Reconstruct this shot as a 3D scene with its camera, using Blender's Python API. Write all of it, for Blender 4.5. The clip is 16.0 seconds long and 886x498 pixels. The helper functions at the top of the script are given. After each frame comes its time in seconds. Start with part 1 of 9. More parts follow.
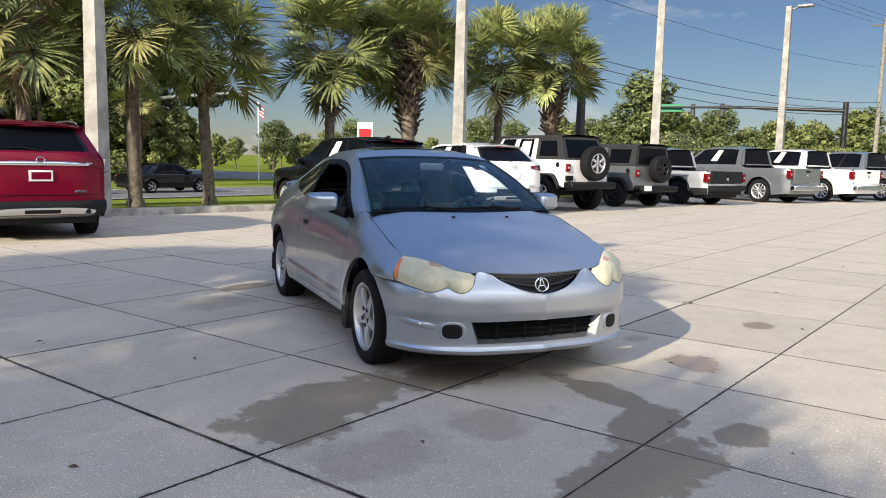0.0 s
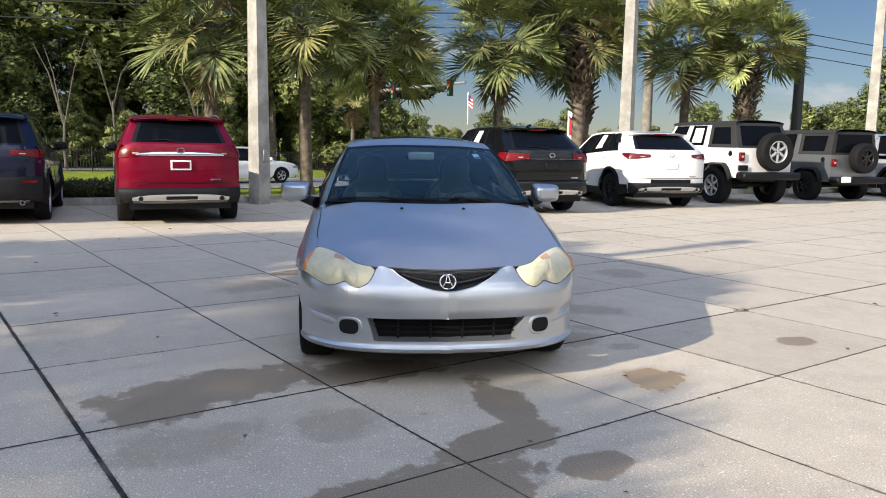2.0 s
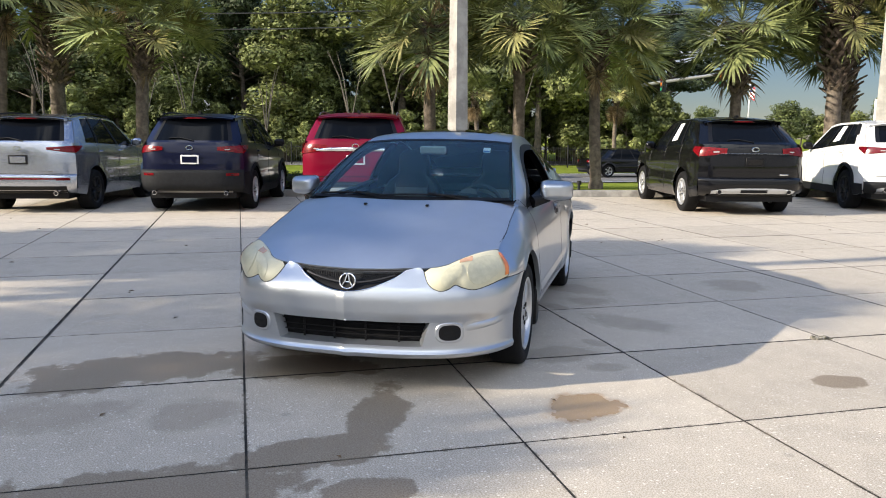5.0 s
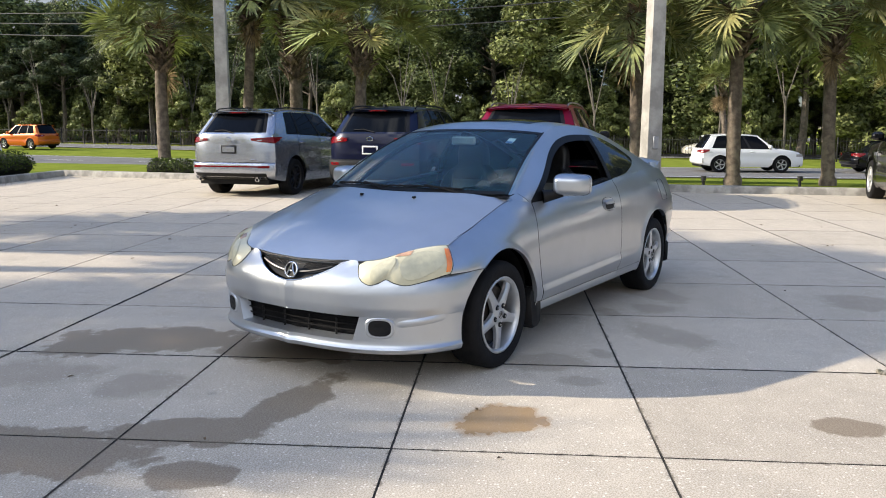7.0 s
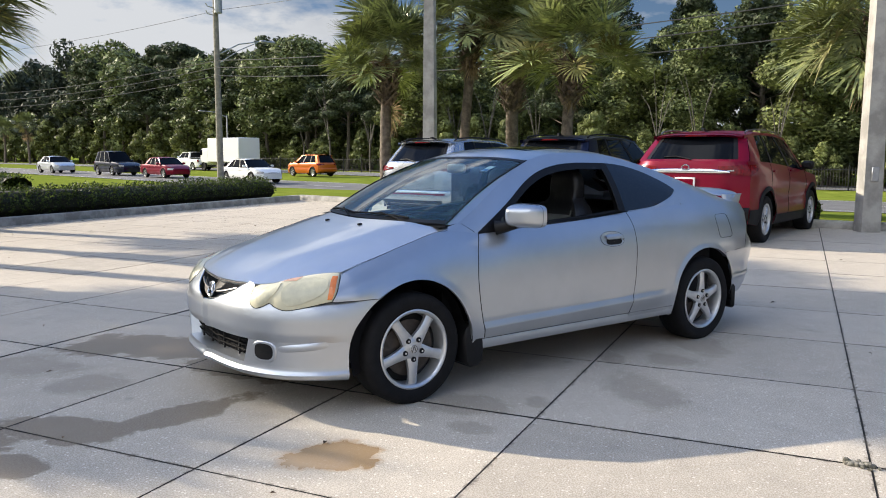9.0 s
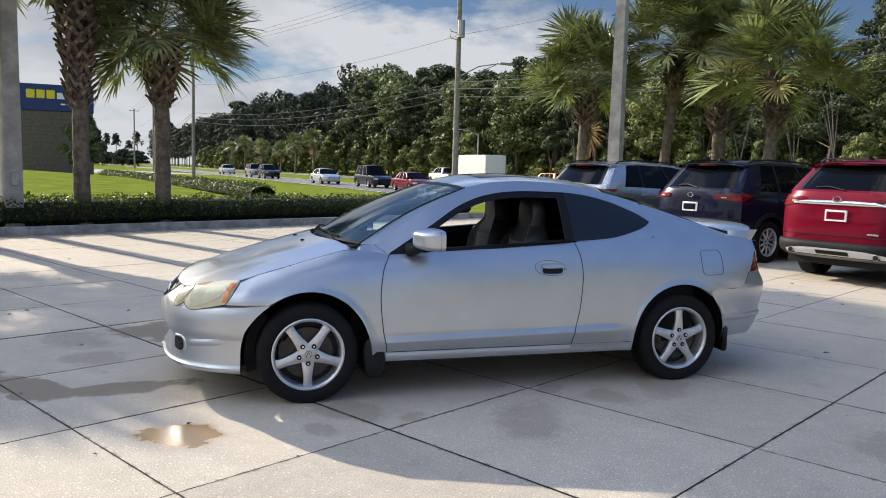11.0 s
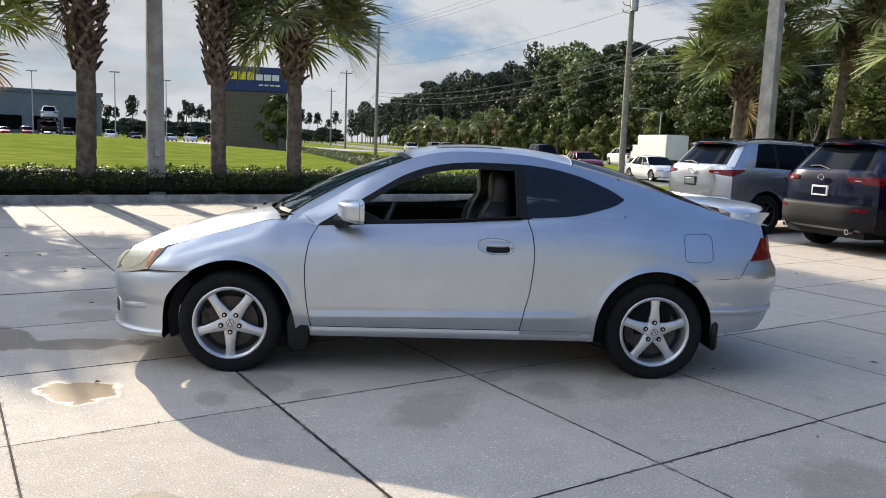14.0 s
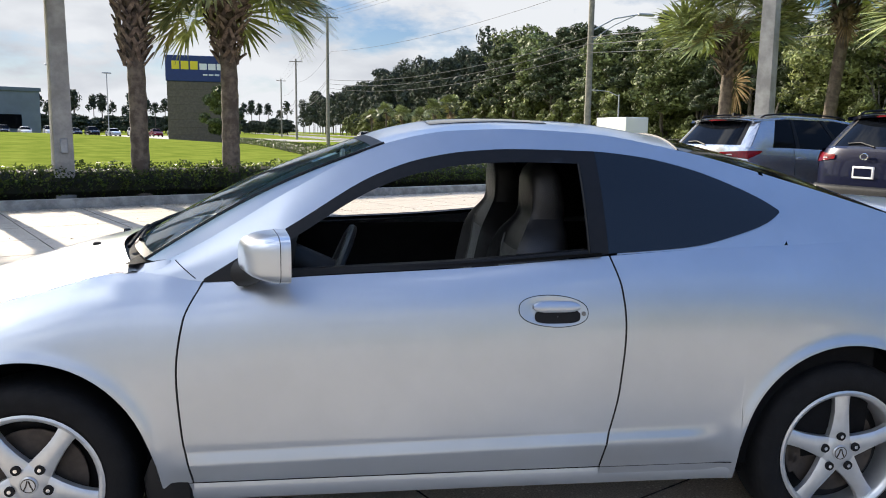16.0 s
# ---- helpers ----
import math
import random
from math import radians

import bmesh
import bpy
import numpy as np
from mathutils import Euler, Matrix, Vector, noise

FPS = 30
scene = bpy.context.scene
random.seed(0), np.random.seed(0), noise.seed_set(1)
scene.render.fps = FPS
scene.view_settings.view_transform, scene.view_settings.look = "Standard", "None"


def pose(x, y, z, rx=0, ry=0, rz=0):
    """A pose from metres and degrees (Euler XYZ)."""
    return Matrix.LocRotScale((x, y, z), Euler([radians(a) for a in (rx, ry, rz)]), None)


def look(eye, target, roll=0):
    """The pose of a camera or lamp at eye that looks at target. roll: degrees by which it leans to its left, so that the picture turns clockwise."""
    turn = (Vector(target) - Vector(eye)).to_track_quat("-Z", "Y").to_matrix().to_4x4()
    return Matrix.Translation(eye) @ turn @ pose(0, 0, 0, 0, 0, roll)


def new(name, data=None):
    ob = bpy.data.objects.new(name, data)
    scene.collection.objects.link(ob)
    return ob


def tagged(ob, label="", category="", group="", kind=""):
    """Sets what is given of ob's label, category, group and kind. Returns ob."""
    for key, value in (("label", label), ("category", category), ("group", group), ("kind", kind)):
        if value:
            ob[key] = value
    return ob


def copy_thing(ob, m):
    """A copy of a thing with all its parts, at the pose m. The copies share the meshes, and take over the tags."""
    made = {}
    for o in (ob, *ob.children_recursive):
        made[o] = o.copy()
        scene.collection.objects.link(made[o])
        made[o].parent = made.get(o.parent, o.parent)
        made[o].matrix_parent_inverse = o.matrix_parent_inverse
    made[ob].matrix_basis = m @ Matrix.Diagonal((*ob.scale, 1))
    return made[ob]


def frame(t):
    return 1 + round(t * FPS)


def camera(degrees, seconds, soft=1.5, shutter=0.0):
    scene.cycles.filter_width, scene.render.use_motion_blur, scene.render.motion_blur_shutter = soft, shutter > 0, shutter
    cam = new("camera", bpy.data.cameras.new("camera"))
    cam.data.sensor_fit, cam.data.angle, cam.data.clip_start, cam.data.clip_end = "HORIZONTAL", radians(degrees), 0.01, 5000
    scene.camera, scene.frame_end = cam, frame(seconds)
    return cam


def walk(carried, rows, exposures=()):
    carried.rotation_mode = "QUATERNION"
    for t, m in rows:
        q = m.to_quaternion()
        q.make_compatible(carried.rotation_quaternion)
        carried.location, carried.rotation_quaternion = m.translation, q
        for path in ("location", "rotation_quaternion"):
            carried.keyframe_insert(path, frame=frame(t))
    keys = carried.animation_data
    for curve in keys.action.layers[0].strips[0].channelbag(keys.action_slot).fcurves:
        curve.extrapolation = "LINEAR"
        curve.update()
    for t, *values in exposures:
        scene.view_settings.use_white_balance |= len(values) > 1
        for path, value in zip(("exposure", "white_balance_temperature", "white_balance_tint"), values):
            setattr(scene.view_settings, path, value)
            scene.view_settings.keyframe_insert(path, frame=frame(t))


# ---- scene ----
cam = camera(59.0, 16.0, soft=1.0)
PATH = [
    (0, (0.157, -0.199, 1.316), (-1.06, 1.372, 1.085), 1.3),
    (0.5, (0.531, 0.18, 1.314), (-0.815, 1.636, 1.053), 1.4),
    (1, (0.863, 0.574, 1.332), (-0.593, 1.917, 1.057), 1.4),
    (1.5, (1.132, 0.938, 1.332), (-0.413, 2.179, 1.061), 1.3),
    (2, (1.257, 1.251, 1.345), (-0.353, 2.406, 1.077), 0.9),
    (2.5, (1.336, 1.375, 1.346), (-0.324, 2.46, 1.084), 0.3),
    (3, (1.382, 1.453, 1.344), (-0.324, 2.463, 1.075), -0.2),
    (3.5, (1.449, 1.66, 1.327), (-0.306, 2.579, 1.051), -0.3),
    (4, (1.577, 2.097, 1.347), (-0.235, 2.894, 1.063), -0.2),
    (4.2, (1.657, 2.309, 1.355), (-0.178, 3.051, 1.07), -0.0),
    (6.3, (1.959, 4.442, 1.343), (-0.017, 4.506, 1.042), 0.2),
    (6.5, (1.939, 4.572, 1.349), (-0.037, 4.571, 1.043), 0.2),
    (7, (1.855, 4.866, 1.346), (-0.115, 4.706, 1.036), 0.1),
    (7.5, (1.76, 5.226, 1.327), (-0.19, 4.903, 1.023), -0.1),
    (8, (1.574, 5.657, 1.321), (-0.345, 5.171, 1.033), -0.2),
    (8.5, (1.424, 6.172, 1.322), (-0.448, 5.516, 1.059), -0.1),
    (9, (1.228, 6.695, 1.33), (-0.578, 5.87, 1.094), 0.1),
    (9.2, (1.163, 6.903, 1.345), (-0.611, 6.008, 1.116), 0.1),
    (11.3, (0.16, 8.796, 1.412), (-1.226, 7.367, 1.219), 1.9),
    (11.5, (0.046, 8.941, 1.401), (-1.301, 7.474, 1.213), 2.1),
    (12, (-0.242, 9.204, 1.405), (-1.501, 7.664, 1.208), 2.4),
    (12.5, (-0.462, 9.433, 1.418), (-1.654, 7.842, 1.202), 2.5),
    (13, (-0.643, 9.541, 1.416), (-1.788, 7.918, 1.179), 2.4),
    (13.5, (-0.822, 9.495, 1.403), (-1.928, 7.848, 1.148), 2.3),
    (14, (-1.039, 9.312, 1.393), (-2.117, 7.648, 1.127), 2.2),
    (14.5, (-1.307, 8.939, 1.379), (-2.369, 7.266, 1.111), 1.9),
    (15, (-1.583, 8.428, 1.363), (-2.654, 6.762, 1.088), 1.4),
    (15.5, (-1.869, 7.866, 1.359), (-2.974, 6.223, 1.077), 1.0),
    (16, (-2.153, 7.302, 1.337), (-3.319, 5.704, 1.044), 0.8),
]
EXPOSURE = [(0, 0.62), (3.5, 0.74), (9, 0.79), (12, 0.68), (14, 0.73), (15, 0.93), (16, 1.08)]
walk(cam, [(t, look(eye, target, roll)) for t, eye, target, roll in PATH], EXPOSURE)

# ---------------------------------------------------------------- sky and sun
SUN_EL, SUN_AZ = 24.0, -88.5     # degrees above the horizon; bearing of the sun from +x
world = bpy.data.worlds.new("sky")
scene.world = world
world.use_nodes = True
wn, wl = world.node_tree.nodes, world.node_tree.links
wn.clear()
w_out = wn.new("ShaderNodeOutputWorld")
w_bg = wn.new("ShaderNodeBackground")
w_sky = wn.new("ShaderNodeTexSky")
w_sky.sky_type, w_sky.sun_disc = "NISHITA", False
w_sky.sun_elevation, w_sky.sun_rotation = radians(SUN_EL), radians(90 - SUN_AZ)
w_sky.air_density, w_sky.dust_density, w_sky.ozone_density = 1.0, 0.1, 4.0
w_co = wn.new("ShaderNodeTexCoord")
w_map = wn.new("ShaderNodeMapping")
w_map.inputs["Scale"].default_value = (1.0, 1.0, 2.6)
w_map.inputs["Location"].default_value = (3.1, 0.4, 0.2)
w_noise = wn.new("ShaderNodeTexNoise")
w_noise.inputs["Scale"].default_value, w_noise.inputs["Detail"].default_value, w_noise.inputs["Roughness"].default_value = 3.6, 10.0, 0.60
w_ramp = wn.new("ShaderNodeValToRGB")
w_ramp.color_ramp.elements[0].position, w_ramp.color_ramp.elements[1].position = 0.48, 0.60
w_tone = wn.new("ShaderNodeTexNoise")
w_tone.inputs["Scale"].default_value, w_tone.inputs["Detail"].default_value = 3.4, 7.0
w_cloud = wn.new("ShaderNodeValToRGB")
w_cloud.color_ramp.elements[0].position, w_cloud.color_ramp.elements[1].position = 0.35, 0.52
w_cloud.color_ramp.elements[0].color, w_cloud.color_ramp.elements[1].color = (6.6, 7.0, 7.8, 1), (10.4, 10.7, 11.2, 1)
w_mix = wn.new("ShaderNodeMix")
w_mix.data_type = "RGBA"
wl.new(w_co.outputs["Generated"], w_map.inputs["Vector"])
for n_ in (w_noise, w_tone):
    wl.new(w_map.outputs["Vector"], n_.inputs["Vector"])
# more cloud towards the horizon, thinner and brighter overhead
w_sep = wn.new("ShaderNodeSeparateXYZ")
wl.new(w_co.outputs["Generated"], w_sep.inputs[0])
w_low = wn.new("ShaderNodeMapRange")
w_low.inputs["From Min"].default_value, w_low.inputs["From Max"].default_value, w_low.inputs["To Min"].default_value, w_low.inputs["To Max"].default_value = 0.0, 0.62, 0.115, -0.055
wl.new(w_sep.outputs["Z"], w_low.inputs["Value"])
w_add = wn.new("ShaderNodeMath")
wl.new(w_noise.outputs["Fac"], w_add.inputs[0])
wl.new(w_low.outputs["Result"], w_add.inputs[1])
w_dir = wn.new("ShaderNodeVectorMath")
w_dir.operation = "DOT_PRODUCT"
w_dir.inputs[1].default_value = (0.15, -0.095, 0.0)
wl.new(w_co.outputs["Generated"], w_dir.inputs[0])
w_more = wn.new("ShaderNodeMath")
wl.new(w_add.outputs[0], w_more.inputs[0])
wl.new(w_dir.outputs["Value"], w_more.inputs[1])
wl.new(w_more.outputs[0], w_ramp.inputs["Fac"])
wl.new(w_tone.outputs["Fac"], w_cloud.inputs["Fac"])
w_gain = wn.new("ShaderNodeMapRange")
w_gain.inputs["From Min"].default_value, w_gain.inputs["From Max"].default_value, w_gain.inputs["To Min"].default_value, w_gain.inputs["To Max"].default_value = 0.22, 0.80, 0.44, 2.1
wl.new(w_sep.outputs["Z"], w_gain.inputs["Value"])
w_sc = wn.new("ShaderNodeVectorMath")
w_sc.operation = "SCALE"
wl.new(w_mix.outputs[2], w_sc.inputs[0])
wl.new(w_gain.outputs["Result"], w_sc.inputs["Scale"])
wl.new(w_ramp.outputs["Color"], w_mix.inputs[0])
w_tint = wn.new("ShaderNodeVectorMath")
w_tint.operation = "MULTIPLY"
w_tint.inputs[1].default_value = (1.0, 0.975, 1.05)
wl.new(w_sky.outputs["Color"], w_tint.inputs[0])
wl.new(w_tint.outputs["Vector"], w_mix.inputs[6])
wl.new(w_cloud.outputs["Color"], w_mix.inputs[7])
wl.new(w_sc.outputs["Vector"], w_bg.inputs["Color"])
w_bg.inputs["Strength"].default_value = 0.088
wl.new(w_bg.outputs["Background"], w_out.inputs["Surface"])

sun = new("sun", bpy.data.lights.new("sun", "SUN"))
sun.data.energy, sun.data.angle, sun.data.color = 4.9, radians(0.6), (1.0, 0.89, 0.73)
_s = Vector((math.cos(radians(SUN_EL)) * math.cos(radians(SUN_AZ)), math.cos(radians(SUN_EL)) * math.sin(radians(SUN_AZ)), math.sin(radians(SUN_EL))))
sun.matrix_basis = look(_s * 60, (0, 0, 0))

# ---------------------------------------------------------------- mesh helpers
def curve(*keys):
    """A smooth function through (position, value) keys, without overshoot."""
    ks = sorted(keys)
    xs, ys = [k[0] for k in ks], [k[1] for k in ks]
    n = len(xs)
    d = [(ys[i + 1] - ys[i]) / (xs[i + 1] - xs[i]) for i in range(n - 1)]
    m = [d[0]] + [0.0 if d[i - 1] * d[i] <= 0 else 2 * d[i - 1] * d[i] / (d[i - 1] + d[i]) for i in range(1, n - 1)] + [d[-1]]

    def at(x):
        if x <= xs[0]:
            return ys[0]
        if x >= xs[-1]:
            return ys[-1]
        i = 0
        while x > xs[i + 1]:
            i += 1
        h = xs[i + 1] - xs[i]
        t = (x - xs[i]) / h
        return ((2 * t ** 3 - 3 * t * t + 1) * ys[i] + (t ** 3 - 2 * t * t + t) * h * m[i]
                + (3 * t * t - 2 * t ** 3) * ys[i + 1] + (t ** 3 - t * t) * h * m[i + 1])
    return at


def lerp(a, b, t):
    return a + (b - a) * t


class Build:
    """Collects vertices and faces for one mesh."""

    def __init__(self):
        self.v, self.f = [], []

    def raw(self, verts, faces):
        o = len(self.v)
        self.v += [tuple(p) for p in verts]
        self.f += [tuple(i + o for i in q) for q in faces]
        return self

    def grid(self, fn, us, vs, flip=False, loop=False):
        nu, nv = len(us), len(vs)
        verts = [fn(u, v) for u in us for v in vs]
        faces = []
        for i in range(nu if loop else nu - 1):
            j = (i + 1) % nu
            for k in range(nv - 1):
                q = (i * nv + k, j * nv + k, j * nv + k + 1, i * nv + k + 1)
                faces.append(q[::-1] if flip else q)
        return self.raw(verts, faces)

    def both(self, fn, us, vs, flip=False):
        self.grid(fn, us, vs, flip)
        return self.grid(lambda u, v: (lambda p: (p[0], -p[1], p[2]))(fn(u, v)), us, vs, not flip)

    def box(self, x0, x1, y0, y1, z0, z1, b=0.0, m=None):
        """A box with chamfered edges."""
        b = min(b, (x1 - x0) * 0.45, (y1 - y0) * 0.45, (z1 - z0) * 0.45)
        if b <= 0:
            pts = [(x, y, z) for x in (x0, x1) for y in (y0, y1) for z in (z0, z1)]
            fc = [(0, 1, 3, 2), (4, 6, 7, 5), (0, 4, 5, 1), (2, 3, 7, 6), (0, 2, 6, 4), (1, 5, 7, 3)]
        else:
            pts, idx = [], {}
            for sx in (0, 1):
                for sy in (0, 1):
                    for sz in (0, 1):
                        c = ((x0, x1)[sx], (y0, y1)[sy], (z0, z1)[sz])
                        s = [b if q == 0 else -b for q in (sx, sy, sz)]
                        for ax in range(3):
                            p = [c[k] + (0 if k == ax else s[k]) for k in range(3)]
                            idx[(sx, sy, sz, ax)] = len(pts)
                            pts.append(tuple(p))
            fc = []
            for ax in range(3):
                o = [k for k in range(3) if k != ax]
                for s in (0, 1):
                    q = []
                    for a, c in ((0, 0), (1, 0), (1, 1), (0, 1)):
                        k = [0, 0, 0]
                        k[ax], k[o[0]], k[o[1]] = s, a, c
                        q.append(idx[(*k, ax)])
                    fc.append(q if (s == 1) != (ax == 1) else q[::-1])
                for a in (0, 1):
                    for c in (0, 1):
                        q = []
                        for s, w in ((0, o[0]), (1, o[0]), (1, o[1]), (0, o[1])):
                            k = [0, 0, 0]
                            k[ax], k[o[0]], k[o[1]] = s, a, c
                            q.append(idx[(*k, w)])
                        fc.append(q)
            for k in [(a, c, e) for a in (0, 1) for c in (0, 1) for e in (0, 1)]:
                fc.append([idx[(*k, ax)] for ax in range(3)])
        if m is not None:
            pts = [tuple(m @ Vector(p)) for p in pts]
        return self.raw(pts, fc)

    def tube(self, pts, r, n=8, caps=True, r1=None):
        pts = [Vector(p) for p in pts]
        rings = []
        up = None
        for i, p in enumerate(pts):
            d = (pts[min(i + 1, len(pts) - 1)] - pts[max(i - 1, 0)]).normalized()
            if up is None:
                up = Vector((0, 0, 1)) if abs(d.z) < 0.9 else Vector((1, 0, 0))
            a = d.cross(up).normalized()
            up = a.cross(d).normalized()
            q = r if r1 is None else lerp(r, r1, i / (len(pts) - 1))
            if isinstance(r, (list, tuple)):
                q = r[i]
            rings.append([p + (a * math.cos(t) + up * math.sin(t)) * q for t in (2 * math.pi * k / n for k in range(n))])
        verts = [p for ring in rings for p in ring]
        faces = []
        for i in range(len(pts) - 1):
            for k in range(n):
                l = (k + 1) % n
                faces.append((i * n + k, i * n + l, (i + 1) * n + l, (i + 1) * n + k))
        if caps:
            faces.append(tuple(range(n))[::-1])
            faces.append(tuple((len(pts) - 1) * n + k for k in range(n)))
        return self.raw(verts, faces)

    def lathe(self, prof, n=32, m=None):
        """Turns (radius, along) pairs round the y axis."""
        verts, faces = [], []
        for k in range(n):
            t = 2 * math.pi * k / n
            for r, a in prof:
                p = Vector((r * math.cos(t), a, r * math.sin(t)))
                verts.append(m @ p if m is not None else p)
        w = len(prof)
        for k in range(n):
            l = (k + 1) % n
            for i in range(w - 1):
                faces.append((k * w + i, k * w + i + 1, l * w + i + 1, l * w + i))
        return self.raw(verts, faces)

    def prism(self, outline, y0, y1, m=None):
        """An outline in x, z drawn out along y."""
        n = len(outline)
        pts = [(x, y0, z) for x, z in outline] + [(x, y1, z) for x, z in outline]
        fc = [tuple(range(n)), tuple(range(n, 2 * n))[::-1]]
        fc += [(i, i + n, (i + 1) % n + n, (i + 1) % n) for i in range(n)]
        if m is not None:
            pts = [tuple(m @ Vector(p)) for p in pts]
        return self.raw(pts, fc)

    def mesh(self, name, smooth=40, fix=True):
        me = bpy.data.meshes.new(name)
        me.from_pydata(self.v, [], self.f)
        if fix:
            bm = bmesh.new()
            bm.from_mesh(me)
            bmesh.ops.remove_doubles(bm, verts=bm.verts, dist=0.0004)
            bmesh.ops.recalc_face_normals(bm, faces=bm.faces)
            bm.to_mesh(me)
            bm.free()
        if smooth:
            me.polygons.foreach_set("use_smooth", [True] * len(me.polygons))
            me.set_sharp_from_angle(angle=radians(smooth))
        me.update()
        return me


def part(name, b, material, parent, label="", smooth=40, fix=True):
    """One mesh object under a thing or a part."""
    me = b if isinstance(b, bpy.types.Mesh) else b.mesh(name, smooth, fix)
    if material and not me.materials:
        me.materials.append(material)
    ob = new(name, me)
    ob.parent = parent
    return tagged(ob, label)


def thing(name, label, category, group="", m=None, kind=""):
    """An empty at the base of a thing that its parts hang on."""
    ob = new(name)
    ob.empty_display_size = 0.2
    if m is not None:
        ob.matrix_basis = m
    return tagged(ob, label, category, group, kind)


def single(name, b, material, label, category, group="", kind="", m=None, smooth=40, fix=True):
    """A thing or piece of the setting that is one mesh."""
    me = b if isinstance(b, bpy.types.Mesh) else b.mesh(name, smooth, fix)
    if material and not me.materials:
        me.materials.append(material)
    ob = new(name, me)
    if m is not None:
        ob.matrix_basis = m
    return tagged(ob, label, category, group, kind)


def steps(a, b, n):
    return [a + (b - a) * i / (n - 1) for i in range(n)]

# ---------------------------------------------------------------- materials
def material(name, color, rough=0.5, metal=0.0, vary=0.0, scale=8.0, bump=0.0, bscale=60.0, coat=0.0, color2=None, spread=(0.4, 0.62),
             trans=0.0, alpha=1.0, spec=0.5, island=0.0, random_=0.0, sub=0.0, emit=None, thin=0.0):
    """A node material: two scales of colour change, fine relief, optional clear coat."""
    m = bpy.data.materials.new(name)
    m.use_nodes = True
    nt = m.node_tree
    n, l = nt.nodes, nt.links
    p = n["Principled BSDF"]
    p.inputs["Roughness"].default_value, p.inputs["Metallic"].default_value = rough, metal
    p.inputs["Coat Weight"].default_value, p.inputs["Coat Roughness"].default_value = coat, 0.04
    p.inputs["Transmission Weight"].default_value, p.inputs["Alpha"].default_value = trans, alpha
    p.inputs["Specular IOR Level"].default_value = spec
    p.inputs["Base Color"].default_value = (*color, 1)
    if emit:
        p.inputs["Emission Color"].default_value, p.inputs["Emission Strength"].default_value = (*color, 1), emit
    geo = n.new("ShaderNodeNewGeometry")
    if vary or color2:
        a = n.new("ShaderNodeTexNoise")
        a.inputs["Scale"].default_value, a.inputs["Detail"].default_value, a.inputs["Roughness"].default_value = scale, 8.0, 0.6
        l.new(geo.outputs["Position"], a.inputs["Vector"])
        r = n.new("ShaderNodeValToRGB")
        r.color_ramp.elements[0].position, r.color_ramp.elements[1].position = spread
        c2 = color2 or tuple(c * (1 - vary) for c in color)
        r.color_ramp.elements[0].color, r.color_ramp.elements[1].color = (*c2, 1), (*color, 1)
        l.new(a.outputs["Fac"], r.inputs["Fac"])
        last = r.outputs["Color"]
        if island or random_:
            src = geo.outputs["Random Per Island"] if island else n.new("ShaderNodeObjectInfo").outputs["Random"]
            mr = n.new("ShaderNodeMapRange")
            amount = island or random_
            mr.inputs["To Min"].default_value, mr.inputs["To Max"].default_value = 1 - amount, 1 + amount
            l.new(src, mr.inputs["Value"])
            mul = n.new("ShaderNodeVectorMath")
            mul.operation = "SCALE"
            l.new(last, mul.inputs[0])
            l.new(mr.outputs["Result"], mul.inputs["Scale"])
            last = mul.outputs["Vector"]
        l.new(last, p.inputs["Base Color"])
    if bump:
        b1 = n.new("ShaderNodeTexNoise")
        b1.inputs["Scale"].default_value, b1.inputs["Detail"].default_value = bscale, 6.0
        l.new(geo.outputs["Position"], b1.inputs["Vector"])
        bp = n.new("ShaderNodeBump")
        bp.inputs["Strength"].default_value, bp.inputs["Distance"].default_value = bump, 0.02
        l.new(b1.outputs["Fac"], bp.inputs["Height"])
        l.new(bp.outputs["Normal"], p.inputs["Normal"])
    if thin:
        tr, mx = n.new("ShaderNodeBsdfTranslucent"), n.new("ShaderNodeMixShader")
        mx.inputs["Fac"].default_value = thin
        tr.inputs["Color"].default_value = (*color, 1)
        if p.inputs["Base Color"].is_linked:
            l.new(p.inputs["Base Color"].links[0].from_socket, tr.inputs["Color"])
        l.new(p.outputs["BSDF"], mx.inputs[1])
        l.new(tr.outputs["BSDF"], mx.inputs[2])
        l.new(mx.outputs["Shader"], n["Material Output"].inputs["Surface"])
    return m


def car_paint(name, color, metal=0.55, rough=0.32, dirt=0.0, coat=1.0):
    return material(name, color, rough, metal, vary=dirt, scale=3.0, coat=coat, bump=0.0015, bscale=40.0, spec=0.12)


silver_paint = car_paint("silver_paint", (0.48, 0.51, 0.55), 0.82, 0.30, 0.06, 0.6)
red_paint = car_paint("red_paint", (0.17, 0.002, 0.018), 0.25, 0.3, 0.0, 0.3)
navy_paint = car_paint("navy_paint", (0.006, 0.008, 0.026), 0.2, 0.3, 0.0, 0.55)
black_paint = car_paint("black_paint", (0.004, 0.004, 0.005), 0.0, 0.2, 0.0, 0.6)
white_paint = car_paint("white_paint", (0.78, 0.78, 0.77), 0.0, 0.35)
pale_paint = car_paint("pale_silver_paint", (0.55, 0.57, 0.60), 0.6, 0.33)
suv_silver = car_paint("blue_silver_paint", (0.45, 0.475, 0.52), 0.85, 0.27)
grey_paint = car_paint("grey_paint", (0.20, 0.215, 0.23), 0.6, 0.33)
orange_paint = car_paint("orange_paint", (0.55, 0.13, 0.015), 0.3, 0.3)
cream_paint = car_paint("cream_paint", (0.6, 0.58, 0.5), 0.2, 0.35)
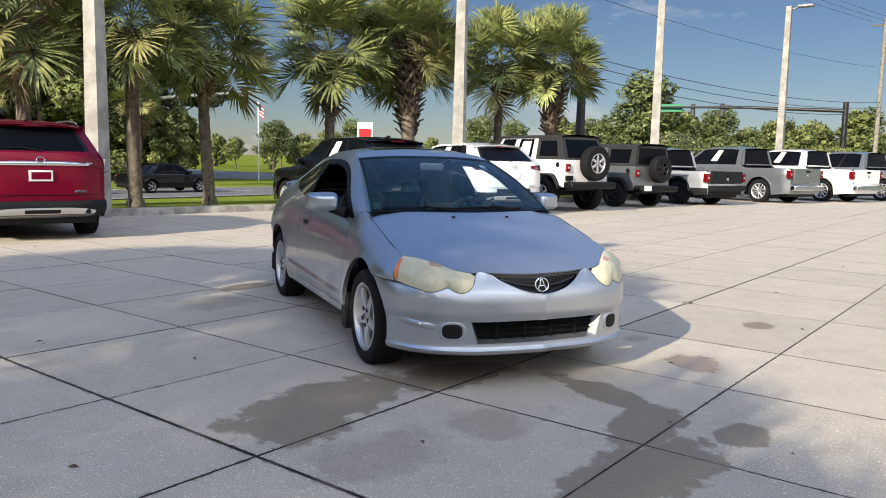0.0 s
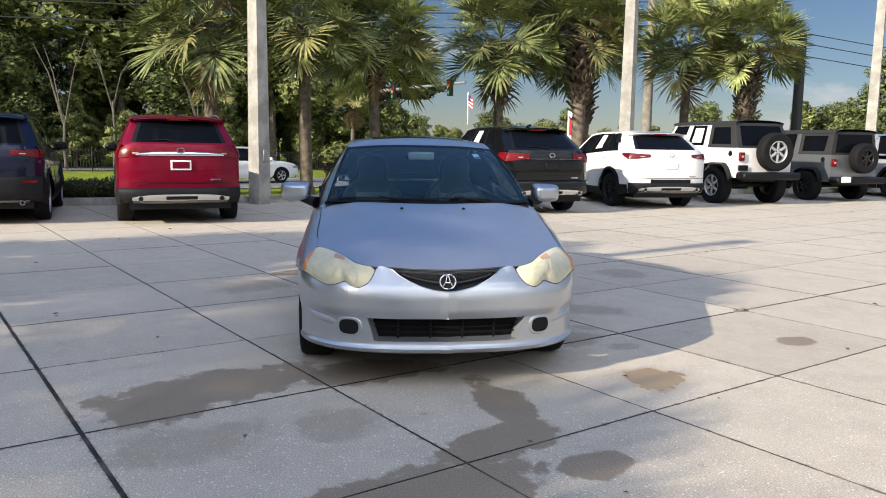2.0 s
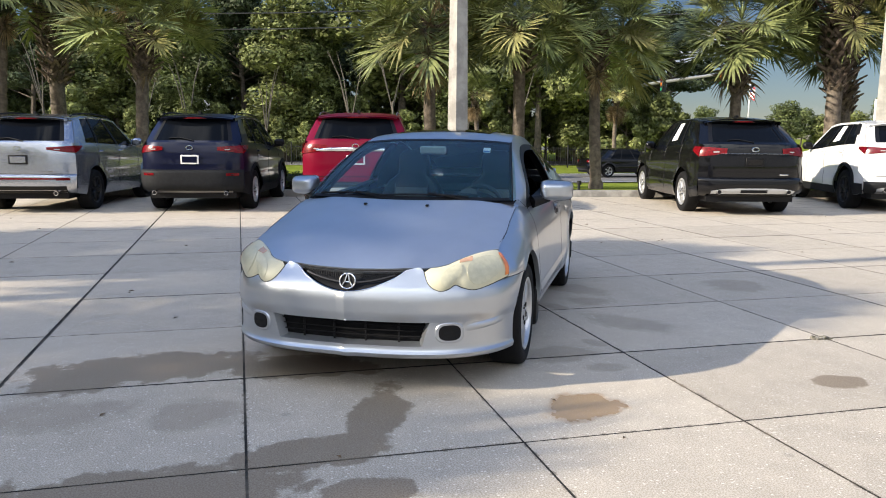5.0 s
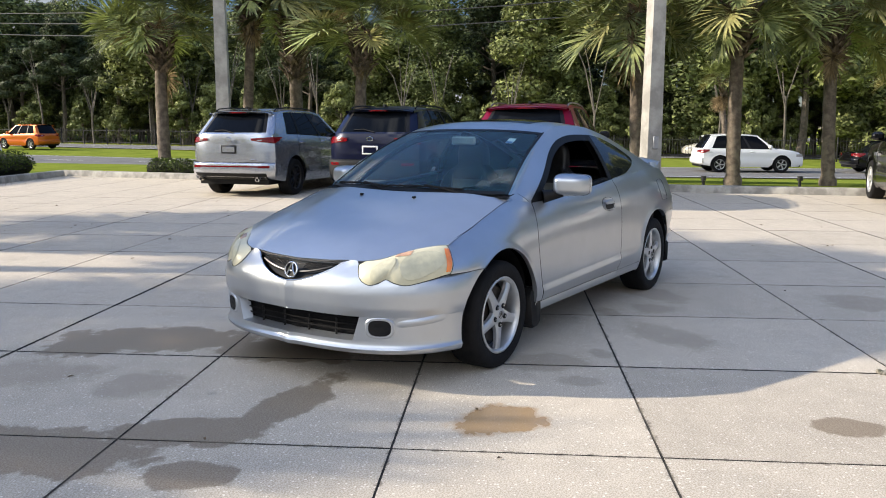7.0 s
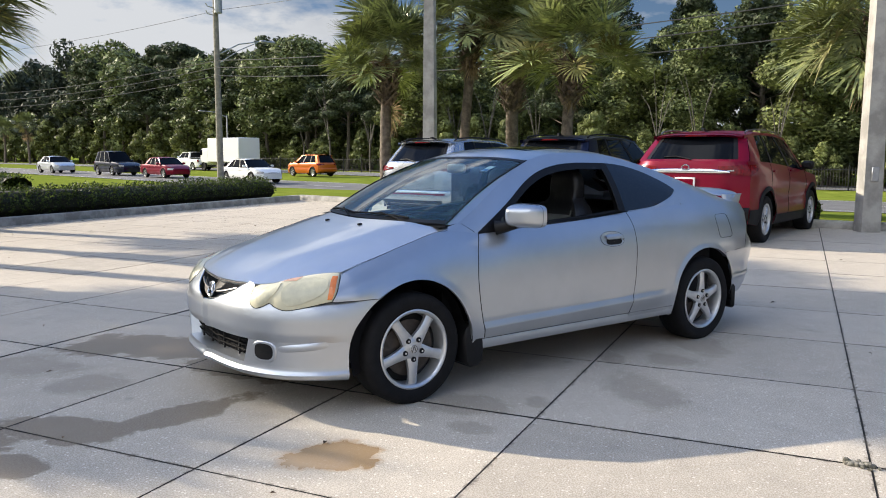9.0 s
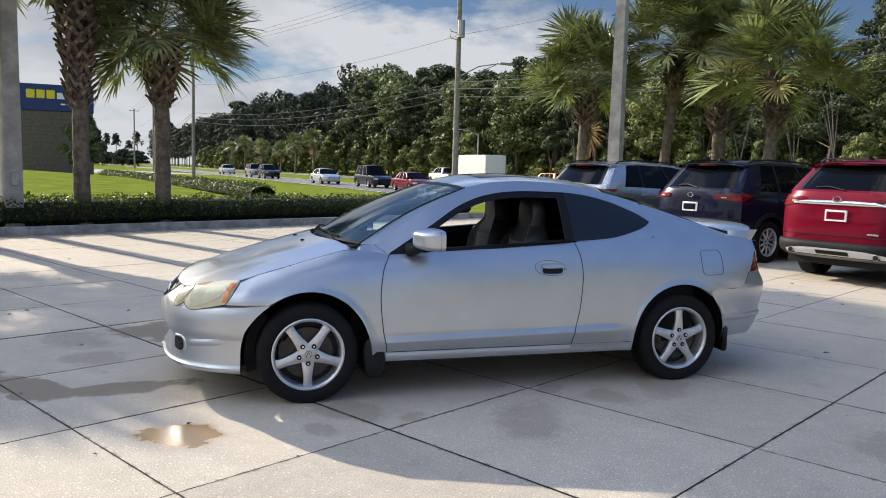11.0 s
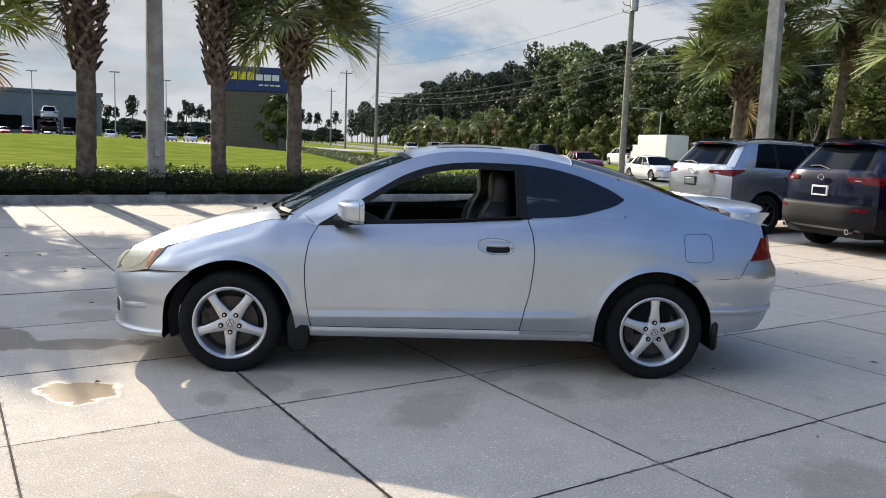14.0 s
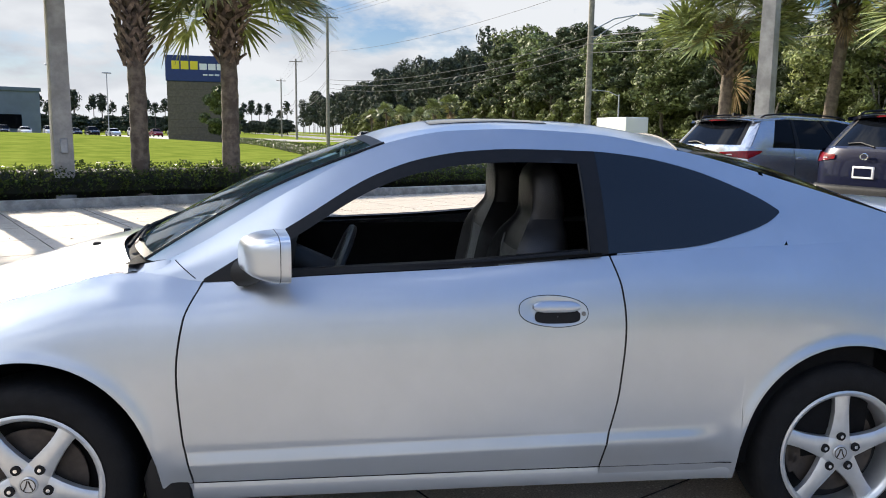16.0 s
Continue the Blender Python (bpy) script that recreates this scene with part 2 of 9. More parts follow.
glass_dark = material("tinted_glass", (0.004, 0.005, 0.007), 0.02, 0.0, spec=0.07)
glass_tint = material("dark_film_glass", (0.008, 0.011, 0.016), 0.03, 0.0, spec=0.42)
trim_black = material("black_trim", (0.006, 0.006, 0.007), 0.5, vary=0.3, scale=30, spec=0.25)
plastic_grey = material("grey_cladding", (0.015, 0.016, 0.018), 0.6, spec=0.14, vary=0.2, scale=20, bump=0.05, bscale=400)
rubber = material("tyre_rubber", (0.008, 0.008, 0.009), 0.8, vary=0.35, scale=25, bump=0.15, bscale=140, spec=0.25)
alloy = material("alloy", (0.62, 0.63, 0.64), 0.33, 0.75, vary=0.12, scale=14)
alloy_dark = material("dark_alloy", (0.03, 0.03, 0.032), 0.35, 0.6, vary=0.2, scale=14)
steel = material("bare_steel", (0.30, 0.28, 0.26), 0.45, 0.85, vary=0.35, scale=22)
chrome = material("chrome", (0.78, 0.78, 0.78), 0.12, 1.0, vary=0.08, scale=12)
red_lens = material("red_lens", (0.19, 0.003, 0.007), 0.2, vary=0.5, scale=30, coat=0.15, spec=0.25)
dark_red_lens = material("dark_red_lens", (0.14, 0.003, 0.008), 0.18, vary=0.3, scale=24, coat=0.3)
amber_lens = material("amber_lens", (0.75, 0.21, 0.04), 0.14, vary=0.15, scale=24, coat=1.0)
white_lens = material("white_lens", (0.40, 0.38, 0.37), 0.15, vary=0.2, scale=24, coat=1.0)
plate_white = material("plate_white", (0.75, 0.75, 0.74), 0.5, vary=0.08, scale=30)
leather_black = material("black_leather", (0.020, 0.020, 0.022), 0.40, vary=0.3, scale=18, bump=0.2, bscale=260)
leather_grey = material("grey_leather", (0.20, 0.205, 0.20), 0.45, vary=0.2, scale=18, bump=0.2, bscale=260)
interior_black = material("black_interior", (0.008, 0.008, 0.009), 0.8, spec=0.12, vary=0.3, scale=16, bump=0.1, bscale=300)
paper_white = material("paper", (0.82, 0.82, 0.8), 0.8, vary=0.05, scale=20)


def clear_glass(name, tint, rough=0.02, mix=0.16, sky_haze=0.0):
    """Thin see-through glass: clear pass plus a glossy skin."""
    m = bpy.data.materials.new(name)
    m.use_nodes = True
    n, l = m.node_tree.nodes, m.node_tree.links
    n.clear()
    o, t, g, x, f = (n.new(k) for k in ("ShaderNodeOutputMaterial", "ShaderNodeBsdfTransparent", "ShaderNodeBsdfGlossy", "ShaderNodeMixShader", "ShaderNodeFresnel"))
    t.inputs["Color"].default_value = (*tint, 1)
    g.inputs["Roughness"].default_value = rough
    f.inputs["IOR"].default_value = 1.5 + mix
    l.new(f.outputs["Fac"], x.inputs["Fac"])
    l.new(t.outputs["BSDF"], x.inputs[1])
    l.new(g.outputs["BSDF"], x.inputs[2])
    last = x
    # blue diffuse layer: dust haze plus reflected sky, painted in as colour
    if sky_haze:
        d, y = n.new("ShaderNodeBsdfDiffuse"), n.new("ShaderNodeMixShader")
        d.inputs["Color"].default_value = (0.15, 0.45, 0.60, 1)
        y.inputs["Fac"].default_value = sky_haze
        l.new(x.outputs["Shader"], y.inputs[1])
        l.new(d.outputs["BSDF"], y.inputs[2])
        last = y
    l.new(last.outputs["Shader"], o.inputs["Surface"])
    return m


windshield_glass = clear_glass("windshield_glass", (0.74, 0.90, 0.92), mix=-0.07, sky_haze=0.045)

# ---------------------------------------------------------------- ground, road, kerbs
def concrete_material():
    m = bpy.data.materials.new("broom_concrete")
    m.use_nodes = True
    n, l = m.node_tree.nodes, m.node_tree.links
    p = n["Principled BSDF"]
    geo = n.new("ShaderNodeNewGeometry")

    def noise_tex(scale, detail=6.0, rough=0.55, src=None):
        t = n.new("ShaderNodeTexNoise")
        t.inputs["Scale"].default_value, t.inputs["Detail"].default_value, t.inputs["Roughness"].default_value = scale, detail, rough
        l.new(src or geo.outputs["Position"], t.inputs["Vector"])
        return t

    def math_node(op, a, b=None, clamp=False):
        q = n.new("ShaderNodeMath")
        q.operation, q.use_clamp = op, clamp
        for i, v in enumerate((a, b)):
            if v is None:
                continue
            if isinstance(v, (int, float)):
                q.inputs[i].default_value = v
            else:
                l.new(v, q.inputs[i])
        return q.outputs[0]

    def ramp(src, p0, p1, c0, c1):
        r = n.new("ShaderNodeValToRGB")
        r.color_ramp.elements[0].position, r.color_ramp.elements[1].position = p0, p1
        r.color_ramp.elements[0].color, r.color_ramp.elements[1].color = (*c0, 1), (*c1, 1)
        l.new(src, r.inputs["Fac"])
        return r.outputs["Color"]

    def mix(fac, a, b, mode="MIX"):
        q = n.new("ShaderNodeMix")
        q.data_type, q.blend_type = "RGBA", mode
        if isinstance(fac, (int, float)):
            q.inputs[0].default_value = fac
        else:
            l.new(fac, q.inputs[0])
        for s_, v in ((6, a), (7, b)):
            if isinstance(v, tuple):
                q.inputs[s_].default_value = (*v, 1)
            else:
                l.new(v, q.inputs[s_])
        return q.outputs[2]
    big = noise_tex(0.55, 7)
    mid = noise_tex(5.0, 8, 0.65)
    fine = noise_tex(140.0, 4)
    col = ramp(big.outputs["Fac"], 0.34, 0.68, (0.44, 0.375, 0.285), (0.56, 0.485, 0.38))
    col = mix(0.5, col, ramp(mid.outputs["Fac"], 0.35, 0.7, (0.38, 0.325, 0.25), (0.60, 0.525, 0.42)))
    # grime in patches, and small dark spots
    grime = noise_tex(1.7, 9, 0.7)
    col = mix(math_node("MULTIPLY", ramp(grime.outputs["Fac"], 0.50, 0.72, (0, 0, 0), (1, 1, 1)), 0.45), col, (0.27, 0.235, 0.19))
    spot = n.new("ShaderNodeTexVoronoi")
    spot.inputs["Scale"].default_value = 2.3
    l.new(geo.outputs["Position"], spot.inputs["Vector"])
    col = mix(math_node("MULTIPLY", math_node("LESS_THAN", math_node("ADD", spot.outputs["Distance"], math_node("MULTIPLY", mid.outputs["Fac"], 0.06)), 0.085), 0.45), col, (0.16, 0.14, 0.12))
    col = mix(0.40, col, ramp(fine.outputs["Fac"], 0.40, 0.60, (0.22, 0.20, 0.17), (0.68, 0.63, 0.56)))
    # exposed stones
    vor = n.new("ShaderNodeTexVoronoi")
    vor.inputs["Scale"].default_value = 46.0
    l.new(geo.outputs["Position"], vor.inputs["Vector"])
    vor_sep = n.new("ShaderNodeSeparateXYZ")
    l.new(vor.outputs["Color"], vor_sep.inputs[0])
    col = mix(math_node("MULTIPLY", math_node("MULTIPLY", math_node("LESS_THAN", vor.outputs["Distance"], 0.24), math_node("GREATER_THAN", vor_sep.outputs["X"], 0.62)), 0.75), col, (0.74, 0.70, 0.62))
    info = n.new("ShaderNodeObjectInfo")
    slab = n.new("ShaderNodeMapRange")
    slab.inputs["To Min"].default_value, slab.inputs["To Max"].default_value = 0.92, 1.06
    l.new(info.outputs["Random"], slab.inputs["Value"])
    sc = n.new("ShaderNodeVectorMath")
    sc.operation = "SCALE"
    l.new(col, sc.inputs[0])
    l.new(slab.outputs["Result"], sc.inputs["Scale"])
    col = sc.outputs["Vector"]
    # grime and spalling along the edges of each slab
    gen = n.new("ShaderNodeTexCoord")
    gs = n.new("ShaderNodeSeparateXYZ")
    l.new(gen.outputs["Generated"], gs.inputs[0])
    rim_ = [math_node("MINIMUM", gs.outputs[k_], math_node("SUBTRACT", 1.0, gs.outputs[k_])) for k_ in ("X", "Y")]
    rim_d = math_node("MULTIPLY", math_node("MINIMUM", rim_[0], rim_[1]), 1.24)
    chip = noise_tex(16.0, 6, 0.7)
    rim_n = math_node("ADD", rim_d, math_node("MULTIPLY", math_node("SUBTRACT", chip.outputs["Fac"], 0.42), 0.11))
    er = n.new("ShaderNodeMapRange")
    er.interpolation_type = "SMOOTHSTEP"
    er.inputs["From Min"].default_value, er.inputs["From Max"].default_value = 0.020, 0.0
    l.new(rim_n, er.inputs["Value"])
    col = mix(math_node("MULTIPLY", er.outputs["Result"], 0.75), col, (0.12, 0.10, 0.08))
    # water and oil marks, each an uneven oval of its own
    warp = noise_tex(2.6, 5, 0.6)
    edge = noise_tex(11.0, 5, 0.6)
    sep = n.new("ShaderNodeSeparateXYZ")
    l.new(geo.outputs["Position"], sep.inputs[0])
    wob = math_node("ADD", math_node("MULTIPLY", math_node("SUBTRACT", warp.outputs["Fac"], 0.5), 1.9), math_node("MULTIPLY", math_node("SUBTRACT", edge.outputs["Fac"], 0.5), 0.8))

    def blot(cx, cy, rx_, ry_, ang, soft=0.10):
        c, s_ = math.cos(radians(ang)), math.sin(radians(ang))
        dx, dy = math_node("SUBTRACT", sep.outputs["X"], cx), math_node("SUBTRACT", sep.outputs["Y"], cy)
        u = math_node("DIVIDE", math_node("ADD", math_node("MULTIPLY", dx, c), math_node("MULTIPLY", dy, s_)), rx_)
        v = math_node("DIVIDE", math_node("SUBTRACT", math_node("MULTIPLY", dy, c), math_node("MULTIPLY", dx, s_)), ry_)
        r2 = math_node("SQRT", math_node("ADD", math_node("MULTIPLY", u, u), math_node("MULTIPLY", v, v)))
        d = math_node("ADD", r2, wob)
        mr = n.new("ShaderNodeMapRange")
        mr.interpolation_type = "SMOOTHSTEP"
        mr.inputs["From Min"].default_value, mr.inputs["From Max"].default_value = 1.0 + soft, 1.0 - soft
        l.new(d, mr.inputs["Value"])
        return mr.outputs["Result"]

    def most(items):
        a = items[0]
        for b in items[1:]:
            a = math_node("MAXIMUM", a, b)
        return a
    wet = most([blot(*b) for b in WET_MARKS])
    faint = most([blot(*b, 0.25) for b in FAINT_MARKS])
    tan = most([blot(*b, 0.14) for b in TAN_MARKS])
    col = mix(math_node("MULTIPLY", faint, 0.36), col, (0.20, 0.155, 0.11))
    col = mix(math_node("MULTIPLY", wet, 0.80), col, mix(0.25, (0.20, 0.145, 0.088), ramp(fine.outputs["Fac"], 0.4, 0.6, (0.08, 0.075, 0.07), (0.3, 0.28, 0.25))))
    col = mix(math_node("MULTIPLY", tan, 0.8), col, (0.36, 0.225, 0.10))
    l.new(math_node("ADD", math_node("MULTIPLY", tan, 0.7), 0.2), p.inputs["Specular IOR Level"])
    l.new(col, p.inputs["Base Color"])
    ro = n.new("ShaderNodeMapRange")
    ro.clamp = False
    ro.inputs["To Min"].default_value, ro.inputs["To Max"].default_value = 0.82, 0.46
    l.new(math_node("MAXIMUM", math_node("MULTIPLY", wet, 0.6), math_node("MULTIPLY", tan, 1.7)), ro.inputs["Value"])
    l.new(ro.outputs["Result"], p.inputs["Roughness"])
    bp = n.new("ShaderNodeBump")
    bp.inputs["Distance"].default_value = 0.008
    l.new(math_node("SUBTRACT", 0.25, math_node("MULTIPLY", tan, 0.23)), bp.inputs["Strength"])
    l.new(math_node("ADD", fine.outputs["Fac"], mid.outputs["Fac"]), bp.inputs["Height"])
    l.new(bp.outputs["Normal"], p.inputs["Normal"])
    return m


# centre, half sizes, angle
WET_MARKS = [(-2.80, 2.62, 0.33, 0.60, 10), (-2.62, 3.52, 0.24, 0.42, -12), (-1.80, 3.84, 0.42, 0.13, -20), (-1.36, 3.45, 0.16, 0.42, 12), (-1.12, 2.85, 0.22, 0.62, -8),
             (-0.94, 3.64, 0.12, 0.21, 0), (-1.66, 6.44, 0.10, 0.17, 0), (-6.1, 4.7, 0.16, 0.3, 0)]
FAINT_MARKS = [(-2.22, 5.28, 0.08, 0.12, 0), (-2.75, 5.45, 0.10, 0.07, 20), (-2.10, 2.32, 0.22, 0.34, 0), (-2.55, 5.10, 0.16, 0.26, 0), (-3.98, 5.97, 0.20, 0.16, 30), (-3.20, 5.94, 0.34, 0.2, 40), (-3.83, 5.62, 0.12, 0.08, 0), (-4.55, 6.05, 0.34, 0.18, 25), (-0.7, 2.1, 0.4, 0.5, 0), (-5.6, 4.0, 0.3, 0.35, 0), (-1.95, 2.95, 0.2, 0.2, 0), (-4.3, 7.6, 0.3, 0.25, 10)]
TAN_MARKS = [(-1.62, 4.83, 0.18, 0.22, 0)]
concrete = concrete_material()
joint_dirt = material("joint_dirt", (0.022, 0.020, 0.017), 0.95, color2=(0.13, 0.11, 0.085), spread=(0.36, 0.52), scale=2.6, bump=0.4, bscale=80)
kerb_concrete = material("kerb_concrete", (0.42, 0.40, 0.36), 0.85, vary=0.45, scale=4, bump=0.3, bscale=60)
grass_soil = material("mown_grass", (0.22, 0.255, 0.045), 0.95, color2=(0.13, 0.17, 0.025), scale=0.9, spread=(0.35, 0.68), bump=0.9, bscale=34, spec=0.0)
asphalt = material("asphalt", (0.16, 0.157, 0.152), 0.9, vary=0.25, scale=1.2, bump=0.3, bscale=120)
road_white = material("road_paint", (0.7, 0.7, 0.68), 0.7, vary=0.25, scale=6)
mulch = material("mulch", (0.06, 0.04, 0.025), 0.95, vary=0.5, scale=14, bump=0.8, bscale=50)

KERB_W = [(-18.55, -7.06), (-17.3, -2.6), (-15.9, 3.0), (-14.75, 8.3), (-14.2, 11.8), (-13.5, 16.0), (-12.3, 22.0), (-10.4, 30.0), (-8.0, 38.0), (-3.0, 52.0)]
kerb_x = curve(*[(y, x) for x, y in KERB_W])


drop = curve((-90, 0.1), (-40, 0.25), (-16, 0.38), (16, 0.70), (60, 0.8))


def lawn_z(x, y):
    """Height of the grounds: flat by the lot, a soft mound under the sign lawn."""
    q_ = max(0.0, min(1.0, (kerb_x(y) - 2.0 - x) / 15.0))
    z = -0.03 - drop(y) * q_ * q_ * (3 - 2 * q_)
    if y < -8.2:
        m_ = math.exp(-((x + 8) / 17) ** 2 - ((y + 52) / 24) ** 2)
        z += 1.05 * m_ * min(1, (-8.2 - y) / 12)
    return z


ground = Build()
gx = sorted(set(steps(-900, -120, 8) + steps(-120, 60, 91) + steps(60, 900, 7)))
gy = sorted(set(steps(-900, -120, 8) + steps(-120, 80, 101) + steps(80, 900, 7)))
ground.grid(lambda x, y: (x, y, lawn_z(x, y)), gx, gy)
single("ground", ground, grass_soil, "mown green grass around the lot", "ground", kind="structure", fix=False)

lot = Build()
ly = steps(-7.0, 52, 60)
lot.grid(lambda y, t: (lerp(kerb_x(y) + 0.0, 40, t), y, -0.0045), ly, steps(0, 1, 12))
single("lot_base", lot, joint_dirt, "dark dirt in the joints below the concrete slabs", "pavement", kind="structure")

# road west of the lot: two carriageways and a median
_bend = curve((-24, -37.64), (-12, -34.9), (0, -34.0), (16, -34.6), (50, -36.0), (130, -38.0))
road_c = lambda y: -29.0 + 0.36 * y if y < -24 else _bend(y)
wood_c = lambda y: -29.0 + 0.36 * y if y < 5 else -27.2 + 0.2 * (y - 5)


def strip(name, off0, off1, z, mat, label, ys):
    b = Build().grid(lambda y, t: (road_c(y) + lerp(off0, off1, t), y, lawn_z(road_c(y), y) + 0.04 + z), ys, [0, 0.5, 1])
    return single(name, b, mat, label, "road", kind="structure")


ry_ = steps(-420, 130, 111)
strip("road", -4.0, 4.0, 0.0, asphalt, "grey asphalt carriageway past the lot", ry_)
strip("road", -24.5, -16.5, 0.0, asphalt, "grey asphalt carriageway beyond the median", ry_)
for off in (-24.1, -16.9, -3.6, 3.6):
    strip("road_line", off - 0.07, off + 0.07, 0.006, road_white, "white painted edge line", ry_)
dash_b = Build()
for k in range(60):
    y0 = -200 + k * 5.5
    for off in (0.0, -20.5):
        dash_b.grid(lambda y, t: (road_c(y) + off + lerp(-0.06, 0.06, t), y, lawn_z(road_c(y), y) + 0.046), [y0, y0 + 1.2, y0 + 2.4], [0, 1])
single("lane_dashes", dash_b, road_white, "white dashed lane lines", "road", kind="structure")
# crossing road north
cross = Build().grid(lambda x, t: (x, 46 + lerp(-6, 6, t) - 0.25 * x * 0.3, lawn_z(x, 46 - 0.075 * x) + 0.034), steps(-160, 40, 41), [0, 0.5, 1])
single("road", cross, asphalt, "grey asphalt cross street at the junction", "road", kind="structure")


def kerb(pts, name, label):
    """A moulded kerb along a line, its face towards the right of the way."""
    b = Build()
    prof = [(0.0, -0.02), (0.012, 0.11), (0.03, 0.142), (0.07, 0.15), (0.16, 0.15), (0.18, 0.135), (0.18, -0.05)]
    n_ = len(pts)

    def at(i, k):
        p = Vector(pts[int(i)])
        d = (Vector(pts[min(int(i) + 1, n_ - 1)]) - Vector(pts[max(int(i) - 1, 0)])).normalized()
        side = Vector((-d.y, d.x))
        q = p + side * prof[int(k)][0]
        return (q.x, q.y, prof[int(k)][1])
    b.grid(at, range(n_), range(len(prof)))
    return single(name, b, kerb_concrete, label, "kerb", kind="structure")


kerb([(x, -7.06) for x in steps(32, -18.5, 60)], "kerb_south", "weathered grey concrete kerb before the hedge")
kerb([(kerb_x(y), y) for y in steps(-7.2, 52, 60)], "kerb_west", "weathered grey concrete kerb behind the parked cars")
# planting bed under the hedges
bed = Build().grid(lambda x, t: (x, lerp(-7.22, -8.75, t), 0.10 - 0.1 * t), steps(-18.2, 32, 40), steps(0, 1, 5))
single("planting_bed", bed, mulch, "dark mulch bed behind the kerb", "ground", kind="structure")
bedw = Build().grid(lambda y, t: (kerb_x(y) - lerp(0.17, 1.3, t), y, 0.10 - 0.09 * t), steps(-6.4, 7.0, 30), steps(0, 1, 4))
single("planting_bed", bedw, mulch, "dark mulch strip behind the kerb", "ground", kind="structure")

# ---------------------------------------------------------------- wheels
brake_steel = material("brake_steel", (0.075, 0.06, 0.05), 0.6, 0.4, vary=0.35, scale=22)


def wheel_parts(parent, x, y, r, width, style, rim_mat, side, name="wheel", turn=0.0):
    """A wheel under a vehicle: tyre, rim, brake disc. side is +1 for the left, -1 for the right."""
    w = thing(name, "", "")
    for key in ("label", "category"):
        if key in w:
            del w[key]
    w.parent = parent
    w.location = (x, y, r * 0.972)
    rr = r * {"star": 0.70, "ten": 0.655, "six": 0.56}[style]                      # rim radius
    s = side
    h = width / 2
    tyre = Build().lathe([(rr * 0.97, s * -h * 0.8), (rr * 1.02, s * -h * 0.95), (r * 0.9, s * -h), (r * 0.975, s * -h * 0.86), (r, s * -h * 0.6), (r, s * h * 0.6),
                          (r * 0.975, s * h * 0.86), (r * 0.93, s * h * 0.97), (r * 0.86, s * h), (r * 0.76, s * h * 0.97), (rr * 1.03, s * h * 0.9), (rr * 0.98, s * h * 0.78)], 48)
    part("tyre", tyre, rubber, w)
    o = s * h
    rim = Build().lathe([(rr * 1.02, o * 0.93), (rr * 0.985, o * 0.96), (rr * 0.94, o * 0.92), (rr * 0.915, o * 0.82), (rr * 0.89, o * 0.1), (rr * 0.88, -o * 0.8)], 48)
    if style == "star":
        n_sp, w0, w1 = 5, 0.088, 0.048
    elif style == "ten":
        n_sp, w0, w1 = 10, 0.026, 0.024
    else:
        n_sp, w0, w1 = 6, 0.05, 0.04
    for k in range(n_sp):
        a = 2 * math.pi * k / n_sp + math.pi / 2 + turn
        ca, sa = math.cos(a), math.sin(a)

        def spoke(u, v):
            rad = lerp(0.028, rr * 0.93, u)
            wd = (w1 + (w0 - w1) * (1 - u) ** 2.2 + (0.012 * max(0.0, u - 0.75) / 0.25 if style == "star" else 0.0)) * (r / 0.31)
            t = (v - 0.5) * 2
            yy = o * (0.80 + 0.06 * math.sin(u * math.pi)) - s * (0.010 * t * t + (0.02 if abs(t) > 0.99 else 0))
            return (rad * ca - t * wd / 2 * sa, yy, rad * sa + t * wd / 2 * ca)
        rim.grid(spoke, steps(0, 1, 7), [0, 0.005, 0.12, 0.5, 0.88, 0.995, 1])
    rim.lathe([(0.0, o * 0.83), (0.03, o * 0.83), (0.05, o * 0.80), (0.062, o * 0.74), (0.066, o * 0.5)], 24)
    part("rim", rim, rim_mat, w)
    cap = Build().lathe([(0.0, o * 0.885), (0.024, o * 0.88), (0.027, o * 0.85)], 20)
    part("centre_cap", cap, alloy if rim_mat is alloy else rim_mat, w, "round alloy centre cap")
    if style == "star":
        mark = Build()
        for e in (1, -1):
            mark.tube([(e * 0.002, o * 0.888, 0.015), (e * 0.006, o * 0.888, 0.0), (e * 0.013, o * 0.887, -0.014)], 0.0022, 5)
        mark.tube([(0.0205 * math.cos(t), o * 0.886, 0.0205 * math.sin(t)) for t in steps(0, 2 * math.pi, 21)], 0.0014, 5, caps=False)
        part("cap_emblem", mark, brake_steel, w, "dark emblem on the centre cap")
    nuts = 5
    for k in range(nuts):
        a = 2 * math.pi * k / nuts + math.pi / 2 + turn
        c = Matrix.Translation((0.057 * math.cos(a), 0, 0.057 * math.sin(a)))
        part("lug_hole", Build().lathe([(0.0, o * 0.868), (0.0145, o * 0.868), (0.0155, o * 0.80)], 12, c), trim_black, w)
        part("lug_nut", Build().lathe([(0.0, o * 0.895), (0.006, o * 0.89), (0.007, o * 0.80)], 10, c), chrome if rim_mat is alloy else steel, w)
    part("brake_disc", Build().lathe([(0.05, o * 0.35), (rr * 0.72, o * 0.35), (rr * 0.72, o * 0.28), (0.05, o * 0.28)], 32), brake_steel, w)
    cal = Build()
    cal.grid(lambda u, v: ((rr * lerp(0.55, 0.8, v)) * math.cos(lerp(-0.5, 0.5, u)), o * 0.45, (rr * lerp(0.55, 0.8, v)) * math.sin(lerp(-0.5, 0.5, u))), steps(0, 1, 8), [0, 0.5, 1])
    cal.box(rr * 0.55, rr * 0.8, min(o * 0.1, o * 0.45), max(o * 0.1, o * 0.45), -rr * 0.3, rr * 0.3, 0.01)
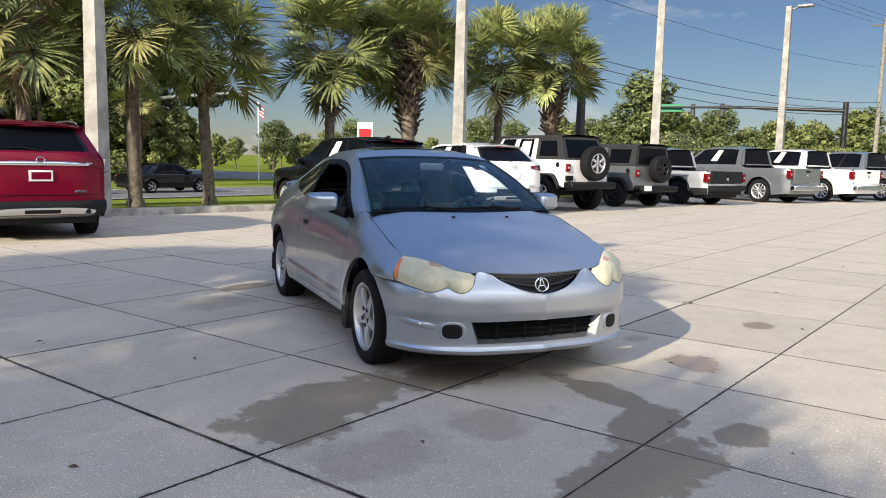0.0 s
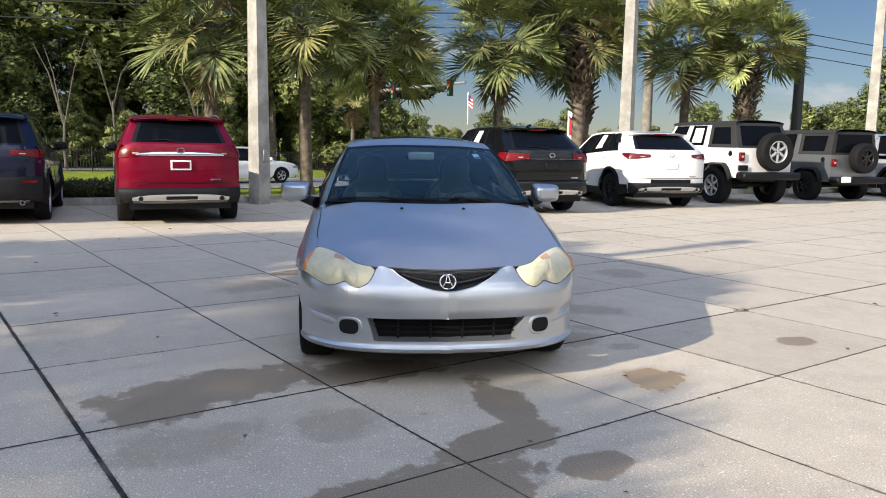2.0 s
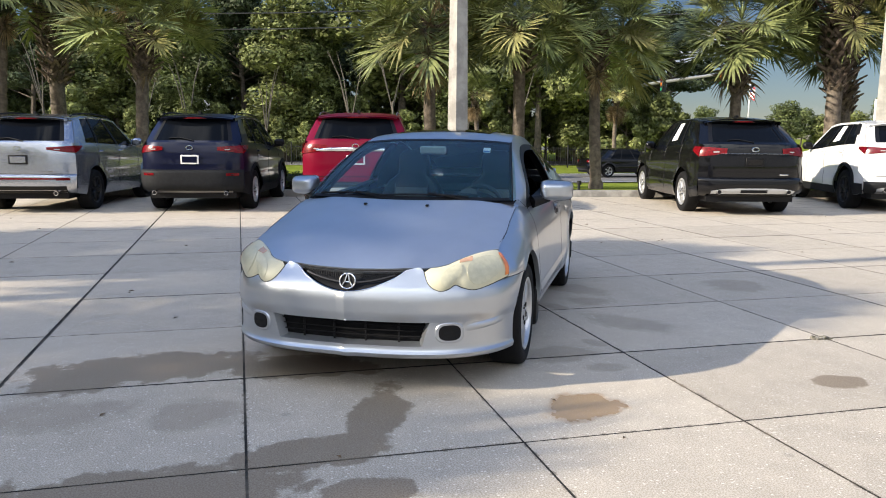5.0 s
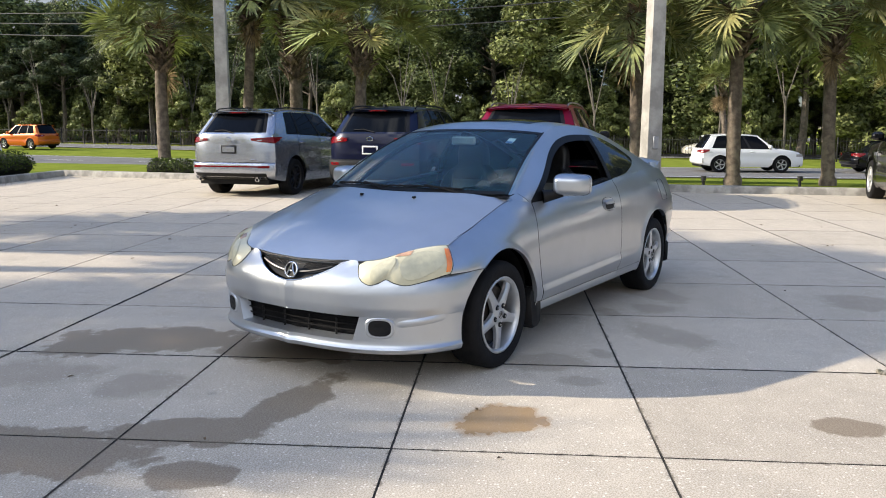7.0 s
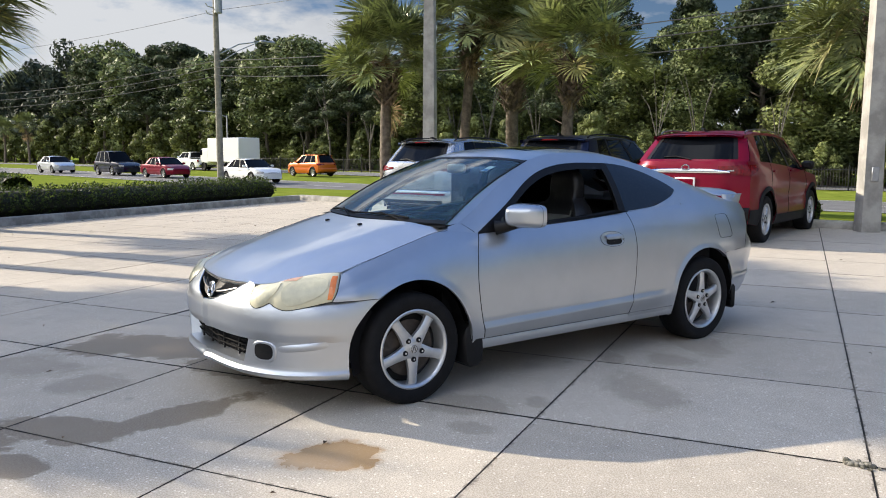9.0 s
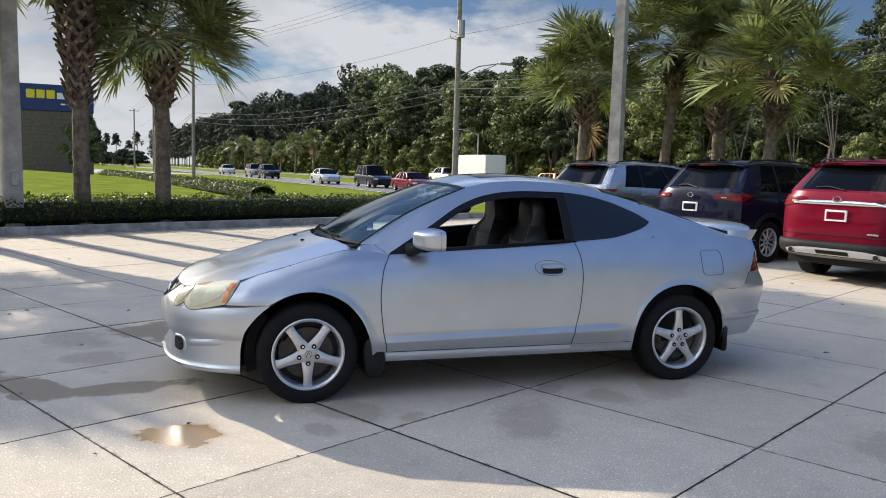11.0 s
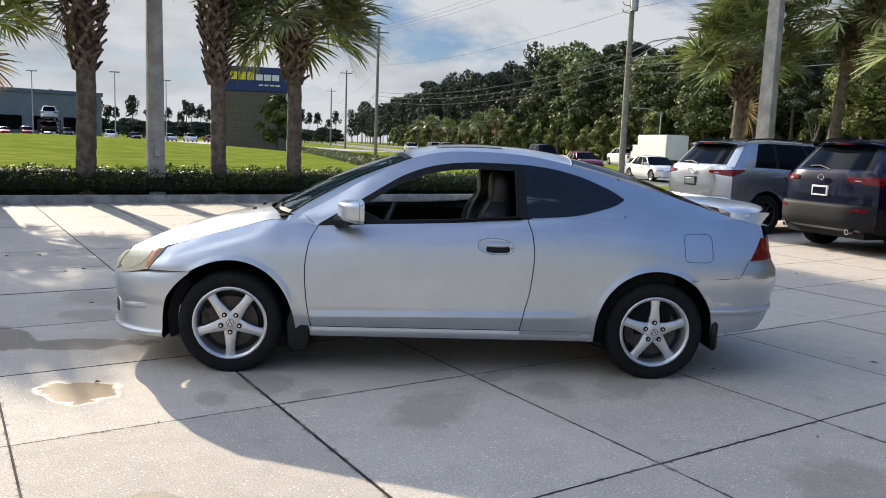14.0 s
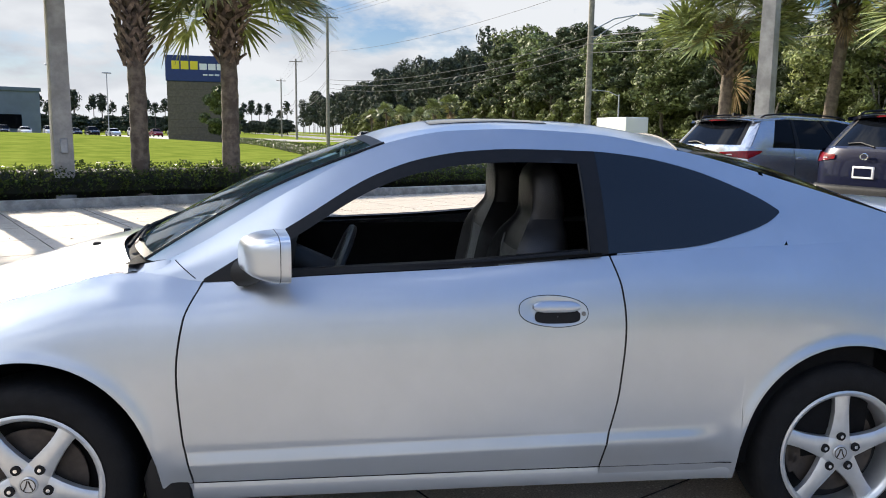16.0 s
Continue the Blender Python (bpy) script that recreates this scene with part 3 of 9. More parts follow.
    part("brake_caliper", cal, brake_steel, w)
    part("backing", Build().lathe([(0.0, o * 0.05), (rr * 0.9, o * 0.05), (rr * 0.9, -o * 0.1)], 24), trim_black, w)
    return w


# ---------------------------------------------------------------- the silver coupe
CAR = pose(-3.974, 4.735, 0, 0, 0, -28.8)
coupe = thing("coupe", "silver metallic two-door coupe with hazed yellowed headlamps, parked on concrete", "car", m=CAR)
WF, WR, ARCH, AZ = 1.275, -1.272, 0.372, 0.305

half_w = curve((-2.1, 0.71), (-1.95, 0.785), (-1.6, 0.848), (-1.28, 0.862), (-0.8, 0.853), (0, 0.848), (0.8, 0.846), (1.28, 0.858), (1.62, 0.836), (1.71, 0.812), (1.81, 0.772))
z_shoulder = curve((-2.1, 0.945), (-1.75, 0.985), (-1.4, 0.998), (-1.08, 0.99), (-0.75, 0.978), (-0.42, 0.958), (0, 0.926), (0.5, 0.903), (0.78, 0.888), (0.9, 0.905), (1.0, 0.912), (1.25, 0.855), (1.5, 0.784), (1.62, 0.75), (1.70, 0.722))
inset = curve((-2.1, 0.12), (-1.75, 0.15), (-1.4, 0.135), (-1.0, 0.10), (-0.5, 0.083), (0.5, 0.083), (0.8, 0.10), (1.0, 0.13), (1.25, 0.135), (1.5, 0.12), (1.62, 0.12))


def lean_out(x):
    """How far the flat, outward-leaning door surface holds along the car (fades at the bumpers)."""
    t = max(0.0, min(1.0, (1.5 - abs(x)) / 0.3))
    return t * t * (3 - 2 * t)


def side_y(x, z):
    """Half width of the lower body at a place along the car and a height."""
    zs_, zm = z_shoulder(x), 0.60
    y = half_w(x)
    if z > zm:
        t_ = min(1.15, (z - zm) / (zs_ - zm))
        y -= inset(x) * lerp(t_ ** 2.1, 0.30 * t_ + 0.70 * t_ ** 3.6, lean_out(x))
    else:
        y -= lerp(0.045 * ((zm - z) / 0.40) ** 2, 0.05 * (max(0.0, 0.42 - z) / 0.22) ** 2 - 0.075 * (zm - max(z, 0.42)), lean_out(x))
    env = max(0.0, min(1, (x + 0.86) / 0.12)) * max(0.0, min(1, (0.9 - x) / 0.12))
    zc = 0.404 - 0.018 * x
    y += env * 0.013 * (max(0.0, min(1.0, (zc + 0.004 - z) / 0.036)) - 0.95 * max(0.0, min(1.0, (zc - 0.036 - z) / 0.07)))
    for cx in (WF, WR):
        r = math.hypot(x - cx, z - AZ)
        y += 0.008 * math.exp(-((r - ARCH) / 0.022) ** 2)
    return y


def arch_z(x):
    """Lowest height of the body side: sill, or the edge of a wheel arch."""
    for cx in (WF, WR):
        if abs(x - cx) < ARCH:
            return max(0.232, AZ + math.sqrt(ARCH ** 2 - (x - cx) ** 2))
    return 0.232


seam_a = curve((0.22, 0.80), (0.29, 0.805), (0.45, 0.833), (0.63, 0.846), (0.78, 0.828), (0.89, 0.775))
seam_b = curve((0.22, -0.435), (0.35, -0.45), (0.55, -0.497), (0.75, -0.515), (0.86, -0.505), (0.96, -0.475))


def hood_z(x, y):
    c = curve((2.03, 0.650), (1.95, 0.693), (1.85, 0.737), (1.75, 0.776), (1.55, 0.838), (1.37, 0.888), (1.1, 0.958), (0.9, 1.0))
    return c(x) - 0.056 * abs(y / 0.72) ** 3.2 + 0.005 * math.tanh((lerp(0.34, 0.54, max(0.0, min(1.0, (2.0 - x) / 0.95))) - abs(y)) / 0.035) - 0.005


hood_front = curve((0, 2.03), (0.2, 2.018), (0.36, 1.988), (0.44, 1.962), (0.5, 1.925), (0.56, 1.848), (0.62, 1.778), (0.68, 1.712), (0.725, 1.668), (0.74, 1.65))
hood_rear = lambda y: 1.145 - 0.17 * (y / 0.72) ** 2


def cols(x0, x1, n, extra=()):
    xs = set(round(v, 5) for v in steps(x0, x1, n))
    for cx in (WF, WR):
        for k in range(25):
            v = cx + ARCH * math.cos(math.pi * k / 24)
            if x0 < v < x1:
                xs.add(round(v, 5))
    return sorted(xs | set(extra))


VS = steps(0, 1, 26)
hood = Build()
ye = [y for y in steps(-0.725, 0.725, 41)]
hood.grid(lambda y, t: (lambda x: (x, y, hood_z(x, y)))(lerp(hood_front(abs(y)) - 0.004, hood_rear(y), t)), ye, steps(0, 1, 24))
hood.grid(lambda y, t: (lambda x: (x - 0.012 * t, y, hood_z(x, y) - 0.03 * t))(hood_front(abs(y)) - 0.004), ye, [0, 0.3, 1])
for s in (1, -1):
    hood.grid(lambda x, t: (x, s * lerp(lerp(0.70, 0.66, max(0.0, min(1.0, (x - 0.955) / 0.02))), side_y(x, z_shoulder(x)) - 0.001, t), lerp(hood_z(x, 0.66), z_shoulder(x), t) - 0.002), sorted(steps(0.88, 1.665, 34) + [0.955, 0.976]), [0, 0.5, 1])
part("hood", hood, silver_paint, coupe)

# fenders, doors, quarter panels
DOOR_LOW = [0.0] + steps(0.297, 0.44, 34)
lamp_edge = curve((0.59, 1.765), (0.66, 1.715), (0.735, 1.662), (0.80, 1.64))
for s in (1, -1):
    f = Build()

    def fender(x0, v):
        u = (x0 - 0.82) / (1.69 - 0.82)
        zl = arch_z(x0)
        if x0 > 1.49:
            zl = max(zl, 0.60)
        zt = z_shoulder(x0 - max(0.0, u) ** 6 * 0.03)
        z = lerp(zl, max(zt, zl + 0.01), v)
        x = x0 + (1 - u) ** 6 * (seam_a(z) + 0.003 - 0.82) + u ** 6 * (lamp_edge(z) - 0.003 - 1.69)
        return (x, s * side_y(x, z), z)
    xs_f = cols(0.82, 1.69, 46)
    f.grid(fender, xs_f, VS, s < 0)
    # turned-in arch lip and the flange below the hood
    f.grid(lambda a, t: (lambda x, z: (x, s * (side_y(x, z) - 0.03 * t), z))(WF + ARCH * math.cos(a), AZ + ARCH * math.sin(a)), steps(0.9, math.pi, 30), [0, 1])
    f.grid(lambda x, t: (x, s * (side_y(x, z_shoulder(x)) - 0.02 * t), z_shoulder(x) - 0.02 * t), steps(0.86, 1.66, 22), [0, 1])
    part("front_fender", f, silver_paint, coupe)
    d = Build()

    def door_skin(u, v):
        x0 = lerp(-0.45, 0.82, u)
        z = DOOR_LOW[int(v)] if v >= 1 else lerp(0.45, z_shoulder(x0), v)
        x = lerp(seam_b(z) + 0.003, seam_a(z) - 0.003, u)
        return (x, s * side_y(x, z), z)
    d.grid(door_skin, steps(0, 1, 44), list(range(1, len(DOOR_LOW))) + steps(0, 0.9999, 36), s < 0)
    door = part("door", d, silver_paint, coupe)
    q = Build()

    def quarter(x0, v):
        zl = arch_z(x0)
        if x0 < -1.49:
            zl = max(zl, lerp(0.612, 0.636, (-1.49 - x0) / 0.46))
        if x0 < -1.80:
            zl = lerp(0.645, 0.885, min(1, (-1.80 - x0) / 0.165))
        z = lerp(zl, z_shoulder(x0), v)
        u = (-0.45 - x0) / 1.5
        x = x0 + (1 - min(1, u)) ** 8 * (seam_b(z) - 0.003 + 0.45)
        return (x, s * side_y(x, z), z)
    q.grid(quarter, cols(-1.99, -0.45, 70, (-1.80, -1.965)), steps(0, 1, 64), s < 0)
    q.grid(lambda a, t: (lambda x, z: (x, s * (side_y(x, z) - 0.03 * t), z))(WR + ARCH * math.cos(a), AZ + ARCH * math.sin(a)), steps(0, math.pi * 0.72, 30), [0, 1])
    part("quarter_panel", q, silver_paint, coupe)
    # added body-colour filler that hides the dark gap between quarter panel and bumper
    part("bumper_bracket", Build().grid(lambda a, t: (lambda x, z: (x, s * (side_y(x, z) - 0.006), z))(WR + (ARCH + 0.002 + 0.06 * t) * math.cos(a), AZ + (ARCH + 0.002 + 0.06 * t) * math.sin(a)), steps(1.95, 2.75, 12), [0, 0.5, 1]), silver_paint, coupe)
    # sill with side skirt
    k = Build()
    k.grid(lambda x, t: (lambda zz, oo: (x, s * (side_y(x, 0.24) + oo), zz))(*[(0.292, -0.006), (0.290, 0.006), (0.277, 0.010), (0.250, 0.009), (0.232, -0.002), (0.224, -0.10)][int(t)]), steps(-0.885, 0.9, 24), range(6), s < 0)
    k.grid(lambda t, w: (lambda zz, oo: (-0.885 - 0.0 * w, s * (side_y(-0.885, 0.24) + oo * (1 - w)), zz))(*[(0.292, -0.006), (0.290, 0.006), (0.277, 0.010), (0.250, 0.009), (0.232, -0.002), (0.224, -0.10)][int(t)]), range(6), [0, 1])
    part("side_skirt", k, silver_paint, coupe)
    # wheel-arch liners and mud flaps
    for cx in (WF, WR):
        b = Build()
        b.grid(lambda a, t: (cx + (ARCH + 0.004 + (0.034 * max(0.0, 1 - max(0.0, a) / 0.8) if cx == WF else 0.0)) * math.cos(a), s * lerp(0.79 if cx == WF else 0.825, 0.45, t), AZ + (ARCH + 0.004) * math.sin(a)), steps(-0.15, math.pi + 0.15, 25), [0, 1])
        b.grid(lambda a, t: (cx + (ARCH + 0.004) * t * math.cos(a), s * 0.5, AZ + (ARCH + 0.004) * t * math.sin(a)), steps(-0.15, math.pi + 0.15, 25), [0.05, 1])
        if cx == WF:
            b.grid(lambda a, t: (cx + lerp(0.316, ARCH + 0.002, t) * math.cos(a), s * lerp(0.775, 0.785, t), AZ + lerp(0.316, ARCH + 0.002, t) * math.sin(a)), steps(-0.3, 0.75, 14), [0, 1])
        part("wheel_arch_liner", b, interior_black, coupe)
        x0 = cx - 0.385
        if cx == WF:
            # moulded flap that wraps the lower corner of the fender
            rim_ = [(-0.325, 0.31), (-0.345, 0.365), (-0.375, 0.392), (-0.42, 0.385), (-0.455, 0.345), (-0.466, 0.24), (-0.458, 0.165), (-0.430, 0.142), (-0.37, 0.140), (-0.340, 0.165)]
            nr_ = len(rim_)
            fl = Build().raw([(cx + x, s * y_, z) for y_, q_ in ((0.62, 1.0), (0.836, 1.0), (0.846, 0.9)) for x, z in [(-0.405 + (a_ + 0.405) * q_, 0.25 + (b_ - 0.25) * q_) for a_, b_ in rim_]],
                             [(k_ + nr_ * r_, (k_ + 1) % nr_ + nr_ * r_, (k_ + 1) % nr_ + nr_ * r_ + nr_, k_ + nr_ * r_ + nr_) for r_ in (0, 1) for k_ in range(nr_)] + [tuple(range(2 * nr_, 3 * nr_)), tuple(range(nr_ - 1, -1, -1))])
        else:
            fl = Build().box(x0 - 0.03, x0 + 0.012, min(s * 0.62, s * 0.84), max(s * 0.62, s * 0.84), 0.185, 0.37, 0.02)
        part("mud_flap", fl, trim_black, coupe)
        wheel_parts(coupe, cx + (0.004 if cx == WF else -0.013), s * 0.737, 0.306, 0.205, "star", alloy, s, turn=math.pi / 5 if cx == WF else 0.0)

# front bumper cover: a plan line swept over height
plan = [(2.125, 0.0), (2.122, 0.06), (2.114, 0.2), (2.092, 0.36), (2.052, 0.49), (1.990, 0.61), (1.905, 0.705), (1.81, 0.772), (1.71, 0.812), (1.60, 0.837), (1.50, 0.85)]
arc = [0.0]
for i_ in range(1, len(plan)):
    arc.append(arc[-1] + math.hypot(plan[i_][0] - plan[i_ - 1][0], plan[i_][1] - plan[i_ - 1][1]))
px, py = curve(*zip(arc, [p[0] for p in plan])), curve(*zip(arc, [p[1] for p in plan]))
f_in = curve((0.185, 0.075), (0.20, 0.018), (0.226, 0.0), (0.238, 0.012), (0.246, 0.016), (0.28, 0.019), (0.33, 0.019), (0.385, 0.018), (0.40, 0.012), (0.44, 0.0), (0.50, 0.0), (0.55, 0.012), (0.58, 0.03), (0.62, 0.065), (0.66, 0.10))
f_top = curve((0, 0.545), (0.05, 0.548), (0.12, 0.562), (0.2, 0.59), (0.27, 0.622), (0.33, 0.657), (0.39, 0.668), (0.412, 0.655), (0.435, 0.595), (0.465, 0.567), (0.50, 0.556), (0.54, 0.566), (0.575, 0.584), (0.605, 0.570), (0.66, 0.556), (0.72, 0.568), (0.765, 0.588), (0.80, 0.598), (0.86, 0.60))


def fascia(a, z, out=0.0):
    """A point of the front bumper: a is the way along the plan line from the centre, signed."""
    s_, q = (1 if a >= 0 else -1), abs(a)
    e = 0.004
    x, y = px(q), py(q)
    tx, ty = px(q + e) - px(max(0, q - e)), py(q + e) - py(max(0, q - e))
    n_ = math.hypot(tx, ty) or 1
    nx, ny = ty / n_, -tx / n_
    w = f_in(z) * (1 - 0.97 * min(1, q / arc[-1]) ** 4) + 0.012 * math.exp(-(q / 0.02) ** 2) * 0 - out
    keel = 0.010 * max(0, 1 - q / 0.05)
    return (x - nx * w + keel, s_ * (y - ny * w), z)


def a_end(z):
    xe = WF + math.sqrt(max(0, ARCH ** 2 - (max(AZ, min(z, 0.62)) - AZ) ** 2)) + 0.028 * max(0.0, min(1.0, (0.6 - z) / 0.15))
    lo, hi = 0.0, arc[-1]
    for _ in range(30):
        mid = (lo + hi) / 2
        if px(mid) > xe:
            lo = mid
        else:
            hi = mid
    return lo


def at_y(y):
    lo, hi = 0.0, arc[-1]
    for _ in range(30):
        mid = (lo + hi) / 2
        if py(mid) < y:
            lo = mid
        else:
            hi = mid
    return lo


LG0, LG1, LGY = 0.264, 0.392, 0.405      # lower intake
bumper = Build()
zr_low = [0.185, 0.192, 0.2, 0.213, 0.226, 0.232, 0.238, 0.246, 0.255, LG0]
zr_mid = steps(LG0, LG1, 7)
a_lg = at_y(LGY)
for s in (1, -1):
    def low(u, z):
        return fascia(s * u * a_end(z), z)
    bumper.grid(low, steps(0, 1, 60), zr_low)
    bumper.grid(lambda u, z: fascia(s * lerp(a_lg + (z - LG0) * 0.32, a_end(z), u), z), steps(0, 1, 34), zr_mid)

    def high(u, v):
        a = u * a_end(lerp(LG1, 0.6, v))
        return fascia(s * a, lerp(LG1, f_top(py(a)), v))
    bumper.grid(high, steps(0, 1, 110), steps(0, 1, 16))
    # turned-in lip round the intake
    bumper.grid(lambda u, t: (lambda p: (p[0] - 0.05 * t, p[1], p[2]))(fascia(s * u * (a_lg + 0.037), LG1)), steps(0, 1, 20), [0, 1])
    bumper.grid(lambda u, t: (lambda p: (p[0] - 0.07 * t, p[1], p[2] + 0.012 * t))(fascia(s * u * a_lg, LG0)), steps(0, 1, 20), [0, 1])
    bumper.grid(lambda z, t: (lambda p: (p[0] - 0.05 * t, p[1] - s * 0.03 * t, p[2]))(fascia(s * (a_lg + (z - LG0) * 0.32), z)), zr_mid, [0, 1])
    # character line on the corner
    bumper.grid(lambda a, t: (lambda z: fascia(s * a, z, -0.003 + 0.013 * math.sin(math.pi * t) ** 0.7 * math.sin(math.pi * min(1, max(0, (a - at_y(0.60)) / (at_y(0.80) - at_y(0.60)))))))(0.352 + 0.10 * (a - at_y(0.6)) + (t - 0.5) * 0.045), steps(at_y(0.60), at_y(0.80), 18), steps(0, 1, 9))
part("front_bumper", bumper, silver_paint, coupe)
for s in (1, -1):
    flange = Build()
    flange.grid(lambda z, t: (lambda p: (p[0] + 0.004, p[1] - s * (0.003 + 0.34 * t), p[2]))(fascia(s * a_end(z), z)), steps(0.19, 0.60, 16), [0, 1])
    part("bumper_flange", flange, interior_black, coupe)
dark = Build()
dark.grid(lambda u, z: (lambda p: (p[0] - 0.07, p[1], p[2]))(fascia(u * (a_lg + 0.06), z)), steps(-1, 1, 40), steps(LG0 - 0.02, LG1 + 0.02, 5))
part("intake_backing", dark, interior_black, coupe)
for z in (0.305, 0.335, 0.365):
    part("intake_slat", Build().tube([(lambda p: (p[0] - 0.05, p[1], p[2]))(fascia(u * (a_lg + 0.01), z)) for u in steps(-1, 1, 24)], 0.004, 6), interior_black, coupe)
for y in (-0.27, -0.09, 0.09, 0.27):
    part("intake_post", Build().tube([(lambda p: (p[0] - 0.055, p[1], p[2]))(fascia(math.copysign(at_y(abs(y)), y), z)) for z in (LG0, 0.33, LG1)], 0.006, 6), trim_black, coupe)
for s in (1, -1):
    fc = at_y(0.545)
    pod = Build()
    pod.grid(lambda t, r: fascia(s * (fc + r * 0.070 * math.copysign(abs(math.cos(t)) ** 0.7, math.cos(t))), 0.336 + r * 0.048 * math.copysign(abs(math.sin(t)) ** 0.75, math.sin(t)), 0.006 if r < 1.1 else 0.0), steps(0, 2 * math.pi, 33), [0.86, 0.93, 1.05, 1.15])
    part("fog_light_bezel", pod, silver_paint, coupe)
    fg = Build()
    fg.grid(lambda t, r: fascia(s * (fc + r * 0.064 * math.copysign(abs(math.cos(t)) ** 0.7, math.cos(t))), 0.336 + r * 0.044 * math.copysign(abs(math.sin(t)) ** 0.7, math.sin(t)), 0.005), steps(0, 2 * math.pi, 33), [0.02, 0.5, 1.0])
    fog = part("fog_light_cover", fg, trim_black, coupe, "black oval fog-light cover")
    for i_ in range(3):
        for j_ in range(2):
            cz, ca = 0.336 + (i_ - 1) * 0.026, fc + (j_ - 0.5) * 0.055 + (0.014 if i_ == 1 else -0.006)
            part("slot", Build().grid(lambda t, r: fascia(s * (ca + r * 0.02 * math.cos(t)), cz + r * 0.006 * math.sin(t), 0.0075), steps(0, 2 * math.pi, 13), [0.05, 1.0]), plastic_grey, fog)

# upper grille between bumper and hood
def grille_pt(y, v, back=0.0):
    a = math.copysign(at_y(abs(y)), y)
    p0 = Vector(fascia(a, f_top(abs(y))))
    p1 = Vector((hood_front(abs(y)) - 0.005, y, hood_z(hood_front(abs(y)), y) - 0.012))
    p = p0.lerp(p1, v)
    p.x -= back
    return tuple(p)


grille = thing("grille", "", "")
grille.parent = coupe
part("backing", Build().grid(lambda y, v: grille_pt(y, v, 0.03), steps(-0.325, 0.325, 40), steps(0, 1, 5)), trim_black, grille)
part("surround", Build().tube([grille_pt(y, 0.0) for y in steps(-0.322, 0.322, 40)], 0.0035, 8), chrome, grille, "thin chrome grille surround")
for s in (1, -1):
    part("bar", Build().tube([grille_pt(s * y, 0.42, 0.005) for y in steps(0.045, 0.25, 10)], 0.007, 6), alloy_dark, grille)
    for i_ in range(22):
        y = 0.05 + i_ * 0.0105
        part("mesh_strand", Build().tube([grille_pt(s * y, 0.55, 0.018), grille_pt(s * (y + 0.012), 0.95, 0.018)], 0.0022, 4), plastic_grey, grille)
badge = Build()
ec = Vector(grille_pt(0, 0.52)) + Vector((0.006, 0, 0))
em = Matrix.Translation(ec) @ Matrix.Rotation(radians(-14), 4, "Y")
ring = [em @ Vector((0, 0.043 * math.cos(t), 0.040 * math.sin(t))) for t in steps(0, 2 * math.pi, 33)]
badge.tube(ring, 0.0048, 8, caps=False)
for s in (1, -1):
    badge.tube([em @ Vector((0, s * 0.004, 0.036)), em @ Vector((0.002, s * 0.012, 0.0)), em @ Vector((0, s * 0.030, -0.028))], 0.0048, 6)
badge.tube([em @ Vector((0, -0.013, -0.004)), em @ Vector((0, 0.013, -0.004))], 0.004, 6)
part("badge", badge, chrome, grille, "round chrome badge")
badge_disc = Build().raw([tuple(em @ Vector((-0.004, 0.041 * math.cos(t), 0.038 * math.sin(t)))) for t in steps(0, 2 * math.pi, 25)[:-1]], [tuple(range(24))])
part("badge_back", badge_disc, trim_black, grille)

# headlamps: hazed lens over two round reflectors
haze = material("hazed_lens", (0.62, 0.57, 0.39), 0.34, vary=0.12, scale=9, coat=0.45, color2=(0.52, 0.49, 0.345), bump=0.02, bscale=60)
bowl = material("lamp_bowl", (0.53, 0.505, 0.36), 0.3, 0.0, vary=0.12, scale=30, coat=0.4)


def lamp_pt(a, v, out=0.0):
    yb = lerp(0.418, 0.815, a)
    yt = lerp(0.418, 0.742, a ** 0.92)
    p0 = Vector(fascia(at_y(yb), f_top(yb)))
    p1 = Vector((hood_front(yt), yt, hood_z(hood_front(yt), yt)))
    if a > 0.85:
        p1.z = lerp(p1.z, 0.736, (a - 0.85) / 0.15)
    p = p0.lerp(p1, v)
    k_ = max(0.0, (a - 0.62) / 0.38)
    k_ = k_ * k_ * (3 - 2 * k_)
    ze = lerp(0.600, 0.736, v)
    xe = lamp_edge(ze)
    p = p.lerp(Vector((xe, side_y(xe, ze) - 0.001, ze)), k_)
    bul = math.sin(math.pi * v) ** 0.8 * math.sin(math.pi * min(1, a * 1.0)) ** 0.6
    d = Vector((0.62, 0.35, 0.70))
    return p + d * (0.042 * bul + out)


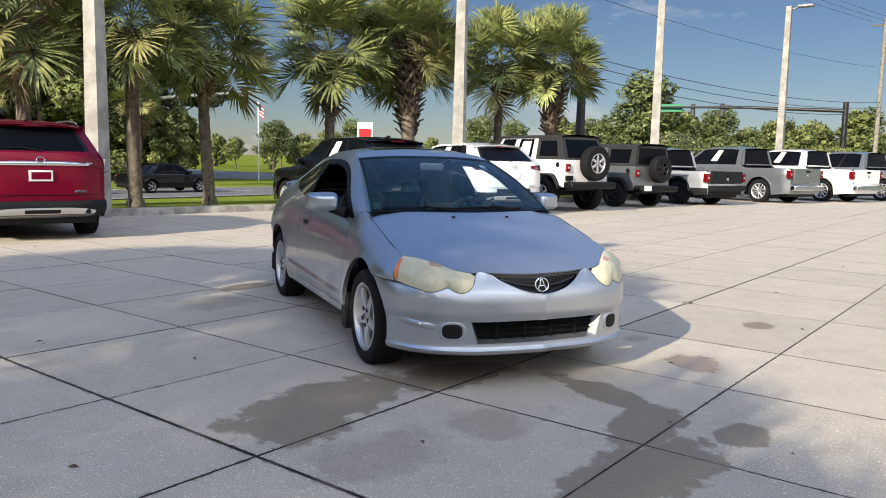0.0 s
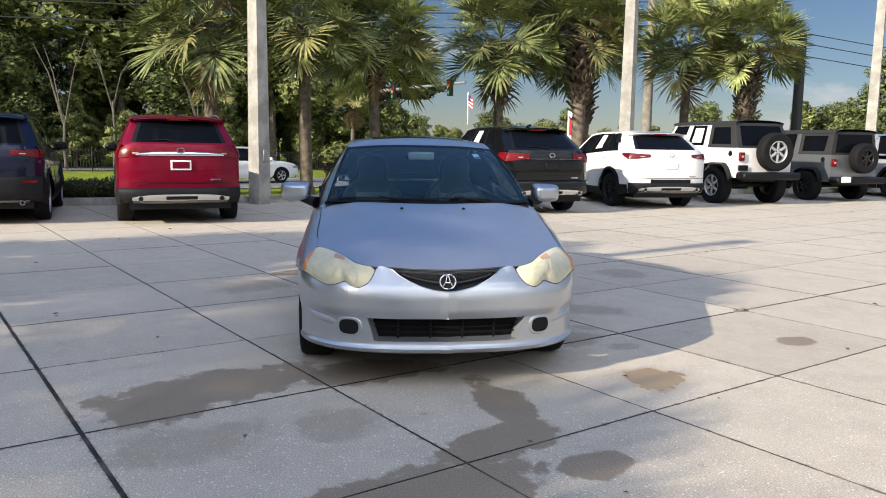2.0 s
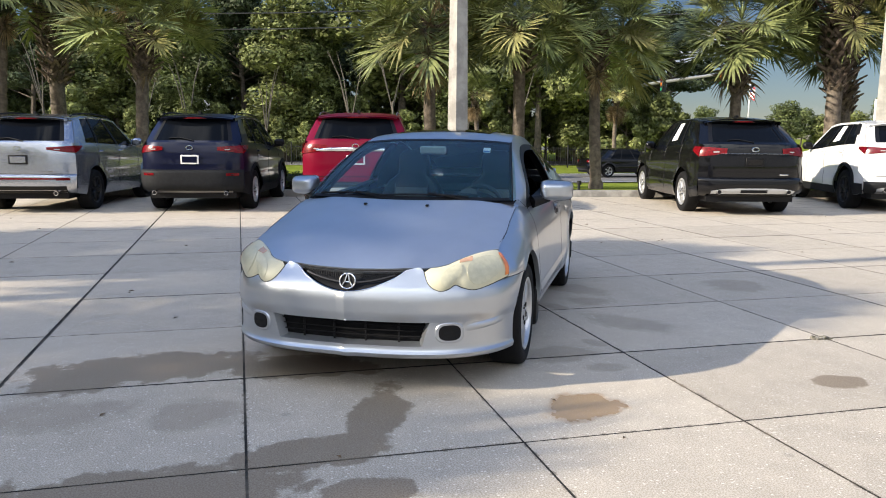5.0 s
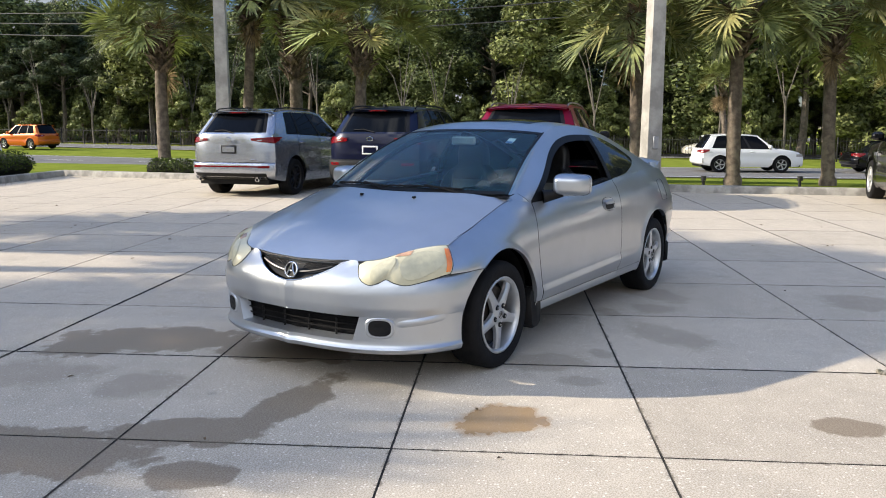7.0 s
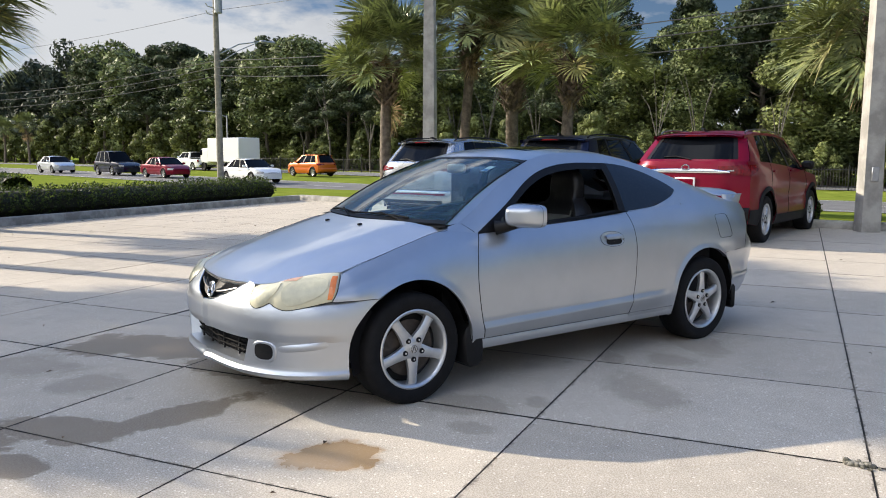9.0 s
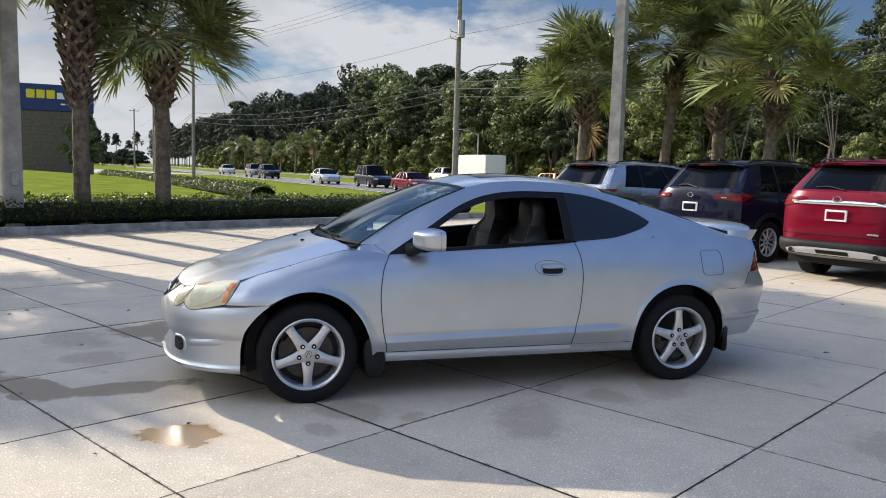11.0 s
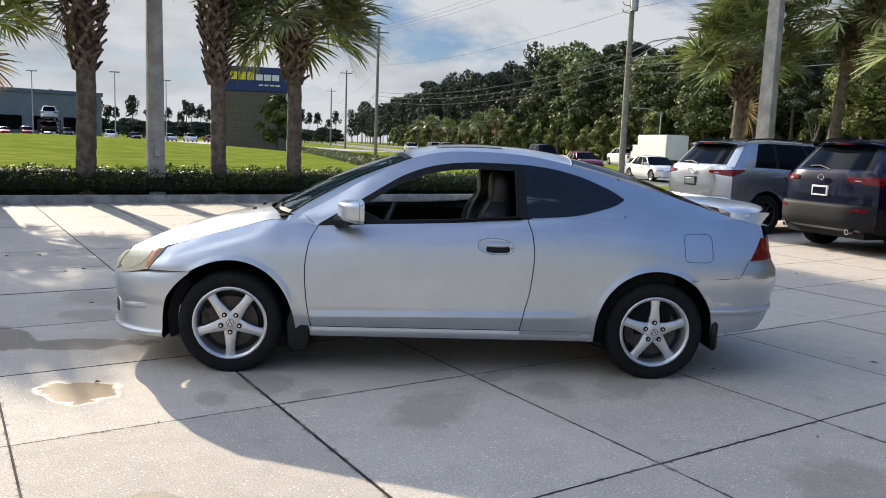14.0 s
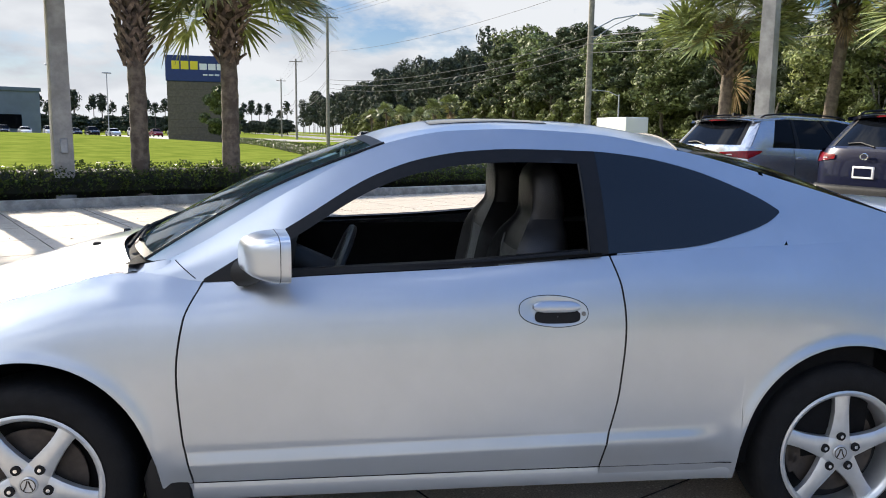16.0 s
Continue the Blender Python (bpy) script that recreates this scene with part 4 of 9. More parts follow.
for s in (1, -1):
    flip = lambda p: (p[0], s * p[1], p[2])
    hl = part("headlamp", Build().grid(lambda a, v: flip(lamp_pt(a, v)), steps(0.0, 1, 44), steps(0, 1, 18)), haze, coupe, "hazed yellowed headlamp")
    for (ca, cv, ra, rv, nm) in ((0.66, 0.44, 0.17, 0.36, "main_reflector"), (0.30, 0.40, 0.13, 0.36, "inner_reflector")):
        rb = Build().grid(lambda t, r: flip(lamp_pt(ca + ra * r * math.cos(t), cv + rv * r * math.sin(t), 0.0035 - 0.012 * (1 - r) ** 2 * 0.2)), steps(0, 2 * math.pi, 33), [0.02, 0.4, 0.75, 0.92, 1.0])
        part(nm, rb, bowl, hl)
        part("reflector_ring", Build().tube([flip(lamp_pt(ca + ra * math.cos(t), cv + rv * math.sin(t), 0.003)) for t in steps(0, 2 * math.pi, 29)], 0.0012, 5, caps=False), bowl, hl)
    part("amber_marker", Build().grid(lambda a, v: flip(lamp_pt(a - 0.05 * v, v, 0.006)), steps(0.87, 0.965, 6), steps(0.06, 0.80, 12)), amber_lens, hl, "orange side marker")
    part("amber_indicator", Build().grid(lambda a, v: flip(lamp_pt(a, v, 0.002)), steps(0.38, 0.55, 6), steps(0.72, 0.93, 5)), material("hazed_amber", (0.62, 0.36, 0.2), 0.25, vary=0.2, scale=20, coat=0.8), hl, "faint orange indicator behind haze")
    part("lamp_surround", Build().grid(lambda a, t: (lambda p, y: flip(tuple(p.lerp(Vector((hood_front(y) - 0.006, y, hood_z(hood_front(y) - 0.006, y) - 0.002)), t))))(lamp_pt(a, 1.0), min(0.725, lamp_pt(a, 1.0).y)), steps(0.55, 1, 24), [0, 0.5, 1]), silver_paint, coupe)
    part("lamp_seal", Build().tube([flip(lamp_pt(a, 0.0, 0.001)) for a in steps(0, 1, 40)], 0.0020, 5), plastic_grey, hl)
    part("lamp_seal", Build().tube([flip(lamp_pt(1, v, 0.001)) for v in steps(0, 1, 12)], 0.0020, 5), plastic_grey, hl)

# rear bumper, hatch and tail lamps
rplan = [(-2.235, 0.0), (-2.23, 0.2), (-2.215, 0.38), (-2.18, 0.52), (-2.115, 0.64), (-2.02, 0.735), (-1.91, 0.79), (-1.77, 0.828), (-1.64, 0.847), (-1.50, 0.857)]
rarc = [0.0]
for i_ in range(1, len(rplan)):
    rarc.append(rarc[-1] + math.hypot(rplan[i_][0] - rplan[i_ - 1][0], rplan[i_][1] - rplan[i_ - 1][1]))
rx, ry = curve(*zip(rarc, [p[0] for p in rplan])), curve(*zip(rarc, [p[1] for p in rplan]))
r_in = curve((0.29, 0.10), (0.34, 0.065), (0.385, 0.045), (0.41, 0.04), (0.42, 0.025), (0.445, 0.022), (0.455, 0.034), (0.52, 0.02), (0.62, 0.0), (0.655, 0.004), (0.74, 0.05), (0.80, 0.075), (0.89, 0.095), (0.96, 0.12))


def rear_pt(a, z, out=0.0):
    s_, q = (1 if a >= 0 else -1), abs(a)
    x, y = rx(q), ry(q)
    tx, ty = rx(q + 0.004) - rx(max(0, q - 0.004)), ry(q + 0.004) - ry(max(0, q - 0.004))
    n_ = math.hypot(tx, ty) or 1
    nx, ny = -ty / n_, tx / n_
    w = r_in(z) * (1 - 0.75 * min(1, q / rarc[-1]) ** 2.2) - out
    return (x - nx * w, s_ * (y - ny * w), z)


def ra_end(z, lo_z=0.0):
    xe = WR - math.sqrt(max(0, ARCH ** 2 - (max(AZ, min(z, 0.63)) - AZ) ** 2))
    lo, hi = 0.0, rarc[-1]
    for _ in range(30):
        mid = (lo + hi) / 2
        if rx(mid) < xe:
            lo = mid
        else:
            hi = mid
    return lo


rear = Build()
for s in (1, -1):
    rear.grid(lambda u, z: rear_pt(s * u * ra_end(z), z), steps(0, 1, 46), [0.29, 0.31, 0.335, 0.36, 0.385, 0.41, 0.415, 0.42, 0.432, 0.445, 0.45, 0.455, 0.5, 0.56, 0.62, 0.635])
    rear.grid(lambda u, v: (lambda a: rear_pt(s * a, lerp(0.635, 0.745, v)))(u * lerp(rarc[-1] * 0.83, rarc[-1] * 0.735, v)), steps(0, 1, 40), steps(0, 1, 9))
part("rear_bumper", rear, silver_paint, coupe)
hatch = Build()
for s in (1, -1):
    hatch.grid(lambda u, v: rear_pt(s * u * 0.60, lerp(0.745, 0.955, v)), steps(0, 1, 20), steps(0, 1, 10))
part("hatch_lower", hatch, silver_paint, coupe)
for s in (1, -1):
    tl = Build().grid(lambda u, v: rear_pt(s * lerp(0.60, lerp(rarc[-1] * 0.735 + 0.07, rarc[-1] * 0.655 - 0.045, v), u), lerp(0.748, 0.885, v), 0.006), steps(0, 1, 16), steps(0, 1, 9))
    lamp = part("tail_lamp", tl, red_lens, coupe, "red tail lamp with an amber corner")
    part("amber_section", Build().grid(lambda u, v: rear_pt(s * lerp(0.60, 0.73, u), lerp(0.80, 0.88, v), 0.009), steps(0, 1, 5), steps(0, 1, 5)), amber_lens, lamp)

# upper body: rail line along roof and pillars
rail_z = curve((0.95, 0.925), (0.875, 0.952), (0.5, 1.165), (0.21, 1.305), (0, 1.345), (-0.2, 1.353), (-0.45, 1.343), (-0.8, 1.285), (-1.2, 1.18), (-1.6, 1.06), (-1.8, 1.0), (-2.0, 0.955))
rail_y = curve((0.95, 0.70), (0.875, 0.69), (0.5, 0.612), (0.21, 0.548), (0, 0.53), (-0.2, 0.525), (-0.45, 0.525), (-0.8, 0.54), (-1.2, 0.57), (-1.6, 0.605), (-1.8, 0.62), (-2.0, 0.60))
glass_b = curve((0.775, 0.889), (0.5, 0.908), (0.0, 0.932), (-0.415, 0.964), (-0.6, 0.975), (-0.754, 0.988), (-0.95, 1.033), (-1.04, 1.065), (-1.082, 1.09))
glass_t = curve((0.775, 0.895), (0.498, 1.063), (0.257, 1.203), (0.1, 1.256), (-0.05, 1.28), (-0.2, 1.288), (-0.45, 1.284), (-0.62, 1.268), (-0.797, 1.229), (-0.95, 1.172), (-1.04, 1.127), (-1.082, 1.098))


def upper_pt(x, z, out=0.0):
    zs_, zr_ = z_shoulder(x), rail_z(x)
    y0, y1 = side_y(x, zs_), rail_y(x)
    t = max(0.0, min(1.0, (z - zs_) / max(0.02, zr_ - zs_)))
    return (x, lerp(y0, y1, t) + 0.022 * math.sin(math.pi * t) * min(1, (zr_ - zs_) / 0.25) + out, z)


XW = steps(0.775, -1.082, 60)
for s in (1, -1):
    pillars = Build()
    sd_ = lambda p: (p[0], s * p[1], p[2])
    pillars.grid(lambda x, v: sd_(upper_pt(x, lerp(glass_t(x), rail_z(x), v))), XW, steps(0, 1, 7))
    pillars.grid(lambda x, v: sd_(upper_pt(x, lerp(z_shoulder(x), glass_b(x), v))), steps(-0.5, -1.082, 24), steps(0, 1, 5))
    pillars.grid(lambda x, v: sd_(upper_pt(x, lerp(z_shoulder(x), rail_z(x), v))), steps(0.925, 0.775, 8), steps(0, 1, 8))
    pillars.grid(lambda x, v: sd_(upper_pt(x, lerp(z_shoulder(x), rail_z(x), v))), steps(-1.082, -2.0, 26), steps(0, 1, 14))
    part("roof_pillar", pillars, silver_paint, coupe)


def cap(a, x, crown):
    """Top skin between the two rails."""
    yr_, zr_ = rail_y(x), rail_z(x)
    return (x, a * yr_, zr_ + crown * (1 - abs(a) ** 2.3))


crown_r = curve((0.25, 0.045), (0.0, 0.042), (-0.4, 0.045), (-0.8, 0.062), (-1.2, 0.075), (-1.75, 0.04), (-2.0, 0.01))
header = lambda a: 0.28 - 0.055 * a * a
tail_x = lambda a: -0.83 + 0.05 * a * a
glass_end = lambda a: -1.74 - 0.05 * (1 - a * a)
roof = Build()
roof.grid(lambda a, t: (lambda x: cap(a, x, crown_r(x)))(lerp(header(a), tail_x(a), t)), steps(-1, 1, 31), steps(0, 1, 30))
part("roof", roof, silver_paint, coupe)
rw = Build().grid(lambda a, t: (lambda x: cap(a, x, crown_r(x)))(lerp(tail_x(a) - 0.004, glass_end(a), t)), steps(-1, 1, 25), steps(0, 1, 24))
part("rear_window", rw, glass_dark, coupe, "dark tinted rear window")
deck = Build().grid(lambda a, t: (lambda x: cap(a, x, crown_r(x)))(lerp(glass_end(a) - 0.003, -2.06 - 0.03 * (1 - a * a), t)), steps(-1, 1, 25), steps(0, 1, 12))
part("deck_lid", deck, silver_paint, coupe)
for t0 in (tail_x,):
    part("window_seal", Build().tube([cap(a, t0(a), crown_r(t0(a)) + 0.002) for a in steps(-1, 1, 25)], 0.005, 5), trim_black, coupe)
# sunroof panel, tipped up a little at its back
sr = Build()
sr.grid(lambda a, t: (lambda x: (x, a * 0.36, cap(a * 0.69, x, crown_r(x))[2] + 0.003))(lerp(0.06, -0.36, t)), steps(-1, 1, 21), steps(0, 1, 10))
sr.grid(lambda a, t: (lambda x: (x, a * 0.36, cap(a * 0.69, x, crown_r(x))[2] + 0.003 - 0.01 * t))(-0.36), steps(-1, 1, 21), [0, 1])
part("sunroof", sr, glass_dark, coupe, "dark glass sunroof tipped open")

# windshield
ws_b = lambda a: Vector((hood_rear(a * 0.69) - 0.035, a * 0.686, 0.945 + 0.004 * (1 - a * a)))
def ws_pt(a, t, out=0.0):
    b = ws_b(a)
    x1 = header(a)
    top = Vector(cap(a, x1, crown_r(x1)))
    p = b.lerp(top, t)
    p += Vector((0.5, 0, 0.85)) * (0.03 * math.sin(math.pi * t) + out)
    if abs(a) > 0.999:
        p.y = math.copysign(rail_y(p.x), a)
    return tuple(p)


wsd = part("windshield", Build().grid(ws_pt, steps(-1, 1, 31), steps(0, 1, 20)), windshield_glass, coupe, "clear windshield")
wsd.visible_shadow = False
for s in (1, -1):
    part("windshield_trim", Build().tube([ws_pt(s * 0.995, t, 0.002) for t in steps(0, 1, 14)], 0.005, 6), trim_black, coupe)
    ap = Build().grid(lambda t, w: tuple(Vector(ws_pt(s * 0.995, t)).lerp(Vector(upper_pt(min(0.9, ws_pt(s, t)[0]), 9)[:1] + (s * rail_y(min(0.925, ws_pt(s, t)[0])), rail_z(min(0.925, ws_pt(s, t)[0])))), w)), steps(0, 1, 20), [0, 0.5, 1])
    part("pillar_cover", ap, silver_paint, coupe)
    part("windshield_band", Build().grid(lambda a, t: ws_pt(s * a, t, 0.0015), [0.968, 0.98, 0.99], steps(0, 1, 14)), trim_black, coupe)
    # black band at the top and bottom of the glass
part("windshield_band", Build().grid(lambda a, t: ws_pt(a, t, 0.0015), steps(-0.99, 0.99, 31), [0.955, 0.98, 1.0]), trim_black, coupe)
part("windshield_band", Build().grid(lambda a, t: ws_pt(a, t, 0.0015), steps(-0.99, 0.99, 31), [0.0, 0.02, 0.035]), trim_black, coupe)
cowl = Build().grid(lambda a, t: (lambda x: (x, a * 0.70, hood_z(hood_rear(a * 0.7), a * 0.7) - 0.022 - 0.006 * t))(hood_rear(a * 0.70) + 0.02 - 0.15 * t), steps(-1, 1, 25), steps(0, 1, 4))
part("cowl", cowl, trim_black, coupe, "black cowl grille")
for y0, y1 in ((0.42, -0.16), (-0.12, -0.62)):
    wp = [Vector(ws_pt(y / 0.69, 0.03 + 0.018 * math.sin(math.pi * i / 9), 0.010)) for i, y in enumerate(steps(y0, y1, 10))]
    wiper = part("wiper", Build().tube(wp, 0.0065, 6), rubber, coupe)
    pivot = Vector(ws_pt(y0 / 0.69, -0.02, 0.01))
    part("wiper_arm", Build().tube([pivot, pivot.lerp(wp[4], 0.5) + Vector((0.0, 0, 0.010)), wp[4] + Vector((0, 0, 0.008))], 0.007, 6), rubber, wiper)
for y in (0.2, -0.2):
    x = 1.24
    part("washer_nozzle", Build().box(x - 0.014, x + 0.012, y - 0.01, y + 0.01, hood_z(x, y) - 0.004, hood_z(x, y) + 0.010, 0.004), trim_black, coupe)
st = Build().grid(lambda u, v: ws_pt(lerp(0.66, 0.745, u), lerp(0.74, 0.84, v), -0.004), [0, 0.5, 1], [0, 0.5, 1])
part("inspection_sticker", st, paper_white, coupe, "small white windshield sticker")
stb = Build().grid(lambda u, v: ws_pt(lerp(0.665, 0.74, u), lerp(0.745, 0.775, v), -0.0025), [0, 0.5, 1], [0, 1])
part("sticker_band", stb, material("sticker_blue", (0.05, 0.17, 0.4), 0.6), coupe, "blue band of the sticker")

# side windows, trims, mirrors, handles
for s in (1, -1):
    flip = lambda p: (p[0], s * p[1], p[2])
    qg = Build().grid(lambda x, v: flip(upper_pt(x, lerp(glass_b(x), glass_t(x), v), 0.003)), steps(-0.455, -1.082, 30), steps(0, 1, 10))
    part("quarter_window", qg, glass_tint, coupe, "dark tinted quarter window")
    fr = Build()
    fr.grid(lambda x, v: flip(upper_pt(x, lerp(glass_t(x) - min(0.042, (glass_t(x) - glass_b(x)) * 0.5), glass_t(x), v), 0.002)), steps(0.775, -0.46, 40), [0, 0.5, 1])
    fr.grid(lambda x, v: flip(upper_pt(x, lerp(glass_b(x) - 0.004, glass_b(x) + min(0.014, (glass_t(x) - glass_b(x)) * 0.5), v), 0.004)), steps(0.775, -0.46, 40), [0, 0.5, 1])
    fr.grid(lambda x, v: flip(upper_pt(x, lerp(glass_b(x), glass_t(x), v), 0.0045)), steps(-0.405, -0.472, 4), steps(0, 1, 12))
    fr.grid(lambda x, v: flip(upper_pt(x, lerp(glass_b(x), glass_t(x), v), 0.003)), steps(0.775, 0.60, 8), steps(0, 1, 6))
    fr.grid(lambda x, w: (lambda p: (p[0], p[1] - s * 0.04 * w, p[2]))(flip(upper_pt(x, glass_t(x) - min(0.042, (glass_t(x) - glass_b(x)) * 0.5), 0.002))), steps(0.7, -0.41, 30), [0, 1])
    fr.grid(lambda x, w: (lambda p: (p[0], p[1] - s * 0.05 * w, p[2]))(flip(upper_pt(x, glass_b(x) + 0.012, 0.003))), steps(0.7, -0.41, 30), [0, 1])
    part("window_frame", fr, trim_black, coupe, "black window frame")
    part("b_pillar_strip", Build().tube([flip(upper_pt(-0.41, z, 0.006)) for z in steps(0.97, 1.24, 6)], 0.004, 5), plastic_grey, coupe)
    # mirror: rounded shell on a short foot
    mc = Vector((0.578, s * 0.915, 0.988))

    def sgn_pow(v, e):
        return math.copysign(abs(v) ** e, v)

    def shell(t, k):
        # rounded box, blunt in front, tapering towards its outer end
        u_, v_ = sgn_pow(math.cos(t), 0.42) * math.cos(k) ** 0.42, sgn_pow(math.sin(t), 0.42) * math.cos(k) ** 0.42
        f_ = math.sin(k) ** 0.62
        tap = 1 - 0.12 * (u_ * s + 1) / 2
        return tuple(mc + Vector((-0.062 + 0.128 * f_ * (1 - 0.10 * u_ * s) - 0.018 * u_ * s, 0.108 * u_ * (1 - 0.16 * f_ * f_), 0.073 * v_ * tap * (1 - 0.18 * f_ * f_))))
    ts_ = steps(0, 2 * math.pi, 45)
    msh = Build().grid(shell, ts_, [0, 0.06, 0.14, 0.25, 0.4, 0.6, 0.8, 1.0, 1.15, 1.28, 1.38, 1.46, 1.52, math.pi / 2])
    mirror = part("door_mirror", msh, silver_paint, coupe)
    part("mirror_glass", Build().grid(lambda t, k: tuple((Vector(shell(t, 0)) - mc) * k + mc + Vector((-0.062 * (1 - k) + 0.004, 0, 0))), ts_, [0.02, 0.94]), chrome, mirror, "mirror glass")
    part("mirror_seam", Build().tube([tuple(Vector(shell(t, 0.10)) * 1.0) for t in ts_], 0.0012, 4, caps=False), trim_black, mirror)
    part("mirror_foot", Build().tube([(0.66, s * 0.765, 0.915), (0.62, s * 0.81, 0.925), (0.59, s * 0.865, 0.945)], [0.042, 0.034, 0.032], 12), trim_black, mirror)
    # handle in an oval recess
    hx, hz = -0.283, 0.798
    hy = lambda x, z, o: s * (side_y(x, z) + o)
    rc = Build().grid(lambda t, r: (lambda x, z: (x, hy(x, z, 0.0025 if r > 0.9 else -0.004 + 0.006 * r), z))(hx + 0.108 * r * math.cos(t), hz + 0.047 * r * math.copysign(abs(math.sin(t)) ** 0.8, math.sin(t)) + 0.006 * r * math.cos(t)), steps(0, 2 * math.pi, 37), [0.02, 0.5, 0.85, 0.95, 1.0])
    part("handle_recess", rc, silver_paint, coupe)
    part("handle_rim", Build().tube([(lambda x, z: (x, hy(x, z, 0.002), z))(hx + 0.109 * math.cos(t), hz + 0.048 * math.copysign(abs(math.sin(t)) ** 0.8, math.sin(t)) + 0.006 * math.cos(t)) for t in steps(0, 2 * math.pi, 37)], 0.0013, 5, caps=False), trim_black, coupe)
    # black patch that paints the recess shade under the handle
    part("handle_shadow", Build().grid(lambda t, r: (lambda x, z: (x, hy(x, z, 0.003), z))(hx - 0.012 + 0.072 * r * sgn_pow(math.cos(t), 0.55), hz - 0.016 + 0.021 * r * sgn_pow(math.sin(t), 0.6)), steps(0, 2 * math.pi, 37), [0.02, 1.0]), trim_black, coupe)
    part("door_handle", Build().grid(lambda u, t: (lambda x, z: (x, hy(x, z, 0.006 + 0.007 * math.cos(t)), z))(hx + lerp(-0.082, 0.064, u), hz + 0.014 + 0.017 * math.sin(t) * (1 - abs(2 * u - 1) ** 6 * 0.6)), steps(0, 1, 16), steps(0, 2 * math.pi, 15)), silver_paint, coupe)
    part("lock", Build().grid(lambda t, r: (lambda x, z: (x, hy(x, z, 0.0055), z))(hx - 0.094 + 0.0075 * r * math.cos(t), hz - 0.008 + 0.0075 * r * math.sin(t)), steps(0, 2 * math.pi, 13), [0.02, 1]), steel, coupe)
    # seams
    sm = lambda pts: Build().tube(pts, 0.0017, 5)
    part("door_seam", sm([(seam_a(z), s * (side_y(seam_a(z), z) - 0.001), z) for z in steps(0.296, 0.888, 24)]), trim_black, coupe)
    part("door_seam", sm([(seam_b(z), s * (side_y(seam_b(z), z) - 0.001), z) for z in steps(0.296, 0.955, 24)]), trim_black, coupe)
    part("door_seam", sm([(x, s * (side_y(x, 0.294) - 0.001), 0.294) for x in steps(-0.885, 0.86, 30)]), trim_black, coupe)
    part("hood_seam", (lambda q: Build().tube(q, 0.0013, 5))([(x, s * (side_y(x, z_shoulder(x)) - 0.003), z_shoulder(x) + 0.001) for x in steps(0.975, 1.655, 26)]), trim_black, coupe)
    part("bumper_seam", sm([(x, s * (side_y(x, 0.60) + 0.001), 0.60) for x in steps(1.49, 1.765, 10)]), trim_black, coupe)
    part("bumper_seam", sm([(x, s * (side_y(x, z) + 0.001), z) for x, z in [(lerp(-1.49, -1.80, t), lerp(0.625, 0.645, t)) for t in steps(0, 1, 8)]] + [(lerp(-1.80, -1.86, t), s * (side_y(lerp(-1.80, -1.86, t), lerp(0.645, 0.745, t)) + 0.001), lerp(0.645, 0.745, t)) for t in (0.5, 1)]), trim_black, coupe)
    part("pillar_seam", sm([upper_pt(lerp(0.80, 0.865, t), lerp(0.895, 0.945, t), 0.0)[:1] + (s * upper_pt(lerp(0.80, 0.865, t), lerp(0.895, 0.945, t))[1],) + upper_pt(lerp(0.80, 0.865, t), lerp(0.895, 0.945, t))[2:] for t in steps(0, 1, 5)]), trim_black, coupe)
    if s > 0:
        fx, fz = -1.53, 0.82
        part("fuel_door_seam", Build().tube([(lambda x, z: (x, side_y(x, z) + 0.001, z))(fx + 0.090 * math.copysign(abs(math.cos(t)) ** 0.35, math.cos(t)), fz + 0.084 * math.copysign(abs(math.sin(t)) ** 0.35, math.sin(t))) for t in steps(0, 2 * math.pi, 61)], 0.0016, 5, caps=False), trim_black, coupe)
part("hood_front_seam", Build().tube([(hood_front(abs(y)) + 0.001, y, hood_z(hood_front(abs(y)), y) - 0.006) for y in steps(-0.68, 0.68, 60)], 0.0020, 5), trim_black, coupe)

# spoiler: a blade on two raked feet
def blade(a, t):
    y = a * 0.645
    c = 0.155 * (1 - 0.25 * a * a) * math.sqrt(max(0.0, 1 - abs(a) ** 7))
    ang = 2 * math.pi * t
    xx = -1.905 - 0.085 * (1 - a * a) + c * math.cos(ang) * 1.0
    th = 0.022 * math.sin(ang) * (1 - 0.5 * (math.cos(ang) < 0) * abs(math.cos(ang))) * (1 - abs(a) ** 8)
    return (xx, y, 1.056 - 0.035 * abs(a) ** 4 + th - 0.012 * math.cos(ang))


spoiler = part("spoiler", Build().grid(blade, [math.sin(v) for v in steps(-math.pi / 2, math.pi / 2, 41)], steps(0, 1, 21)), silver_paint, coupe)
for s in (1, -1):
    part("spoiler_foot", Build().grid(lambda t, v: (lerp(-1.90, -1.93, v) + 0.10 * math.cos(t) * (1 + 0.3 * v), s * (lerp(0.615, 0.60, v) + 0.03 * math.sin(t)), lerp(0.96, 1.035, v)), steps(0, 2 * math.pi, 17), steps(0, 1, 4)), silver_paint, spoiler)

